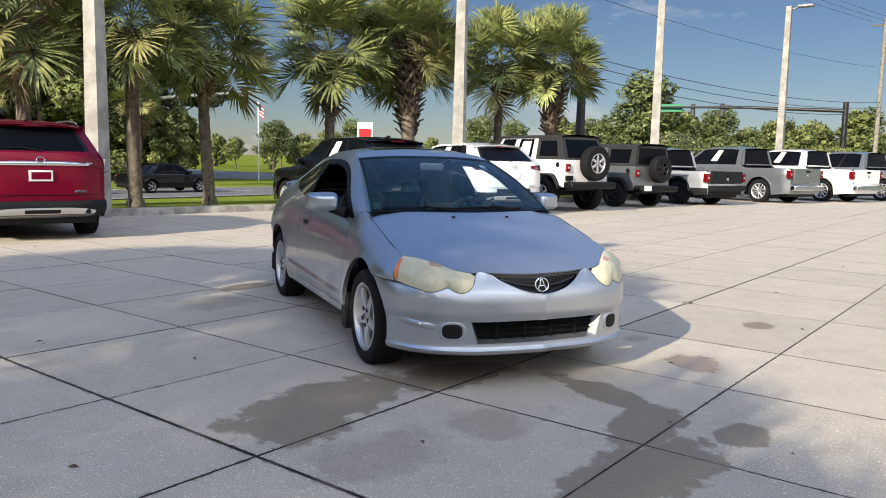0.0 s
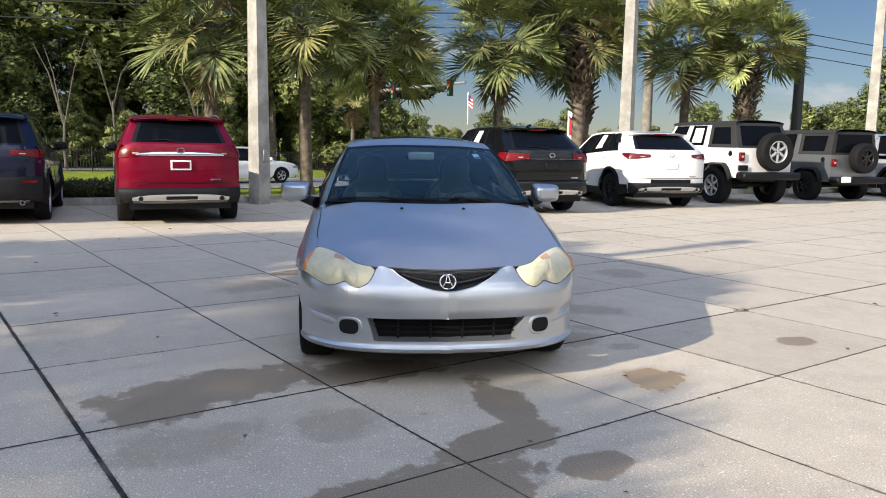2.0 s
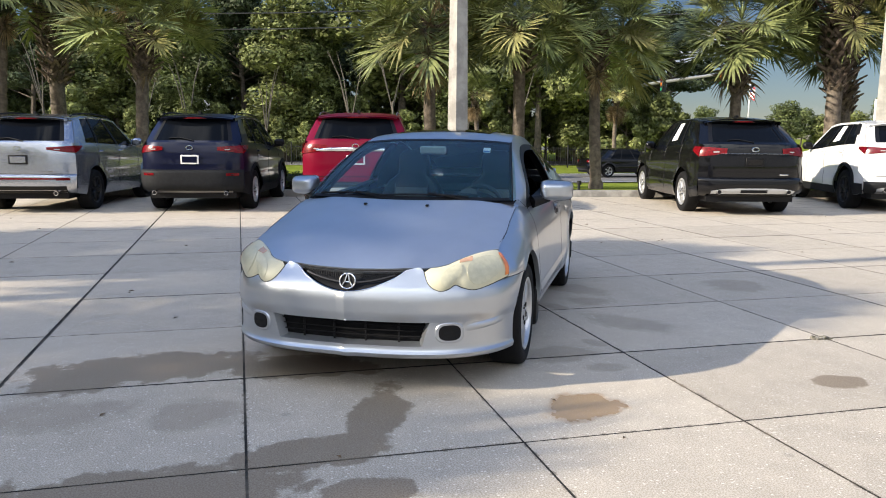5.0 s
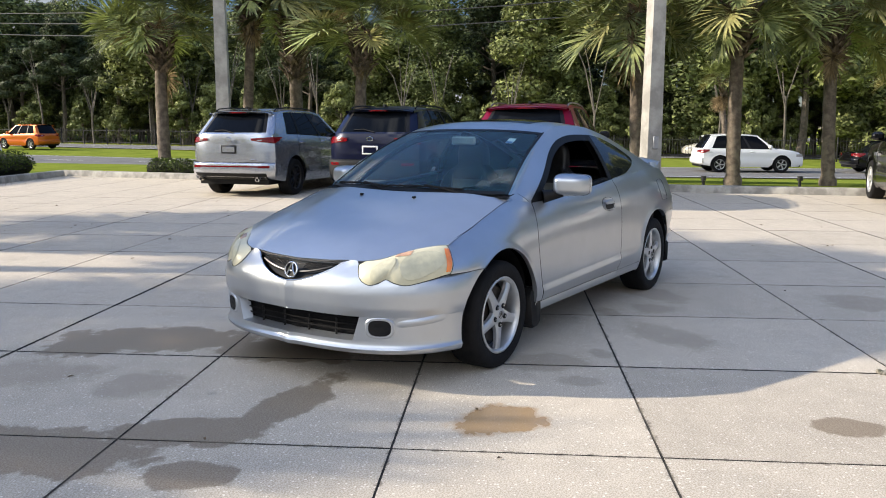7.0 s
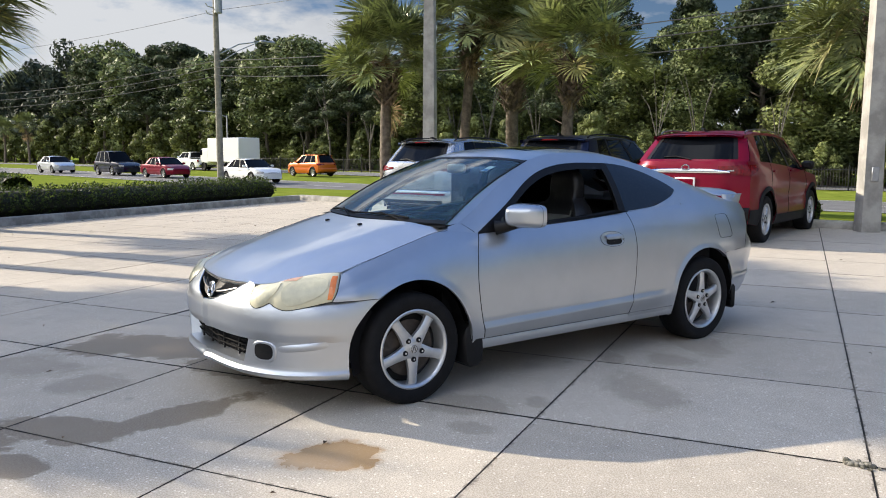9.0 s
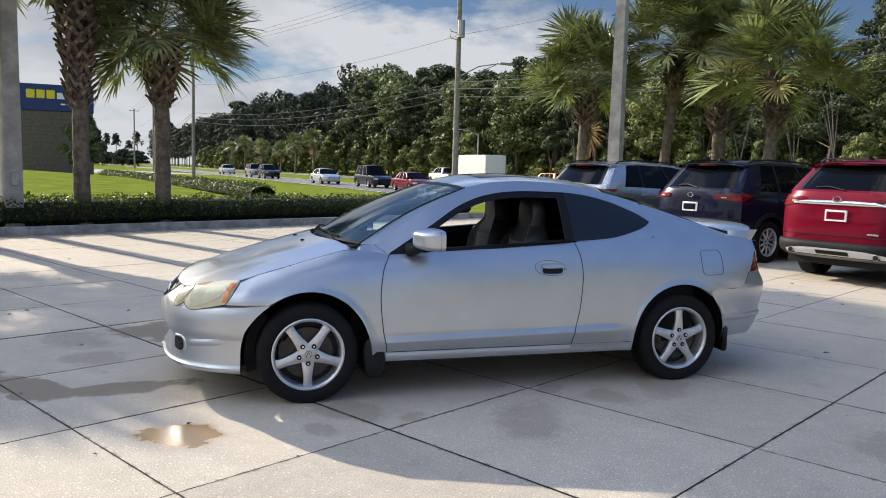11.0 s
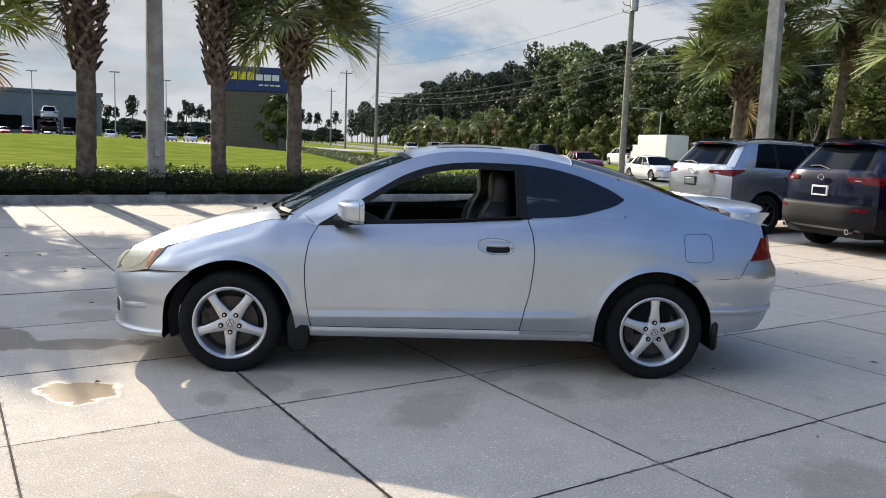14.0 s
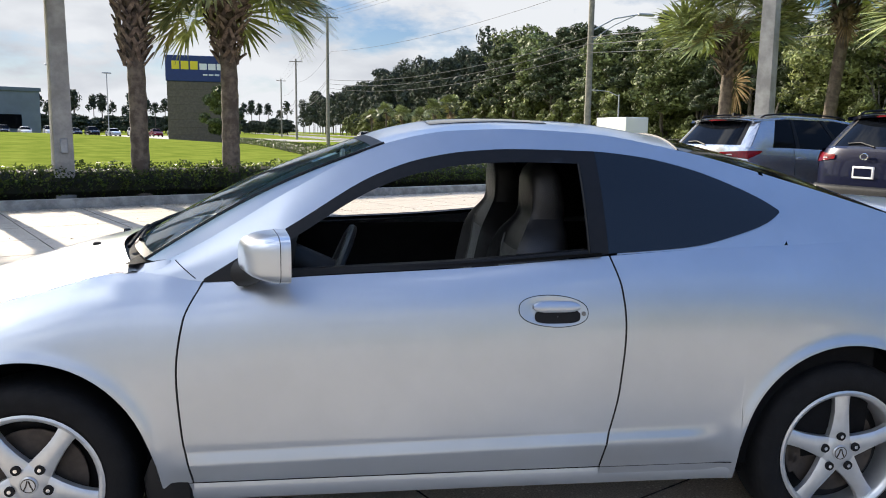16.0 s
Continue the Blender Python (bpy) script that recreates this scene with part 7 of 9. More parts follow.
leaf_pine = material("pine_needles", (0.10, 0.125, 0.06), 0.65, color2=(0.03, 0.042, 0.021), scale=0.8, island=0.5, thin=0.16, spec=0.2)
# darker, greyer pine copy: the far haze is painted into its colour
leaf_far = material("hazy_far_needles", (0.072, 0.088, 0.058), 0.7, color2=(0.033, 0.044, 0.032), scale=0.4, island=0.4, thin=0.08, spec=0.15)
# paler copy of the tree leaf, with sunlight and distance haze in its colour
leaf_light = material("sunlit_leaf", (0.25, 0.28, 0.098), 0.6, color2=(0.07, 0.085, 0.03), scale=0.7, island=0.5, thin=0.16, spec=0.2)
leaf_hedge = material("hedge_leaf", (0.085, 0.12, 0.025), 0.45, color2=(0.03, 0.045, 0.012), scale=4, island=0.45, thin=0.4, spec=0.2)
pale_bark = material("pale_bark", (0.14, 0.125, 0.105), 0.9, vary=0.4, scale=4, bump=0.4, bscale=20)
bark = material("tree_bark", (0.15, 0.125, 0.10), 0.95, vary=0.5, scale=5, bump=0.8, bscale=20)


def frond(b, rnd, base, az, lift, size, droop):
    """One fan leaf: a bowed stalk, a midrib that curls down, and fine leaflets that hang at their tips."""
    d = Vector((math.cos(az) * math.cos(lift), math.sin(az) * math.cos(lift), math.sin(lift)))
    side_ = d.cross(Vector((0, 0, 1))).normalized()
    down = Vector((0, 0, -1))
    stalk = size * 0.80
    spine = [base + d * stalk * t + down * (0.20 * droop * stalk * t * t) for t in (0, 0.5, 1.0)]
    w = 0.013 * size
    for p, q in zip(spine[:-1], spine[1:]):
        b.raw([p - side_ * w, p + side_ * w, q + side_ * w * 0.8, q - side_ * w * 0.8], [(0, 1, 2, 3)])
    hub, run = spine[-1], (spine[-1] - spine[-2]).normalized()
    n = 19
    for k in range(n):
        u = k / (n - 1)
        tan = (run + down * (0.06 + (0.26 + 0.40 * droop) * u)).normalized()
        up = side_.cross(tan).normalized()
        root = hub + (run * u + down * (0.16 + 0.24 * droop) * u * u) * size * 0.34
        for e_ in (1, -1):
            a = lerp(2.30, 0.10, u ** 0.75) + rnd.uniform(-0.09, 0.09)
            ln = size * (0.58 + 0.22 * math.sin(math.pi * min(1, u + 0.15))) * rnd.uniform(0.85, 1.08)
            e = (tan * math.cos(a) + side_ * (e_ * math.sin(a)) + up * (0.42 * math.sin(a) + rnd.uniform(-0.10, 0.10))).normalized()
            wn_ = e.cross(up).normalized() * size
            g = (0.03 + 0.17 * droop) * rnd.uniform(0.3, 1.7)
            at = [root + e * (ln * t) + down * (ln * g * t ** 2.6) for t in (0.0, 0.34, 0.66, 0.86, 1.0)]
            b.raw([at[0], at[1] - wn_ * 0.025, at[1] + wn_ * 0.025, at[2] - wn_ * 0.0185, at[2] + wn_ * 0.0185, at[3] - wn_ * 0.009, at[3] + wn_ * 0.009, at[4]],
                  [(0, 1, 2), (1, 3, 4, 2), (3, 5, 6, 4), (5, 7, 6)])


FRONDS = {}


def frond_mesh(lv, var):
    """Shared fan-leaf meshes, from hanging to upright; var 0 and 1 green, 2 yellowing, 3 and 4 dead."""
    if (lv, var) not in FRONDS:
        b = Build()
        lift = -0.95 + 0.19 * (lv + 0.5)
        frond(b, random.Random(lv * 7 + var), Vector((0, 0, 0)), 0.0, lift, 1.0, lerp(0.95, 0.0, min(1.0, lv / 10)) + (0.35 if var > 2 else 0.0))
        me = b.mesh("frond", 0, False)
        me.materials.append((leaf_palm, leaf_palm, leaf_yellow, leaf_dead, leaf_dead)[var])
        FRONDS[(lv, var)] = me
    return FRONDS[(lv, var)]


def stalk_mesh(var):
    """A bowed stalk that ends in a shaggy spray of dry seed branches."""
    if ("stalk", var) not in FRONDS:
        b, rnd = Build(), random.Random(90 + var)
        way = [Vector((0.95 * t, 0, 0.75 * t - 0.75 * t * t)) for t in steps(0, 1, 7)]
        b.tube(way, 0.012, 4, caps=False, r1=0.006)
        for k in range(70):
            o = way[3].lerp(way[6], rnd.random())
            e = Vector((rnd.uniform(-0.1, 0.4), rnd.uniform(-0.3, 0.3), rnd.uniform(-0.32, 0.06)))
            w_ = Vector((rnd.uniform(-1, 1), rnd.uniform(-1, 1), 0)).normalized() * 0.007
            b.raw([o - w_, o + w_, o + e * 0.6 + w_, o + e * 0.6 - w_, o + e + Vector((0, 0, -0.05))], [(0, 1, 2, 3), (3, 2, 4)])
        me = b.mesh("seed_stalk", 0, False)
        me.materials.append(leaf_dead)
        FRONDS[("stalk", var)] = me
    return FRONDS[("stalk", var)]


def palm(name, h, seed, m, fronds=62, boots=1.1, size=1.2, dead=6, thick=0.15, label="", boot_fat=1.0, boot_out=(0.05, 0.14), stalks=3, yellow=0.2, low=-0.22):
    rnd = random.Random(seed)
    p = thing(name, label or "cabbage palm with a shaggy crown and boot-clad upper trunk", "palm tree", "palms round the lot", m)
    lean = Vector((rnd.uniform(-0.05, 0.05), rnd.uniform(-0.05, 0.05), 0))
    t = Build()
    zs = steps(-0.05, h, 30)
    t.tube([lean * z + Vector((0.02 * math.sin(z * 1.3 + seed), 0.02 * math.cos(z * 1.1 + seed), z)) for z in zs], [thick * (1.25 if z < 0.15 else 1.0) * (1 + 0.045 * math.sin(z * 17 + seed)) * lerp(1.05, 0.88, z / h) for z in zs], 16)
    part("trunk", t, palm_bark, p)
    bt = Build()
    n = int(boots * 54)
    for k in range(n):
        # each old leaf base forks round the trunk and meets in a ragged stub
        z = h - boots + (boots + 0.22) * (k / n) + rnd.uniform(-0.03, 0.03)
        a = k * 2.39996 + rnd.uniform(-0.15, 0.15)
        rad = thick * lerp(1.05, 1.5 * boot_fat, min(1.0, 1.3 * k / n))
        c = lean * z + Vector((0, 0, z))
        o, s_ = Vector((math.cos(a), math.sin(a), 0)), Vector((-math.sin(a), math.cos(a), 0))
        tip = c + o * (rad + rnd.uniform(*boot_out)) + Vector((0, 0, rnd.uniform(0.14, 0.30))) + s_ * rnd.uniform(-0.07, 0.07)
        for e_ in (1, -1):
            b0 = c + (o + s_ * (0.62 * e_)).normalized() * rad * 0.93
            wv, th = (tip - b0).cross(o).normalized() * 0.040, o * 0.026
            q0, q1 = wv, wv * 0.75
            bt.raw([b0 - q0, b0 + q0, b0 + q0 + th, b0 - q0 + th, tip - q1, tip + q1, tip + q1 + th, tip - q1 + th], [(3, 2, 6, 7), (0, 3, 7, 4), (2, 1, 5, 6), (4, 7, 6, 5)])
    tagged(part("boot_cladding", bt, palm_boot, p, "criss-cross brown leaf boots", smooth=0, fix=False), kind="stuff")
    top = lean * h + Vector((0, 0, h))
    for k in range(fronds):
        q = k / fronds
        lift = lerp(1.45, low, q ** 0.82) + rnd.uniform(-0.14, 0.14)
        lv = max(0, min(13, int((lift + 0.95) / 0.19)))
        ob = part("frond", frond_mesh(lv, 2 if (q > 0.72 or yellow > 0.5) and rnd.random() < yellow else k % 2), leaf_palm, p)
        sc_ = size * rnd.uniform(0.80, 1.12)
        ob.matrix_basis = Matrix.LocRotScale(top + Vector((0, 0, 0.24 + 0.32 * (1 - q))), Euler((rnd.uniform(-0.55, 0.55), rnd.uniform(-0.12, 0.12), k * 2.39996 + rnd.uniform(-0.3, 0.3))), (sc_, sc_, sc_))
    for k in range(dead):
        ob = part("dead_frond", frond_mesh(k % 2, 3 + k % 2), leaf_dead, p, "hanging brown dead frond")
        sc_ = size * rnd.uniform(0.45, 0.78)
        ob.matrix_basis = Matrix.LocRotScale(top + Vector((0, 0, -0.12)), Euler((rnd.uniform(-0.3, 0.3), rnd.uniform(0.15, 0.5), k * 2.4 + seed)), (sc_, sc_, sc_))
    for k in range(stalks):
        ob = part("seed_stalk", stalk_mesh(k % 2), leaf_dead, p, "dry orange-brown seed stalk")
        ob.matrix_basis = Matrix.LocRotScale(top + Vector((0, 0, 0.25)), Euler((0, rnd.uniform(-0.35, 0.25), k * 2.1 + seed * 1.7)), (size,) * 3)
    return p


def leaves(centers, radii, count, size, seed, flat=0.5):
    """Vertices and faces for small bent leaf sprays scattered through the shells of some clumps."""
    rg = np.random.default_rng(seed)
    centers, radii = np.asarray(centers, float), np.asarray(radii, float)
    w = radii[:, 0] * radii[:, 1]
    idx = rg.choice(len(centers), count, p=w / w.sum())
    d = rg.normal(size=(count, 3))
    d /= np.linalg.norm(d, axis=1)[:, None]
    rr = rg.uniform(0.35, 1.0, count) ** 0.5
    pos = centers[idx] + d * radii[idx] * rr[:, None]
    nrm = d + rg.normal(size=(count, 3)) * flat
    nrm /= np.linalg.norm(nrm, axis=1)[:, None]
    t = np.cross(nrm, rg.normal(size=(count, 3)))
    t /= np.linalg.norm(t, axis=1)[:, None]
    bt = np.cross(nrm, t)
    s = size * rg.uniform(0.6, 1.4, count)[:, None]
    v = np.stack([pos - bt * s * 0.55 - t * s * 0.4, pos + bt * s * 0.55 - t * s * 0.5, pos + t * s * 1.1 + nrm * s * 0.25], 1).reshape(-1, 3)
    return v, np.arange(count * 3).reshape(-1, 3)


def leaf_mesh(name, v, f):
    me = bpy.data.meshes.new(name)
    me.vertices.add(len(v))
    me.vertices.foreach_set("co", v.astype(np.float32).ravel())
    me.loops.add(f.size)
    me.loops.foreach_set("vertex_index", f.astype(np.int32).ravel())
    me.polygons.add(len(f))
    me.polygons.foreach_set("loop_start", np.arange(0, f.size, f.shape[1], dtype=np.int32))
    me.update(calc_edges=True)
    me.validate()
    return me


def tree(name, kind, h, seed, count, label, m=None, leaf=None, size=0.3):
    rnd = random.Random(seed)
    p = thing(name, label, "tree", "woods beyond the road" if kind != "small" else "trees at the junction", m)
    t = Build()
    lean = Vector((rnd.uniform(-0.04, 0.04), rnd.uniform(-0.04, 0.04), 0))
    r0 = h * 0.014 + 0.06
    trunk_h = h * (0.93 if kind == "pine" else 0.7)
    t.tube([lean * z + Vector((0.10 * math.sin(z * 0.6 + seed), 0, z - 0.1)) for z in steps(0, trunk_h, 12)], r0, 6, r1=r0 * 0.3)
    cs, rs = [], []
    n = {"pine": 24, "oak": 17, "small": 20, "vine": 20}[kind]
    for k in range(n):
        q = (k + 0.5) / n
        a = k * 2.4 + rnd.uniform(-0.5, 0.5)
        if kind == "pine":
            z = h * lerp(0.48, 0.97, q)
            rad = h * 0.15 * (1.15 - q) * rnd.uniform(0.4, 1.5) + 0.4
            sz = (h * 0.07 * rnd.uniform(0.7, 1.4), h * 0.07 * rnd.uniform(0.7, 1.4), h * 0.05 * rnd.uniform(0.7, 1.3))
        elif kind == "vine":
            z = h * lerp(0.08, 0.95, q)
            rad = h * 0.17 * rnd.uniform(0.2, 1.0) * (1.1 - 0.5 * q)
            sz = (h * 0.10 * rnd.uniform(0.7, 1.3),) * 2 + (h * 0.085,)
        elif kind == "small":
            z = h * lerp(0.22, 0.92, q)
            rad = h * 0.30 * rnd.uniform(0.3, 1.0) * math.sin(math.pi * lerp(0.35, 0.95, q))
            sz = (h * 0.10 * rnd.uniform(0.7, 1.4),) * 2 + (h * 0.08 * rnd.uniform(0.7, 1.3),)
        else:
            z = h * lerp(0.34, 0.92, q)
            rad = h * 0.26 * rnd.uniform(0.3, 1.0) * math.sin(math.pi * lerp(0.35, 0.95, q))
            sz = (h * 0.14 * rnd.uniform(0.7, 1.25),) * 2 + (h * 0.10 * rnd.uniform(0.7, 1.2),)
        c = Vector((math.cos(a) * rad, math.sin(a) * rad, z)) + lean * z
        cs.append(tuple(c))
        rs.append(sz)
        st_ = lean * (z * 0.82) + Vector((0, 0, min(z * 0.82, trunk_h)))
        t.tube([st_, st_.lerp(c, 0.5) + Vector((0, 0, 0.1)), c], r0 * 0.32, 4, r1=r0 * 0.08)
    part("trunk", t, bark, p)
    v, f = leaves(cs, rs, count, size, seed)
    me = leaf_mesh("crown", v, f)
    me.materials.append(leaf or (leaf_pine if kind == "pine" else leaf_tree))
    ob = new("crown", me)
    ob.parent = p
    return p


def hedge(name, pts, w, h, seed, label, dens=2400, size=0.034):
    """A clipped hedge along a line: leafy box over a smooth dark green core."""
    p = thing(name, label, "hedge", "", None)
    core = Build()
    cs, rs = [], []
    rnd = random.Random(seed)
    total = 0
    for (x0, y0), (x1, y1) in zip(pts[:-1], pts[1:]):
        ln = math.hypot(x1 - x0, y1 - y0)
        total += ln
        k_ = max(2, int(ln / 0.28))
        for k in range(k_):
            t_ = (k + 0.5) / k_
            hh = h * rnd.uniform(0.93, 1.05)
            cs.append((lerp(x0, x1, t_), lerp(y0, y1, t_), hh * 0.55))
            rs.append((0.26, w * 0.55, hh * 0.47) if abs(x1 - x0) > abs(y1 - y0) else (w * 0.55, 0.26, hh * 0.47))
        d = Vector((x1 - x0, y1 - y0, 0)).normalized()
        s_ = Vector((-d.y, d.x, 0))
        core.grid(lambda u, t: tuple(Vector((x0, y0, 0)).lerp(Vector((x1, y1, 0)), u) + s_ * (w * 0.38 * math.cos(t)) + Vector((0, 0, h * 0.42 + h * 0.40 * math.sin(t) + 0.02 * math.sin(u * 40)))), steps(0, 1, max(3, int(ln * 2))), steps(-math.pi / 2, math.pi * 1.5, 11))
    part("core", core, material(name + "_core", (0.018, 0.022, 0.009), 0.9, vary=0.4, scale=8), p, "smooth dark green core")
    v, f = leaves(cs, rs, int(total * dens), size, seed, 0.7)
    me = leaf_mesh("foliage", v, f)
    me.materials.append(leaf_hedge)
    ob = new("foliage", me)
    ob.parent = p
    return p


def slim_tree(h, seed, m):
    """A pale, nearly bare forked trunk at the edge of the woods."""
    rnd = random.Random(seed)
    p = thing("bare_tree", "slim pale forked trunk at the wood's edge", "tree", "bare trunks at the wood's edge", m)
    t = Build()
    fork = h * rnd.uniform(0.3, 0.5)
    t.tube([(0, 0, -0.1), (0.06, 0.05, fork * 0.5), (0, 0.1, fork)], 0.10, 7, r1=0.075)
    for k in range(4):
        a = rnd.uniform(0, 6.28)
        e = Vector((math.cos(a) * h * 0.16, math.sin(a) * h * 0.16, h * rnd.uniform(0.75, 1.0)))
        o = Vector((0, 0.1, fork * rnd.uniform(0.75, 1.0)))
        t.tube([o, o.lerp(e, 0.5) + Vector((0, 0, 0.08 * h)), e], 0.05, 6, r1=0.012)
    part("trunk", t, pale_bark, p)
    return p

# ---------------------------------------------------------------- planting of the site
PALMS = [  # x, y, trunk height, seed, boots, thickness
    (-19.7, -4.8, 3.8, 1, 0.7, 0.17), (-20.9, -2.8, 4.9, 2, 1.0, 0.15), (-22.0, -1.5, 4.5, 3, 1.8, 0.2), (-19.6, 0.8, 3.65, 4, 0.7, 0.16),
    (-18.2, 8.1, 3.9, 5, 0.9, 0.16), (-17.45, 10.25, 3.9, 6, 0.8, 0.16), (-17.7, 12.55, 3.8, 7, 1.0, 0.15), (-16.75, 16.1, 4.0, 8, 1.5, 0.15),
    (-15.45, 18.1, 4.4, 9, 1.9, 0.2), (-16.3, 19.2, 4.0, 19, 2.0, 0.2), (-15.5, 23.0, 4.3, 10, 0.8, 0.15), (-14.15, 24.4, 4.2, 11, 2.0, 0.2),
    (-8.0, -7.9, 3.95, 12, 1.35, 0.17), (-6.25, -7.9, 5.05, 13, 2.6, 0.16), (-3.55, -7.9, 4.8, 14, 2.25, 0.19), (-1.75, -8.0, 3.5, 15, 0.8, 0.18), (0.6, -7.9, 2.8, 16, 0.9, 0.18), (3.4, -7.9, 3.0, 17, 0.9, 0.18)]
for i_, (x, y, h, sd, bo, th) in enumerate(PALMS):
    palm("palm", h, sd, pose(x, y, lawn_z(x, y) + 0.03, 0, 0, sd * 47), fronds=(50 if -4 < x < -1 else 96 if x < -7 else 66) if y < -7 else 62, boots=max(1.0, bo), thick=th, dead=sd % 3 if y > -7 else 1, size=(1.16 if y > -7 else 1.30 if x < -7 else 1.10) + 0.06 * (sd % 3), boot_fat=1.55 if y < -7 else 1.2, boot_out=(0.06, 0.17) if y < -7 else (0.10, 0.27), stalks=0 if y < -7 else 2 + sd % 2, low=-0.22 if y < -7 and x > -7 else -0.28 if y < -7 else -0.15 if y < 2 else -0.42)
for x, y, h, sd, sz in ((-39.4, 15.95, 4.05, 31, 0.80), (-43.2, 25.9, 4.45, 33, 1.0)):
    palm("palm", h, sd, pose(x, y, lawn_z(x, y), 0, 0, sd), fronds=56, boots=0.5, thick=0.13, size=sz, dead=12, yellow=0.5, label="small round-crowned cabbage palm with yellowing fronds and a dead skirt")

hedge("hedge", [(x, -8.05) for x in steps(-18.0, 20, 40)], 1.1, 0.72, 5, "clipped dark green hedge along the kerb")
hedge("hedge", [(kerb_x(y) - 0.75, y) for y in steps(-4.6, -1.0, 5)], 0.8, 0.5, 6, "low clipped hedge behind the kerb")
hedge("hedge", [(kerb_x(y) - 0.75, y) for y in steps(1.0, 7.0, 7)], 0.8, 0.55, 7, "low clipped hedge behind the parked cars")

# woods: a few trees built once, then repeated; fine-leaved ones along the near edge
protos = [tree("tree", k, h, 40 + i_, c, lab, pose(-78, -4 - i_ * 7, 0), lf, sz) for i_, (k, h, c, lab, lf, sz) in enumerate([
    ("pine", 17.0, 11000, "tall pine with a ragged dark crown at the wood's edge", None, 0.20), ("pine", 19.0, 11000, "tall bare-trunked pine in the woods", None, 0.20),
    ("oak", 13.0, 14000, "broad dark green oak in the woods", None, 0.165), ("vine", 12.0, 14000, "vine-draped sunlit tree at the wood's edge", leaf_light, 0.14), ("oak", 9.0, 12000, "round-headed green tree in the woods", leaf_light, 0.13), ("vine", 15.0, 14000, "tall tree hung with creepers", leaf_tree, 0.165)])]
PROTO_H = (17.0, 19.0, 13.0, 12.0, 9.0, 15.0)
# the low far kinds take the paler leaf, which paints distance haze
thin_protos = [tree("tree", k, h, 60 + i_, c, lab, pose(-105, -60 - i_ * 9, 0), lf, sz) for i_, (k, h, c, lab, lf, sz) in enumerate([
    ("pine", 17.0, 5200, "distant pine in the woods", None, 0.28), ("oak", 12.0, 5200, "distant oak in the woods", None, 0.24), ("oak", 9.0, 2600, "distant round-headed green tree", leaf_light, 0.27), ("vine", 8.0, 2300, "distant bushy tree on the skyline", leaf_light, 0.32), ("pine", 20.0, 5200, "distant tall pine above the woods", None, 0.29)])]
THIN_H = (17.0, 12.0, 9.0, 8.0, 20.0)
rw_ = random.Random(8)
wood_x = lambda y: wood_c(y) - 31
wood_h = curve((34, 15.0), (5, 14.0), (-25, 13.0), (-42, 12.0), (-50, 16.0), (-80, 19.0), (-120, 21.5), (-230, 23.0), (-430, 23.0))
spots = []
for row in range(5):
    y = 34.0
    while y > -430:
        spots.append((wood_x(y) - row * 6.5 + rw_.uniform(-2, 2), y + rw_.uniform(-1.5, 1.5), row))
        y -= rw_.uniform(4.0, 6.5) * (1 + row * 0.12) * (1.0 if y > -120 else 1.7 if y > -230 else 3.2)
far_trees = []
for x, y, row in spots:
    if y < -112:
        hh_ = wood_h(y) * rw_.uniform(0.70, 1.08) * (0.8 if row == 0 else 1.0)
        far_trees.append((x, y, hh_, hh_ * rw_.uniform(0.15, 0.21), 0.30))
        continue
    near = y > -48 and row < 2
    i_ = rw_.choice((3, 4, 5, 2, 0) if row == 0 else (0, 1, 2, 5)) if near else rw_.choice((0, 1, 4, 4) if row < 2 else (0, 4, 4))
    p, ph = (protos[i_], PROTO_H[i_]) if near else (thin_protos[i_], THIN_H[i_])
    s_ = wood_h(y) * rw_.uniform(0.72, 1.08) * (0.82 if row == 0 and not near else 1.0) / ph
    c = copy_thing(p, pose(x, y, lawn_z(x, y), 0, 0, rw_.uniform(0, 360)))
    w_ = s_ * rw_.uniform(1.15, 1.5)
    c.scale = (w_, w_, s_)
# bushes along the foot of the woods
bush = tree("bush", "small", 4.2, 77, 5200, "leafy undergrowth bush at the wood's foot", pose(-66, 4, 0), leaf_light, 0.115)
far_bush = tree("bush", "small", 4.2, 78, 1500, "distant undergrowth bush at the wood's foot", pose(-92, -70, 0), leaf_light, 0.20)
y = 34.0
while y > -260:
    for dx in (2.5, -1.0, -4.5, -11):
        c = copy_thing(bush if y > -35 and dx > -5 else far_bush, pose(wood_x(y) + dx + rw_.uniform(-1.5, 1.5), y + rw_.uniform(-1, 1), lawn_z(-60, y) - 0.3, 0, 0, rw_.uniform(0, 360)))
        s_ = rw_.uniform(0.7, 1.5) * (1.5 if dx < -5 else 1.0) * (1.0 if y > -60 else 1.5)
        c.scale = (s_, s_, s_)
    y -= 3.2 if y > -60 else 7.0
# black picket fence before the undergrowth
fence = thing("fence", "black metal picket fence along the foot of the woods", "fence")
fence_mat = material("fence_black", (0.012, 0.012, 0.013), 0.6, vary=0.3, scale=6)
pn_ = Build()
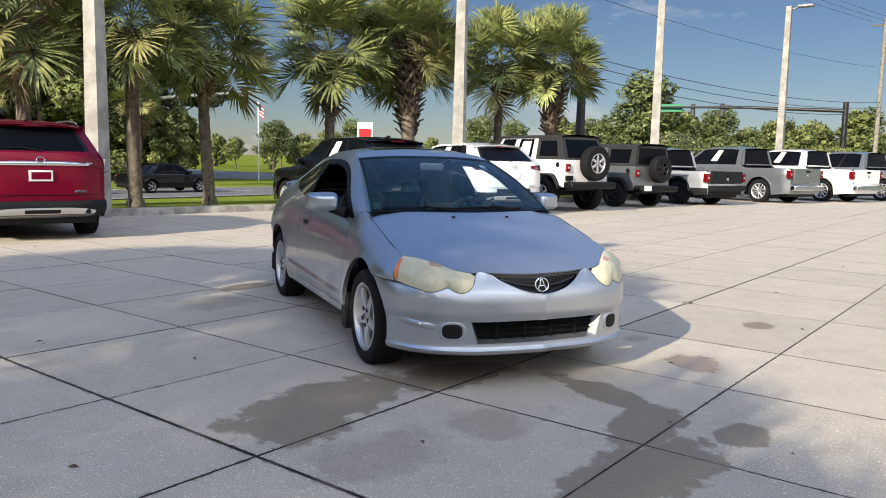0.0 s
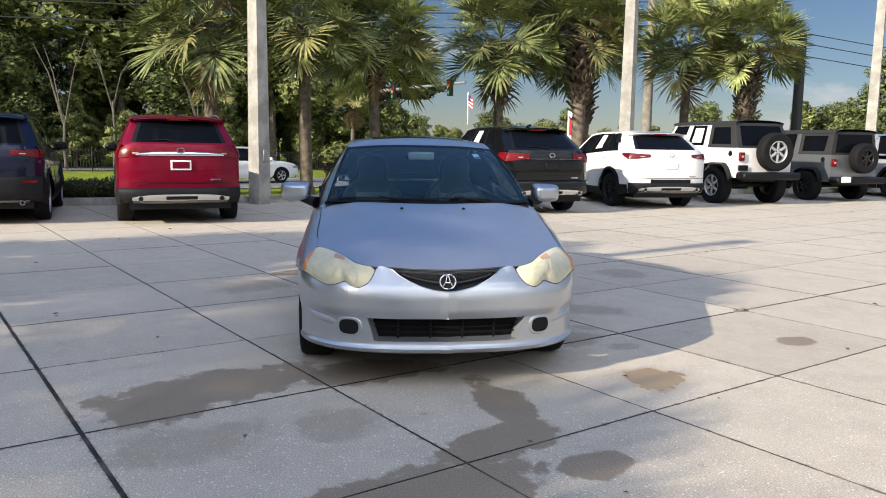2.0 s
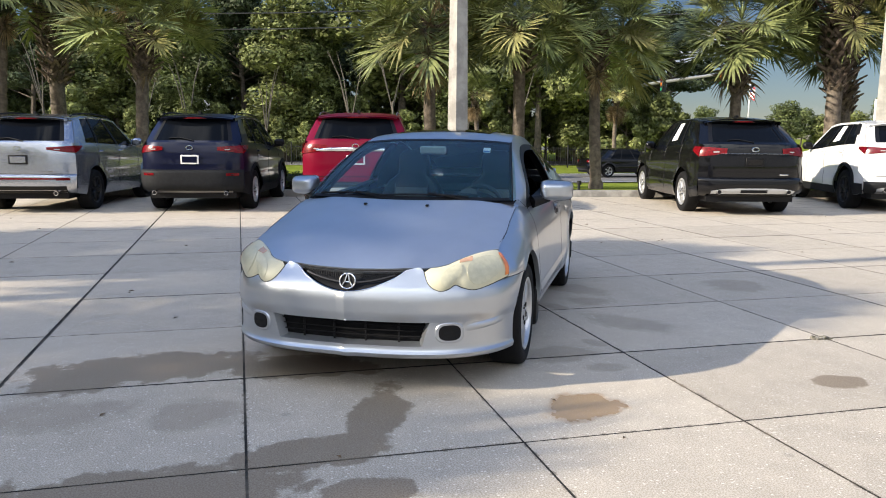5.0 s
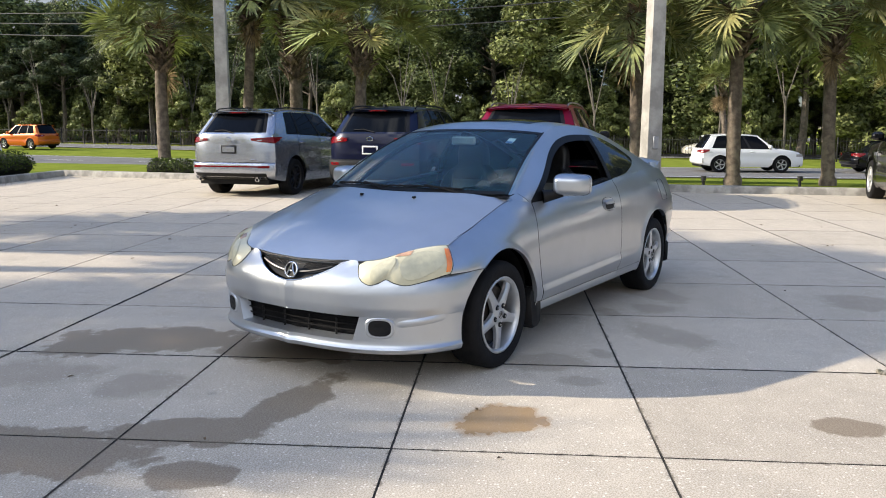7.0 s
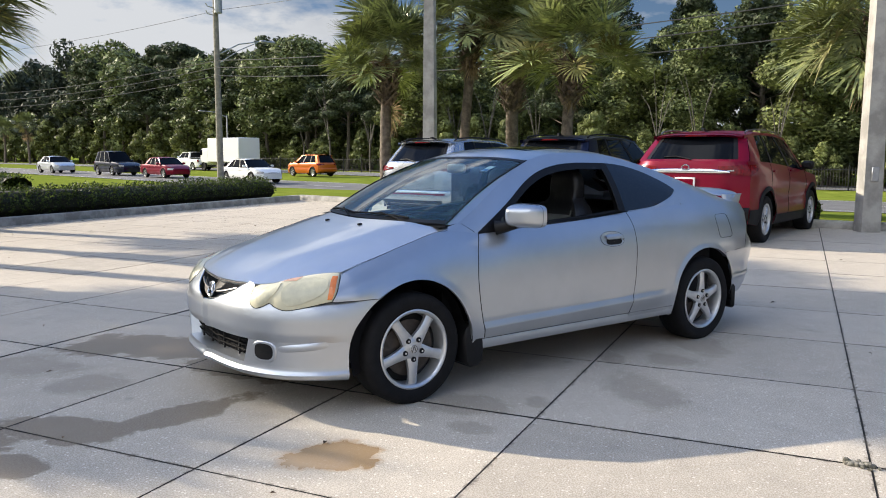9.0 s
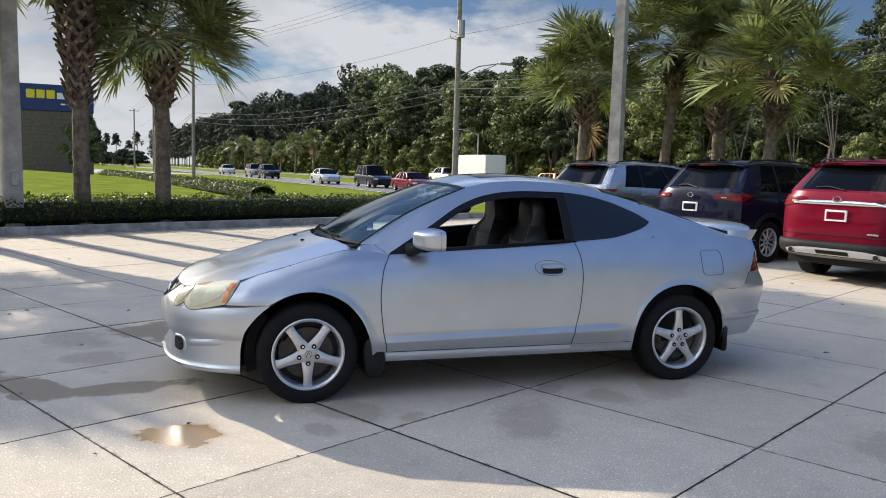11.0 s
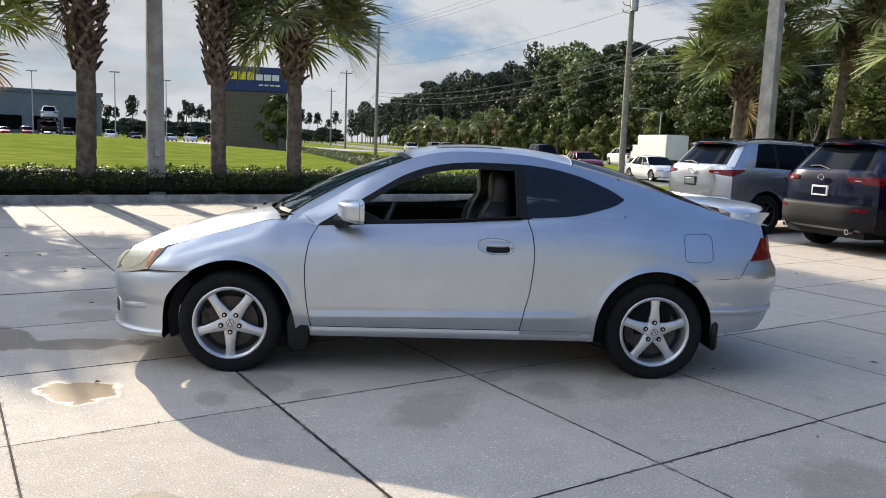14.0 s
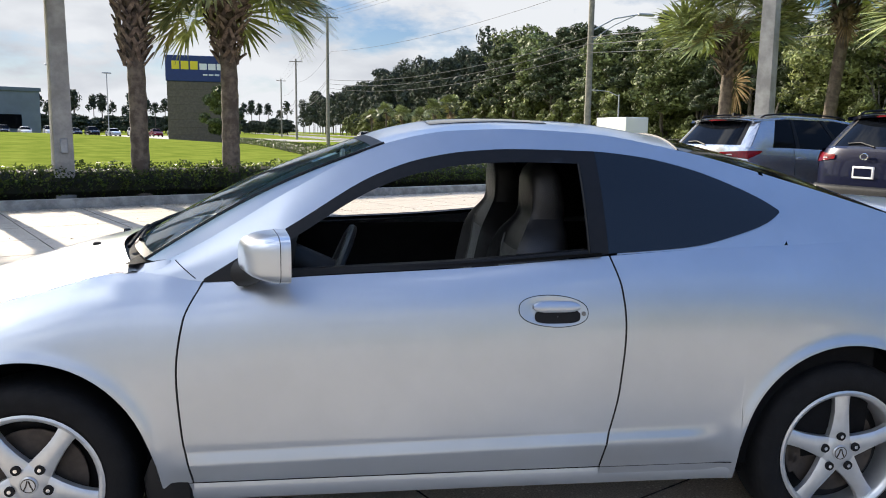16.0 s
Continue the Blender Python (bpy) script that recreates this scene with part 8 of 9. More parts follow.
for k in range(34):
    y0 = 30 - k * 2.6
    f0, f1 = Vector((wood_x(y0) + 6.5, y0, lawn_z(wood_x(y0) + 6.5, y0))), Vector((wood_x(y0 - 2.6) + 6.5, y0 - 2.6, lawn_z(wood_x(y0) + 6.5, y0)))
    part("fence_post", Build().box(f0.x - 0.04, f0.x + 0.04, f0.y - 0.04, f0.y + 0.04, f0.z - 0.1, f0.z + 1.5, 0.01), fence_mat, fence)
    for z in (0.25, 1.25):
        pn_.tube([f0 + Vector((0, 0, z)), f1 + Vector((0, 0, z))], 0.02, 4)
    for j_ in range(1, 16):
        q_ = f0.lerp(f1, j_ / 16)
        pn_.tube([q_ + Vector((0, 0, 0.1)), q_ + Vector((0, 0, 1.4))], 0.011, 4)
tagged(part("picket_run", pn_, fence_mat, fence), kind="stuff")
for k in range(16):
    y = 24 - k * 4.6 + rw_.uniform(-2, 2)
    slim_tree(rw_.uniform(6.5, 10.5), 300 + k, pose(wood_x(y) + rw_.uniform(2.5, 4.5), y, lawn_z(-58, y), 0, 0, rw_.uniform(0, 360)))
# cabbage palms along the far verge of the road
for k, az_ in enumerate((-120.9, -121.9, -123.1, -124.3, -125.3, -126.6)):
    ca_, sa_ = math.cos(radians(az_)), math.sin(radians(az_))
    d_ = (wood_c(9.0 + 100 * sa_) + 1.0 - 21.5 - wood_c(9.0 + 100 * sa_) + wood_c(9.0)) / (ca_ - 0.36 * sa_)
    x, y = -1.0 + d_ * ca_, 9.0 + d_ * sa_
    palm("palm", (5.4, 6.4, 5.0, 4.2, 5.6, 5.9)[k], 50 + k, pose(x, y, lawn_z(x, y), 0, 0, 31 * k), fronds=34, boots=1.0, thick=0.2, size=1.55, dead=2, stalks=0, label="dark full-crowned cabbage palm on the far road verge")
# lower trees round the junction and far behind
for k in range(84):
    az, d = radians(lerp(84, 150, k / 83) + rw_.uniform(-1, 1)), rw_.uniform(95, 160)
    p = rw_.choice(thin_protos[1:4] + [thin_protos[3]] * 2)
    c = copy_thing(p, pose(d * math.cos(az), d * math.sin(az), lawn_z(d * math.cos(az), d * math.sin(az)), 0, 0, rw_.uniform(0, 360)))
    s_ = rw_.uniform(0.75, 1.15) * (1.0 if az < radians(121) else 0.55)
    c.scale = (s_ * 1.25, s_ * 1.25, s_)
for k in range(150):
    az, d = radians(lerp(-88, -116, k / 149) + rw_.uniform(-0.4, 0.4)), rw_.uniform(270, 360)
    hh_ = rw_.uniform(4.0, 6.0) if k % 3 else rw_.uniform(9.0, 15.0)
    far_trees.append((d * math.cos(az), d * math.sin(az), hh_, (hh_ * 0.6) if k % 3 else hh_ * 0.12, 0.2 if k % 3 else 0.66))


def far_woods(spots_):
    """Far trees in one mesh: thin trunks and crowns of ragged leaf clumps."""
    rnd, cs, rs, trunks = random.Random(12), [], [], Build()
    for x, y, hh_, w_, low_ in spots_:
        z0 = lawn_z(x, y)
        trunks.tube([(x, y, z0), (x, y, z0 + hh_ * 0.9)], 0.22, 4, caps=False, r1=0.08)
        for k in range(11):
            q = (k + 0.5) / 11
            a, rad = k * 2.4 + rnd.uniform(-0.5, 0.5), w_ * rnd.uniform(0.2, 1.1) * (1.15 - 0.75 * q)
            cs.append((x + rad * math.cos(a), y + rad * math.sin(a), z0 + hh_ * lerp(low_, 0.96, q)))
            rs.append((w_ * rnd.uniform(0.45, 0.8), w_ * rnd.uniform(0.45, 0.8), hh_ * 0.075 * rnd.uniform(0.7, 1.4)))
    v, f = leaves(cs, rs, len(spots_) * 1250, 0.52, 5)
    me = leaf_mesh("far_woods", v, f)
    ob = new("far_woods", me)
    me.materials.append(leaf_far)
    stems = part("far_trunks", trunks, bark, ob, smooth=0, fix=False)
    tagged(stems, kind="stuff")
    return tagged(ob, "distant dark pine woods along the road and skyline", "woods", kind="stuff")


far_woods(far_trees)

# ---------------------------------------------------------------- poles, sign, buildings
pole_conc = material("pole_concrete", (0.40, 0.385, 0.35), 0.85, vary=0.35, scale=3, bump=0.2, bscale=60)
pole_wood = material("pole_wood", (0.20, 0.165, 0.13), 0.9, vary=0.4, scale=6, bump=0.4, bscale=30)
metal_grey = material("galvanised", (0.42, 0.43, 0.44), 0.45, 0.6, vary=0.2, scale=8)
sign_brick = material("sign_stone", (0.14, 0.12, 0.095), 0.85, vary=0.25, scale=5, bump=0.3, bscale=20)
sign_blue = material("sign_blue", (0.012, 0.035, 0.15), 0.5, vary=0.1, scale=3)
sign_yellow = material("sign_yellow", (0.75, 0.62, 0.03), 0.5)
sign_white = material("sign_white", (0.8, 0.8, 0.8), 0.5)


def lot_pole(x, y, h, head_az, label, cams=False):
    p = thing("street_lamp", label, "street lamp", "lot light poles", pose(x, y, 0, 0, 0, head_az))
    b = Build()
    w0, w1 = 0.17, 0.11
    b.grid(lambda t, z: (lambda w: (w * math.copysign(min(1, abs(math.cos(t)) * 1.36), math.cos(t)), w * math.copysign(min(1, abs(math.sin(t)) * 1.36), math.sin(t)), z))(lerp(w0, w1, z / h)), steps(0, 2 * math.pi, 17), steps(0, h, 8))
    part("pole", b, pole_conc, p)
    part("hand_box", Build().box(w0 * 0.9, w0 * 0.9 + 0.05, -0.06, 0.06, 0.9, 1.15, 0.01), metal_grey, p)
    part("arm", Build().tube([(0, 0, h - 0.15), (0.5, 0, h - 0.05)], 0.035, 8), metal_grey, p)
    part("lamp_head", Build().box(0.35, 1.0, -0.18, 0.18, h - 0.10, h + 0.02, 0.04), metal_grey, p)
    if cams:
        for z in (h * 0.52, h * 0.56):
            part("camera_housing", Build().lathe([(0.0, -0.08), (0.07, -0.07), (0.09, 0.0), (0.06, 0.07), (0, 0.08)], 12, Matrix.Translation((-0.2, 0.05, z)) @ Matrix.Rotation(radians(90), 4, "X")), sign_white, p, "white dome camera")
    return p


lot_pole(-14.59, 7.79, 8.2, 20, "square grey concrete light pole by the kerb")
lot_pole(-13.0, 17.4, 8.2, 20, "square grey concrete light pole by the kerb")
lot_pole(-11.4, 27.1, 8.2, 20, "square grey concrete light pole by the kerb")
lot_pole(-9.6, 36.6, 8.2, 0, "square grey concrete light pole with a flat lamp head")
lot_pole(-17.16, -2.08, 8.2, 10, "square grey concrete light pole with camera domes", True)
lot_pole(-4.9, -7.88, 8.2, 90, "square grey concrete light pole in the hedge")


pole_weathered = material("weathered_pole", (0.29, 0.265, 0.23), 0.9, vary=0.35, scale=5, bump=0.3, bscale=30)


def utility_pole(x, y, h, az, label, lamp=True):
    p = thing("utility_pole", label, "utility pole", "power poles", pose(x, y, 0, 0, 0, az))
    part("pole", Build().tube([(0, 0, -1.2), (0, 0, h)], 0.20, 12, r1=0.13), pole_weathered, p)
    part("crossarm", Build().box(-1.1, 1.1, -0.05, 0.05, h - 0.55, h - 0.43, 0.01), pole_wood, p)
    for k in (-1.0, 0.0, 1.0):
        part("insulator", Build().lathe([(0.0, 0.12), (0.05, 0.08), (0.03, 0.02), (0.05, -0.02), (0, -0.04)], 10, Matrix.Translation((k, 0, h - 0.3)) @ Matrix.Rotation(radians(90), 4, "X")), metal_grey, p)
    if lamp:
        part("transformer", Build().tube([(0.02, 0.34, h - 4.2), (0.02, 0.34, h - 3.2)], 0.22, 14), metal_grey, p)
        part("lamp_arm", Build().tube([(0, 0, 7.0), (-1.4, 0.05, 7.75), (-2.9, 0.1, 8.05)], 0.035, 8), metal_grey, p)
        part("lamp_brace", Build().tube([(0, 0, 6.5), (-1.4, 0.05, 7.4), (-2.6, 0.1, 7.95)], 0.025, 8), metal_grey, p)
        for z in (9.2, 9.6):
            part("bracket", Build().tube([(0, 0, z), (0.45, -0.1, z + 0.08), (0.55, -0.1, z + 0.25)], 0.03, 6), metal_grey, p)
        part("lamp_head", Build().box(-3.8, -2.8, -0.05, 0.25, 7.98, 8.12, 0.04), metal_grey, p)
    return p


UP = [(-11.9, 74.0), (-18.9, 25.2), (-34.9, -24.0), (-41.5, -67.5), (-62.0, -118.0), (-82.0, -168.0)]
wire_mat = material("cable", (0.02, 0.02, 0.02), 0.6)
comm_mat = material("cable_sheath", (0.03, 0.03, 0.03), 0.42, spec=0.5)
for k, (x, y) in enumerate(UP):
    utility_pole(x, y, 13.5, -20, "tall weathered power pole beside the road", k == 2)
for off, z, sag in ((-1.0, 13.3, 0.5), (0.0, 13.3, 0.5), (1.0, 13.3, 0.5), (-0.5, 9.6, 0.7), (0.1, 6.7, 0.9), (0.25, 6.3, 1.0), (0.1, 5.85, 1.05)):
    pts = []
    for (x0, y0), (x1, y1) in zip(UP[:-1], UP[1:]):
        for t_ in steps(0, 1, 13)[:-1]:
            pts.append((lerp(x0, x1, t_) + off * 0.95, lerp(y0, y1, t_) + off * 0.33, z - sag * 4 * t_ * (1 - t_)))
    pts.append((UP[-1][0] + off * 0.95, UP[-1][1] + off * 0.33, z))
    single("power_cable", Build().tube(pts, 0.012 if z > 8 else 0.020, 5), wire_mat if z > 8 else comm_mat, "black overhead power cable between poles", "cable", "overhead cables")

road_lamp = thing("street_lamp", "thin grey roadside lamp post before the woods", "street lamp", "", pose(-66.3, -49.6, -0.6))
part("pole", Build().tube([(0, 0, -0.2), (0, 0, 6.2)], 0.11, 10, r1=0.07), metal_grey, road_lamp)
part("arm", Build().tube([(0, 0, 6.0), (0.9, -0.7, 6.5), (1.9, -1.5, 6.6)], 0.035, 6), metal_grey, road_lamp)
part("lamp_head", Build().box(1.6, 2.4, -1.85, -1.45, 6.52, 6.66, 0.04), metal_grey, road_lamp)

# dry leaves and bits blown over the slabs, thicker along the kerb
rl_ = random.Random(44)
litter = Build()
for k in range(260):
    if k < 110:
        x, y = rl_.uniform(-16, 6), -6.95 + abs(rl_.gauss(0, 0.5))
    else:
        x, y = rl_.uniform(-12, 4), rl_.uniform(-6, 13)
    if x < kerb_x(y) + 0.2:
        continue
    a_, q_ = rl_.uniform(0, 6.28), rl_.uniform(0.012, 0.034)
    c_, s_ = math.cos(a_) * q_, math.sin(a_) * q_
    litter.raw([(x - c_, y - s_, 0.004), (x + s_ * 0.45, y - c_ * 0.45, 0.006 + q_ * 0.3), (x + c_, y + s_, 0.005), (x - s_ * 0.45, y + c_ * 0.45, 0.005 + q_ * 0.2)], [(0, 1, 2), (0, 2, 3)])
single("leaf_litter", litter, material("dry_leaf", (0.16, 0.10, 0.05), 0.9, color2=(0.07, 0.045, 0.025), scale=30, island=0.4), "scattered dry brown leaves on the concrete", "leaf litter", kind="stuff", smooth=0, fix=False)

# crumbled mortar and weeds where two joints meet
rc_ = random.Random(71)
crumb = Build()
for k in range(34):
    x, y, q_ = -2.485 + rc_.gauss(0, 0.014), lerp(6.93, 7.06, rc_.random()), rc_.uniform(0.006, 0.016)
    crumb.box(x - q_, x + q_, y - q_ * 0.8, y + q_ * 0.8, 0.0, q_ * rc_.uniform(0.8, 1.7), q_ * 0.35)
single("rubble", crumb, material("crumbled_mortar", (0.30, 0.275, 0.23), 0.95, color2=(0.09, 0.085, 0.06), scale=40, island=0.4), "small heap of crumbled mortar on the slab joint", "rubble", smooth=0, fix=False)

# ---------------------------------------------------------------- pylon sign, junction, far buildings
sg = thing("pylon_sign", "tall stone-clad pylon sign with a blue panel on the lawn", "sign", m=pose(-29.2, -71.0, 0.0, 0, 0, 68))
st_b = Build().box(-0.55, 0.55, -3.1, 3.1, 0.0, 6.0, 0.02)
part("pillar", st_b, sign_brick, sg)
for k in range(8):
    part("stone_course", Build().box(-0.575, 0.575, -3.12, 3.12, 0.05 + k * 0.74, 0.05 + k * 0.74 + 0.70, 0.02), sign_brick, sg)
pn = part("panel", Build().box(-0.65, 0.65, -3.2, 3.2, 6.0, 8.5, 0.05), sign_blue, sg, "blue sign panel")
for sx in (1, -1):
    x0 = sx * 0.66
    for k in range(3):
        y0 = sx * (-2.6 + k * 0.86)
        part("yellow_mark", Build().box(x0 - 0.02, x0 + 0.02, min(y0, y0 + sx * 0.72), max(y0, y0 + sx * 0.72), 7.15, 7.95, 0.08), sign_yellow, pn, "yellow block in place of a logo")
    for k in range(3):
        y0 = sx * (0.0 + k * 0.82)
        part("white_mark", Build().box(x0 - 0.02, x0 + 0.02, min(y0, y0 + sx * 0.70), max(y0, y0 + sx * 0.70), 7.15, 7.75, 0.08), sign_white, pn, "white block in place of a logo")
    for k in range(4):
        y0 = sx * (0.3 + k * 0.56)
        part("white_bar", Build().box(x0 - 0.02, x0 + 0.02, min(y0, y0 + sx * 0.44), max(y0, y0 + sx * 0.44), 6.60, 6.75, 0.02), sign_white, pn, "short white bar")
tree("tree", "small", 5.6, 91, 9000, "small dark tree beside the pylon sign", pose(-28.2, -62.5, 0.1), leaf_tree, 0.13)
hedge("hedge", [(-16.6, -17.0), (-18.6, -24.0), (-21.0, -33.0), (-24.0, -44.0), (-26.5, -54.0)], 1.3, 0.75, 15, "clipped hedge across the lawn", 900, 0.05)

lotmat = material("far_lot", (0.30, 0.29, 0.27), 0.9, vary=0.2, scale=0.5)
single("far_pavement", Build().grid(lambda x, y: (x, y, lawn_z(x, y) + 0.02), steps(-60, 10, 20), steps(-170, -92, 20)), lotmat, "pale car park beyond the lawn", "pavement", kind="structure")
hall = thing("sales_hall", "long low grey sales building beyond the lawn", "building", m=pose(4, -205, 0, 0, 0, 4))
part("wall", Build().box(-38, 26, -12, 12, 0, 9.5, 0.1), material("hall_wall", (0.20, 0.23, 0.26), 0.8, vary=0.15, scale=0.3), hall)
part("parapet", Build().box(-38.3, 26.3, -12.3, 12.3, 9.4, 10.3, 0.1), material("hall_band", (0.14, 0.17, 0.21), 0.8, vary=0.1, scale=0.4), hall)
for k in range(9):
    part("window", Build().box(-34 + k * 6.6, -29.5 + k * 6.6, 12.0, 12.15, 1.0, 4.2, 0.05), glass_dark, hall)
rp = random.Random(21)
for k in range(16):
    x, y = lerp(-50, 4, k / 15) + rp.uniform(-0.5, 0.5), -150 + rp.uniform(-1, 1)
    vehicle("sedan" if k % 2 else "suv", "car in the distant car park", rp.choice([white_paint, pale_paint, grey_paint, black_paint, red_paint]), m=pose(x, y, lawn_z(x, y) + 0.03, 0, 0, 90 + rp.uniform(-3, 3)), **{**(sed if k % 2 else tsuv), "group": "cars in the distant car park"})
for k in range(6):
    x, y = -48 + k * 11, -130 - 12 * (k % 2)
    lp_ = thing("street_lamp", "tall thin light pole in the distant car park", "street lamp", "far light poles", pose(x, y, 0))
    part("pole", Build().tube([(0, 0, 0), (0, 0, 11)], 0.10, 8, r1=0.07), metal_grey, lp_)
    part("lamp_head", Build().box(-0.8, 0.8, -0.2, 0.2, 10.9, 11.1, 0.03), metal_grey, lp_)

# signals and street furniture at the junction
black_metal = material("black_metal", (0.012, 0.012, 0.014), 0.45, vary=0.2, scale=10)
sign_green = material("sign_green", (0.01, 0.22, 0.10), 0.5)


def signal_head(parent, x, y, z):
    hd = part("signal_head", Build().box(x - 0.17, x + 0.17, y - 0.15, y + 0.15, z - 1.05, z, 0.03), black_metal, parent)
    for k, mt in enumerate((red_lens, amber_lens, sign_green)):
        part("signal_lens", Build().lathe([(0.0, -0.012), (0.11, 0.0)], 12, Matrix.Translation((x, y - 0.16, z - 0.18 - 0.33 * k))), mt, hd)


def mast(x, y, az, h, arm, mat, label, heads, sign=False):
    p = thing("traffic_signal", label, "traffic signal", "signals at the junction", pose(x, y, 0, 0, 0, az))
    part("post", Build().tube([(0, 0, -1.2), (0, 0, h + 0.4)], 0.26, 12, r1=0.2), mat, p)
    part("arm", Build().tube([(0, 0, h - 0.3), (arm * 0.5, 0, h + 0.05), (arm, 0, h + 0.15)], 0.16, 10, r1=0.08), mat, p)
    for q in heads:
        signal_head(p, arm * q, -0.2, h + 0.4)
    if sign:
        part("street_sign", Build().box(arm * 0.84, arm * 0.84 + 2.0, -0.30, -0.26, h - 0.25, h + 0.40, 0.01), sign_green, p, "green street-name sign, unreadable")
        part("sign_text_bar", Build().box(arm * 0.84 + 0.25, arm * 0.84 + 1.75, -0.315, -0.30, h - 0.02, h + 0.18, 0.005), sign_white, p, "white bar in place of lettering")
    return p


mast(-13.3, 68.5, 190, 6.0, 15.0, black_metal, "black signal mast with a long arm and street sign", (0.62, 0.78, 0.98), True)
mast(-19.2, 36.0, 175, 6.2, 9.0, black_metal, "black signal mast at the corner", (0.7, 0.95))
grey_mast = mast(-57.8, 31.2, 1, 5.0, 19.0, metal_grey, "grey signal mast with a tall lamp post over the road", (0.58, 0.93))
part("lamp_post", Build().tube([(0, 0, 5.0), (0, 0, 10.2)], 0.19, 10, r1=0.12), metal_grey, grey_mast)
part("lamp_arm", Build().tube([(0, 0, 10.0), (1.6, 0.2, 10.5), (3.0, 0.4, 10.55)], 0.05, 6), metal_grey, grey_mast)
plain_pole = thing("utility_pole", "plain pale concrete pole beside the signal mast", "utility pole", m=pose(-59.1, 30.4, 0))
part("shaft", Build().tube([(0, 0, -1.2), (0, 0, 6.4)], 0.2, 10, r1=0.14), metal_grey, plain_pole)
fp = thing("flag_pole", "white flagpole with a striped flag", "flagpole", m=pose(-49.5, 39.9, 0))
part("pole", Build().tube([(0, 0, -1.2), (0, 0, 5.4)], 0.05, 8), sign_white, fp)
fl_ = part("flag", Build().grid(lambda u, v: (0.05 + 0.6 * u, 0.06 * math.sin(u * 6), 5.2 - 0.95 * v - 0.25 * u), steps(0, 1, 8), steps(0, 1, 4)), material("flag_red", (0.45, 0.05, 0.06), 0.8), fp)
for k in range(3):
    part("flag_stripe", Build().grid(lambda u, v: (0.05 + 0.6 * u, 0.06 * math.sin(u * 6) - 0.012, 5.2 - 0.95 * (0.16 + k * 0.3 + 0.13 * v) - 0.25 * u), steps(0, 1, 8), [0, 1]), sign_white, fl_)
part("flag_canton", Build().grid(lambda u, v: (0.05 + 0.25 * u, 0.06 * math.sin(u * 2.5) - 0.02, 5.2 - 0.5 * v - 0.1 * u), steps(0, 1, 4), [0, 1]), sign_blue, fl_)
tt = thing("totem_sign", "white totem sign with a red panel across the junction", "sign", m=pose(-50, 52.5, 0, 0, 0, -45))
part("post", Build().box(-0.3, 0.3, -0.7, 0.7, -1.2, 4.4, 0.03), sign_white, tt)
part("panel", Build().box(-0.33, 0.33, -0.55, 0.55, 2.2, 3.8, 0.03), material("totem_red", (0.5, 0.02, 0.02), 0.5), tt, "red panel")
for az, d, h, sd in ((111.3, 48, 3.3, 1), (107.0, 52, 2.8, 2), (101.5, 55, 2.6, 3), (97, 56, 2.6, 4)):
    a_ = radians(az)
    dm = thing("round_shrub", "clipped round yellow-green shrub behind the trucks", "shrub", "clipped shrubs", pose(d * math.cos(a_), d * math.sin(a_), 0))
    v, f = leaves([(0, 0, h * 0.55), (0, 0, h * 0.3)], [(h * 0.62, h * 0.62, h * 0.45), (h * 0.6, h * 0.6, h * 0.3)], 9000, 0.07, 60 + sd, 0.6)
    me = leaf_mesh("foliage", v, f)
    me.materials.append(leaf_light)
    ob = new("foliage", me)
    ob.parent = dm
    part("core", Build().grid(lambda t, q: (h * 0.52 * math.cos(t) * math.sin(q), h * 0.52 * math.sin(t) * math.sin(q), h * 0.5 + h * 0.42 * math.cos(q)), steps(0, 2 * math.pi, 13), steps(0.05, 2.9, 8)), material("shrub_core", (0.03, 0.04, 0.012), 0.9, vary=0.3, scale=6), dm)
# chequered parts of the verge: small bollard lights by the palms
for x, y in ((-15.9, 9.2), (-16.0, 11.3), (-15.6, 13.4)):
    bl = thing("garden_light", "small black bollard light in the grass", "garden light", "garden lights", pose(x, y, lawn_z(x, y)))
    part("post", Build().tube([(0, 0, -0.05), (0, 0, 0.22)], 0.035, 8), black_metal, bl)
    part("head", Build().tube([(0, 0, 0.20), (0, 0, 0.30)], 0.06, 10), black_metal, bl)

# car transporter with its load on the far drive
HAUL = pose(-12.6, -97.0, lawn_z(-12.6, -97.0), 0, 0, -97)
haul_mat = material("transporter_steel", (0.03, 0.032, 0.036), 0.6, 0.4, vary=0.3, scale=3)
haul = thing("car_transporter", "dark two-deck car transporter trailer on the far drive", "trailer", m=HAUL)
part("lower_deck", Build().box(0, 11, -1.25, 1.25, 0.65, 0.85, 0.03), haul_mat, haul)
part("upper_deck", Build().box(0, 11, -1.25, 1.25, 2.30, 2.42, 0.03), haul_mat, haul)
for x in (0.15, 3.7, 7.3, 10.8):
    for y in (-1.2, 1.2):
        part("post", Build().box(x - 0.08, x + 0.08, y - 0.06, y + 0.06, 0.6, 2.45, 0.02), haul_mat, haul)
for y in (-0.8, 0.8):
    part("ramp", Build().raw([(-1.1, y - 0.22, 0.12), (-1.1, y + 0.22, 0.12), (0.05, y + 0.22, 0.82), (0.05, y - 0.22, 0.82), (-1.1, y - 0.22, 0.04), (-1.1, y + 0.22, 0.04), (0.05, y + 0.22, 0.72), (0.05, y - 0.22, 0.72)], [(0, 1, 2, 3), (7, 6, 5, 4), (0, 4, 5, 1), (3, 2, 6, 7), (0, 3, 7, 4), (1, 5, 6, 2)]), sign_white, haul, "pale loading ramp")
for x in (2.0, 3.2):
    for s in (1, -1):
        simple_wheel(haul, x, s * 1.0, 0.48, metal_grey, s)
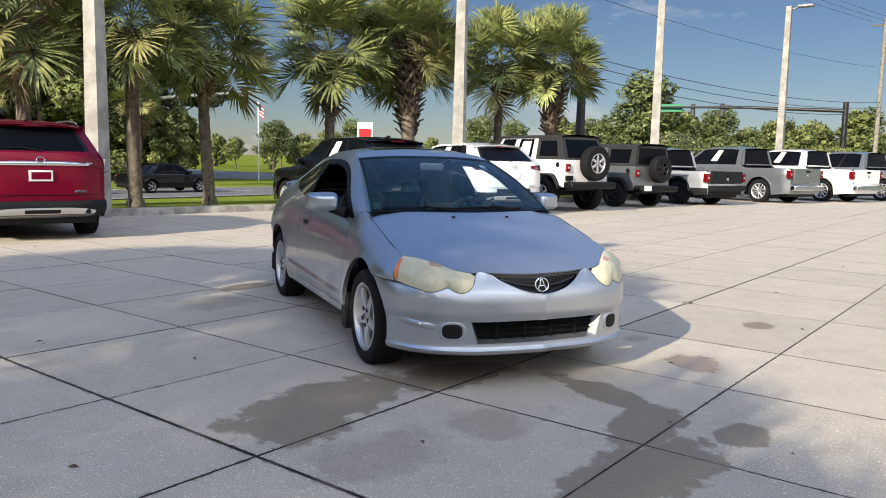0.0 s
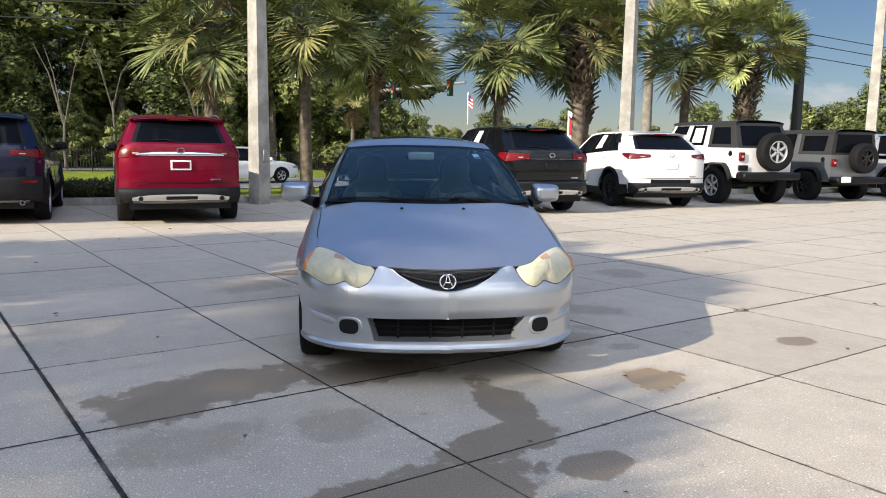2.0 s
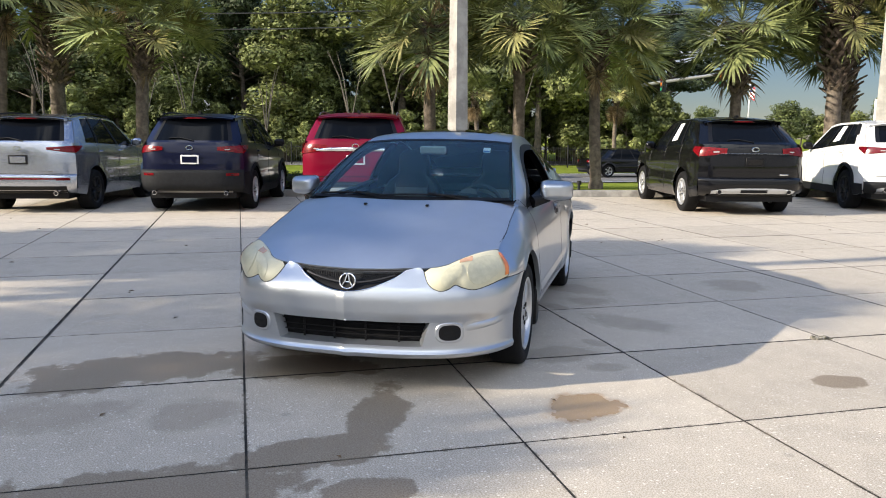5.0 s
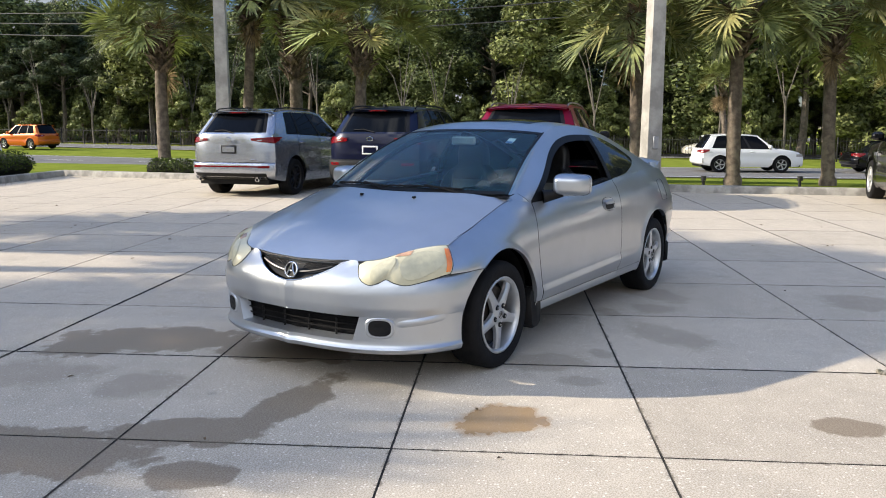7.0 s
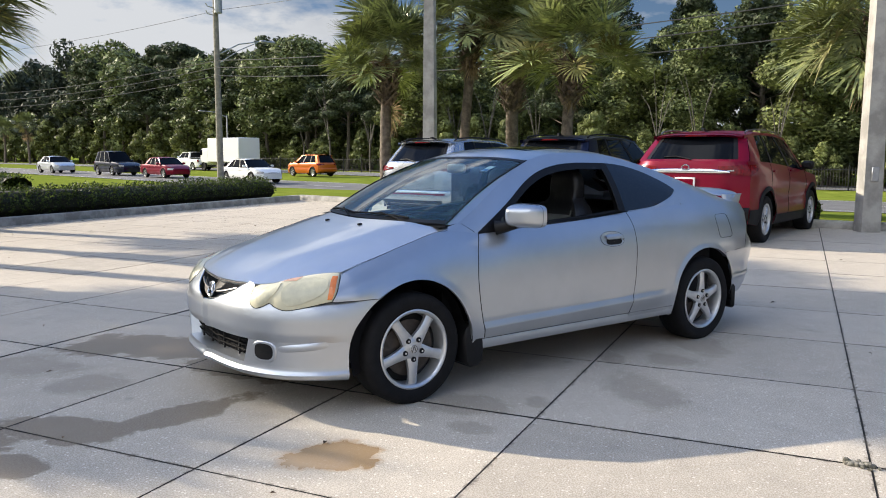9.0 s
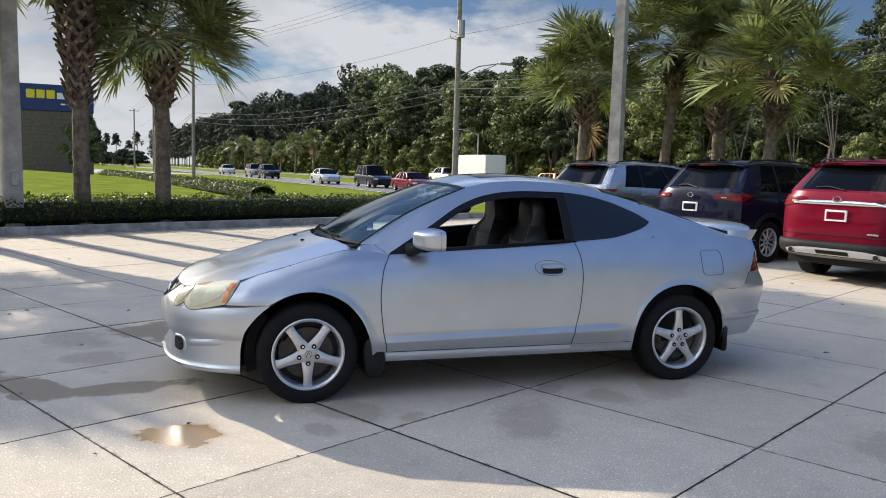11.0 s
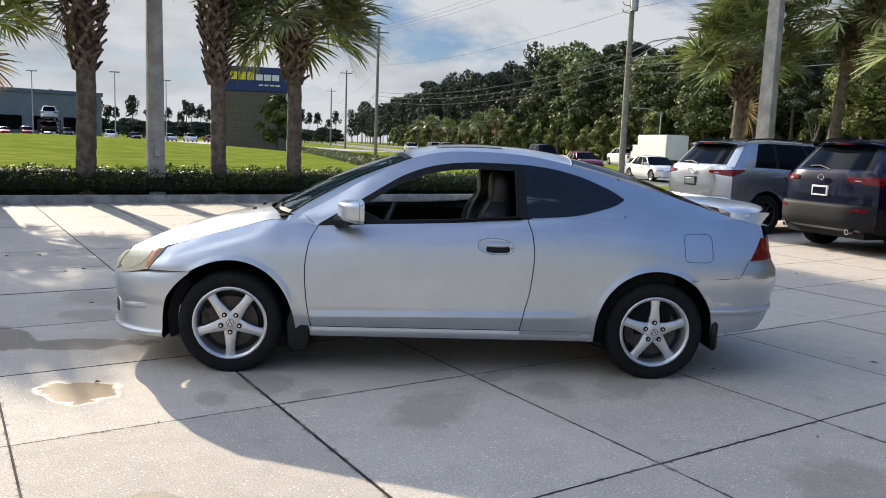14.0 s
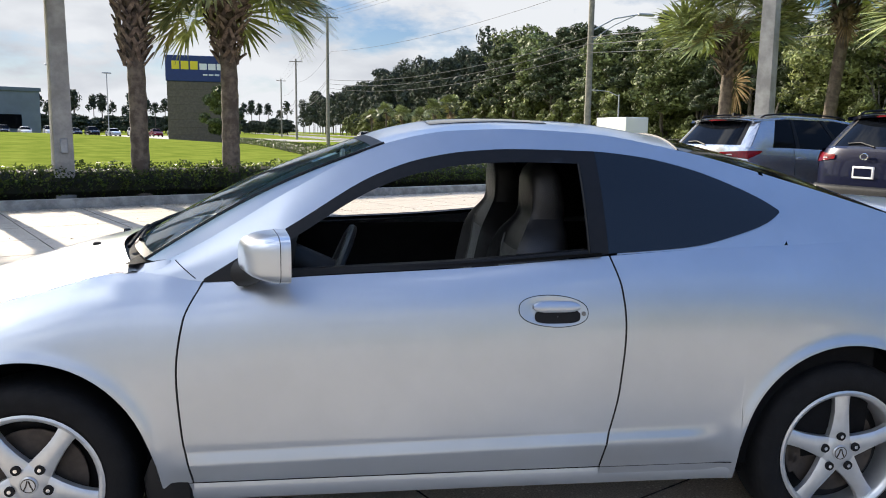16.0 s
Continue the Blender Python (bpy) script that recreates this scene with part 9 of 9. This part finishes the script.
vehicle("suv", "silver sport-utility on the transporter's upper deck", pale_paint, m=HAUL @ pose(0.3, 0, 2.42), **{**tsuv, "group": "cars on the transporter"})
vehicle("sedan", "dark sedan on the transporter's lower deck", black_paint, m=HAUL @ pose(0.5, 0, 0.85), **{**sed, "group": "cars on the transporter"})

# ---------------------------------------------------------------- concrete slabs, one piece each near the coupe
def slab_mesh(wx, wy):
    b = Build().box(-wx / 2, wx / 2, -wy / 2, wy / 2, -0.05, 0.0, 0.002)
    me = b.mesh("slab", 30)
    me.materials.append(concrete)
    me.materials.append(joint_dirt)
    for p in me.polygons:
        if p.normal.z < 0.99:
            p.material_index = 1        # dirt clings to the worn edges
    return me


XL = [-1.255 - 1.237 * k for k in range(-10, 12)]
YL = [-6.98, -5.75, -4.45, -3.15, -1.9, -0.62, 0.67, 1.92, 3.195, 4.395, 5.52, 7.03, 8.25, 9.45, 10.7, 11.95, 13.2, 14.45, 15.7, 16.95, 18.2, 19.45, 20.7, 21.95]
pavement = thing("pavement", "jointed pale concrete slabs with water stains", "pavement", kind="structure")
shared = {}
GAP = random.Random(5)
gap_x, gap_y = {}, {}
for v_ in XL:
    gap_x[v_] = GAP.choice((0.003, 0.004, 0.006))
for v_ in YL:
    gap_y[v_] = 0.009 if v_ == 1.92 else GAP.choice((0.003, 0.004, 0.0055))
rest = Build()
rs_ = random.Random(3)
XL = sorted(XL)
for i_ in range(len(XL) - 1):
    for j_ in range(len(YL) - 1):
        x0, x1, y0, y1 = XL[i_], XL[i_ + 1], YL[j_], YL[j_ + 1]
        cx, cy = (x0 + x1) / 2, (y0 + y1) / 2
        if x1 > 11 or x0 < kerb_x(cy) + 0.02:
            continue
        x0, x1, y0, y1 = x0 + gap_x[x0], x1 - gap_x[x1], y0 + gap_y[y0], y1 - gap_y[y1]
        cx, cy = (x0 + x1) / 2, (y0 + y1) / 2
        if -9 < cx < 4 and -3.2 < cy < 10.7:
            key = (round(x1 - x0, 3), round(y1 - y0, 3))
            if key not in shared:
                shared[key] = slab_mesh(*key)
            ob = new("slab", shared[key])
            ob.parent = pavement
            ob.location = (cx, cy, 0.0 + rs_.uniform(-0.0012, 0.0012))
        else:
            rest.box(x0, x1, y0, y1, -0.05, 0.0, 0.003)
# the lot beyond and the cut slabs along the kerb
yl2 = YL[-1]
for k in range(24):
    for j_ in range(12):
        x0, y0 = -14 + k * 2.474, yl2 + j_ * 2.5
        x0 = max(x0, kerb_x(y0 + 1.2) + 0.01)
        x1 = -14 + (k + 1) * 2.474
        if x1 - x0 > 0.2:
            rest.box(x0 + 0.004, x1 - 0.004, y0 + 0.004, y0 + 2.496, -0.05, 0.0, 0.006)
for j_ in range(len(YL) - 1):
    y0, y1 = YL[j_], YL[j_ + 1]
    cy = (y0 + y1) / 2
    edge_ = min(x for x in XL if x >= kerb_x(cy) + 0.02)
    if edge_ - kerb_x(cy) > 0.02:
        rest.box(min(kerb_x(y0), kerb_x(y1)) - 0.05, edge_ - 0.004, y0 + 0.004, y1 - 0.004, -0.05, -0.001, 0.004)
for k in range(12):
    for j_ in range(20):
        rest.box(11.2 + k * 2.474, 11.2 + (k + 1) * 2.474 - 0.008, -6.98 + j_ * 1.45, -6.98 + (j_ + 1) * 1.45 - 0.008, -0.05, 0.0, 0.006)
me_rest = rest.mesh("far_slabs", 30, fix=False)
me_rest.materials.append(concrete)
me_rest.materials.append(joint_dirt)
for p in me_rest.polygons:
    if abs(p.normal.z) < 0.99:
        p.material_index = 1
fs = new("far_slabs", me_rest)
fs.parent = pavement
tagged(fs, kind="stuff")
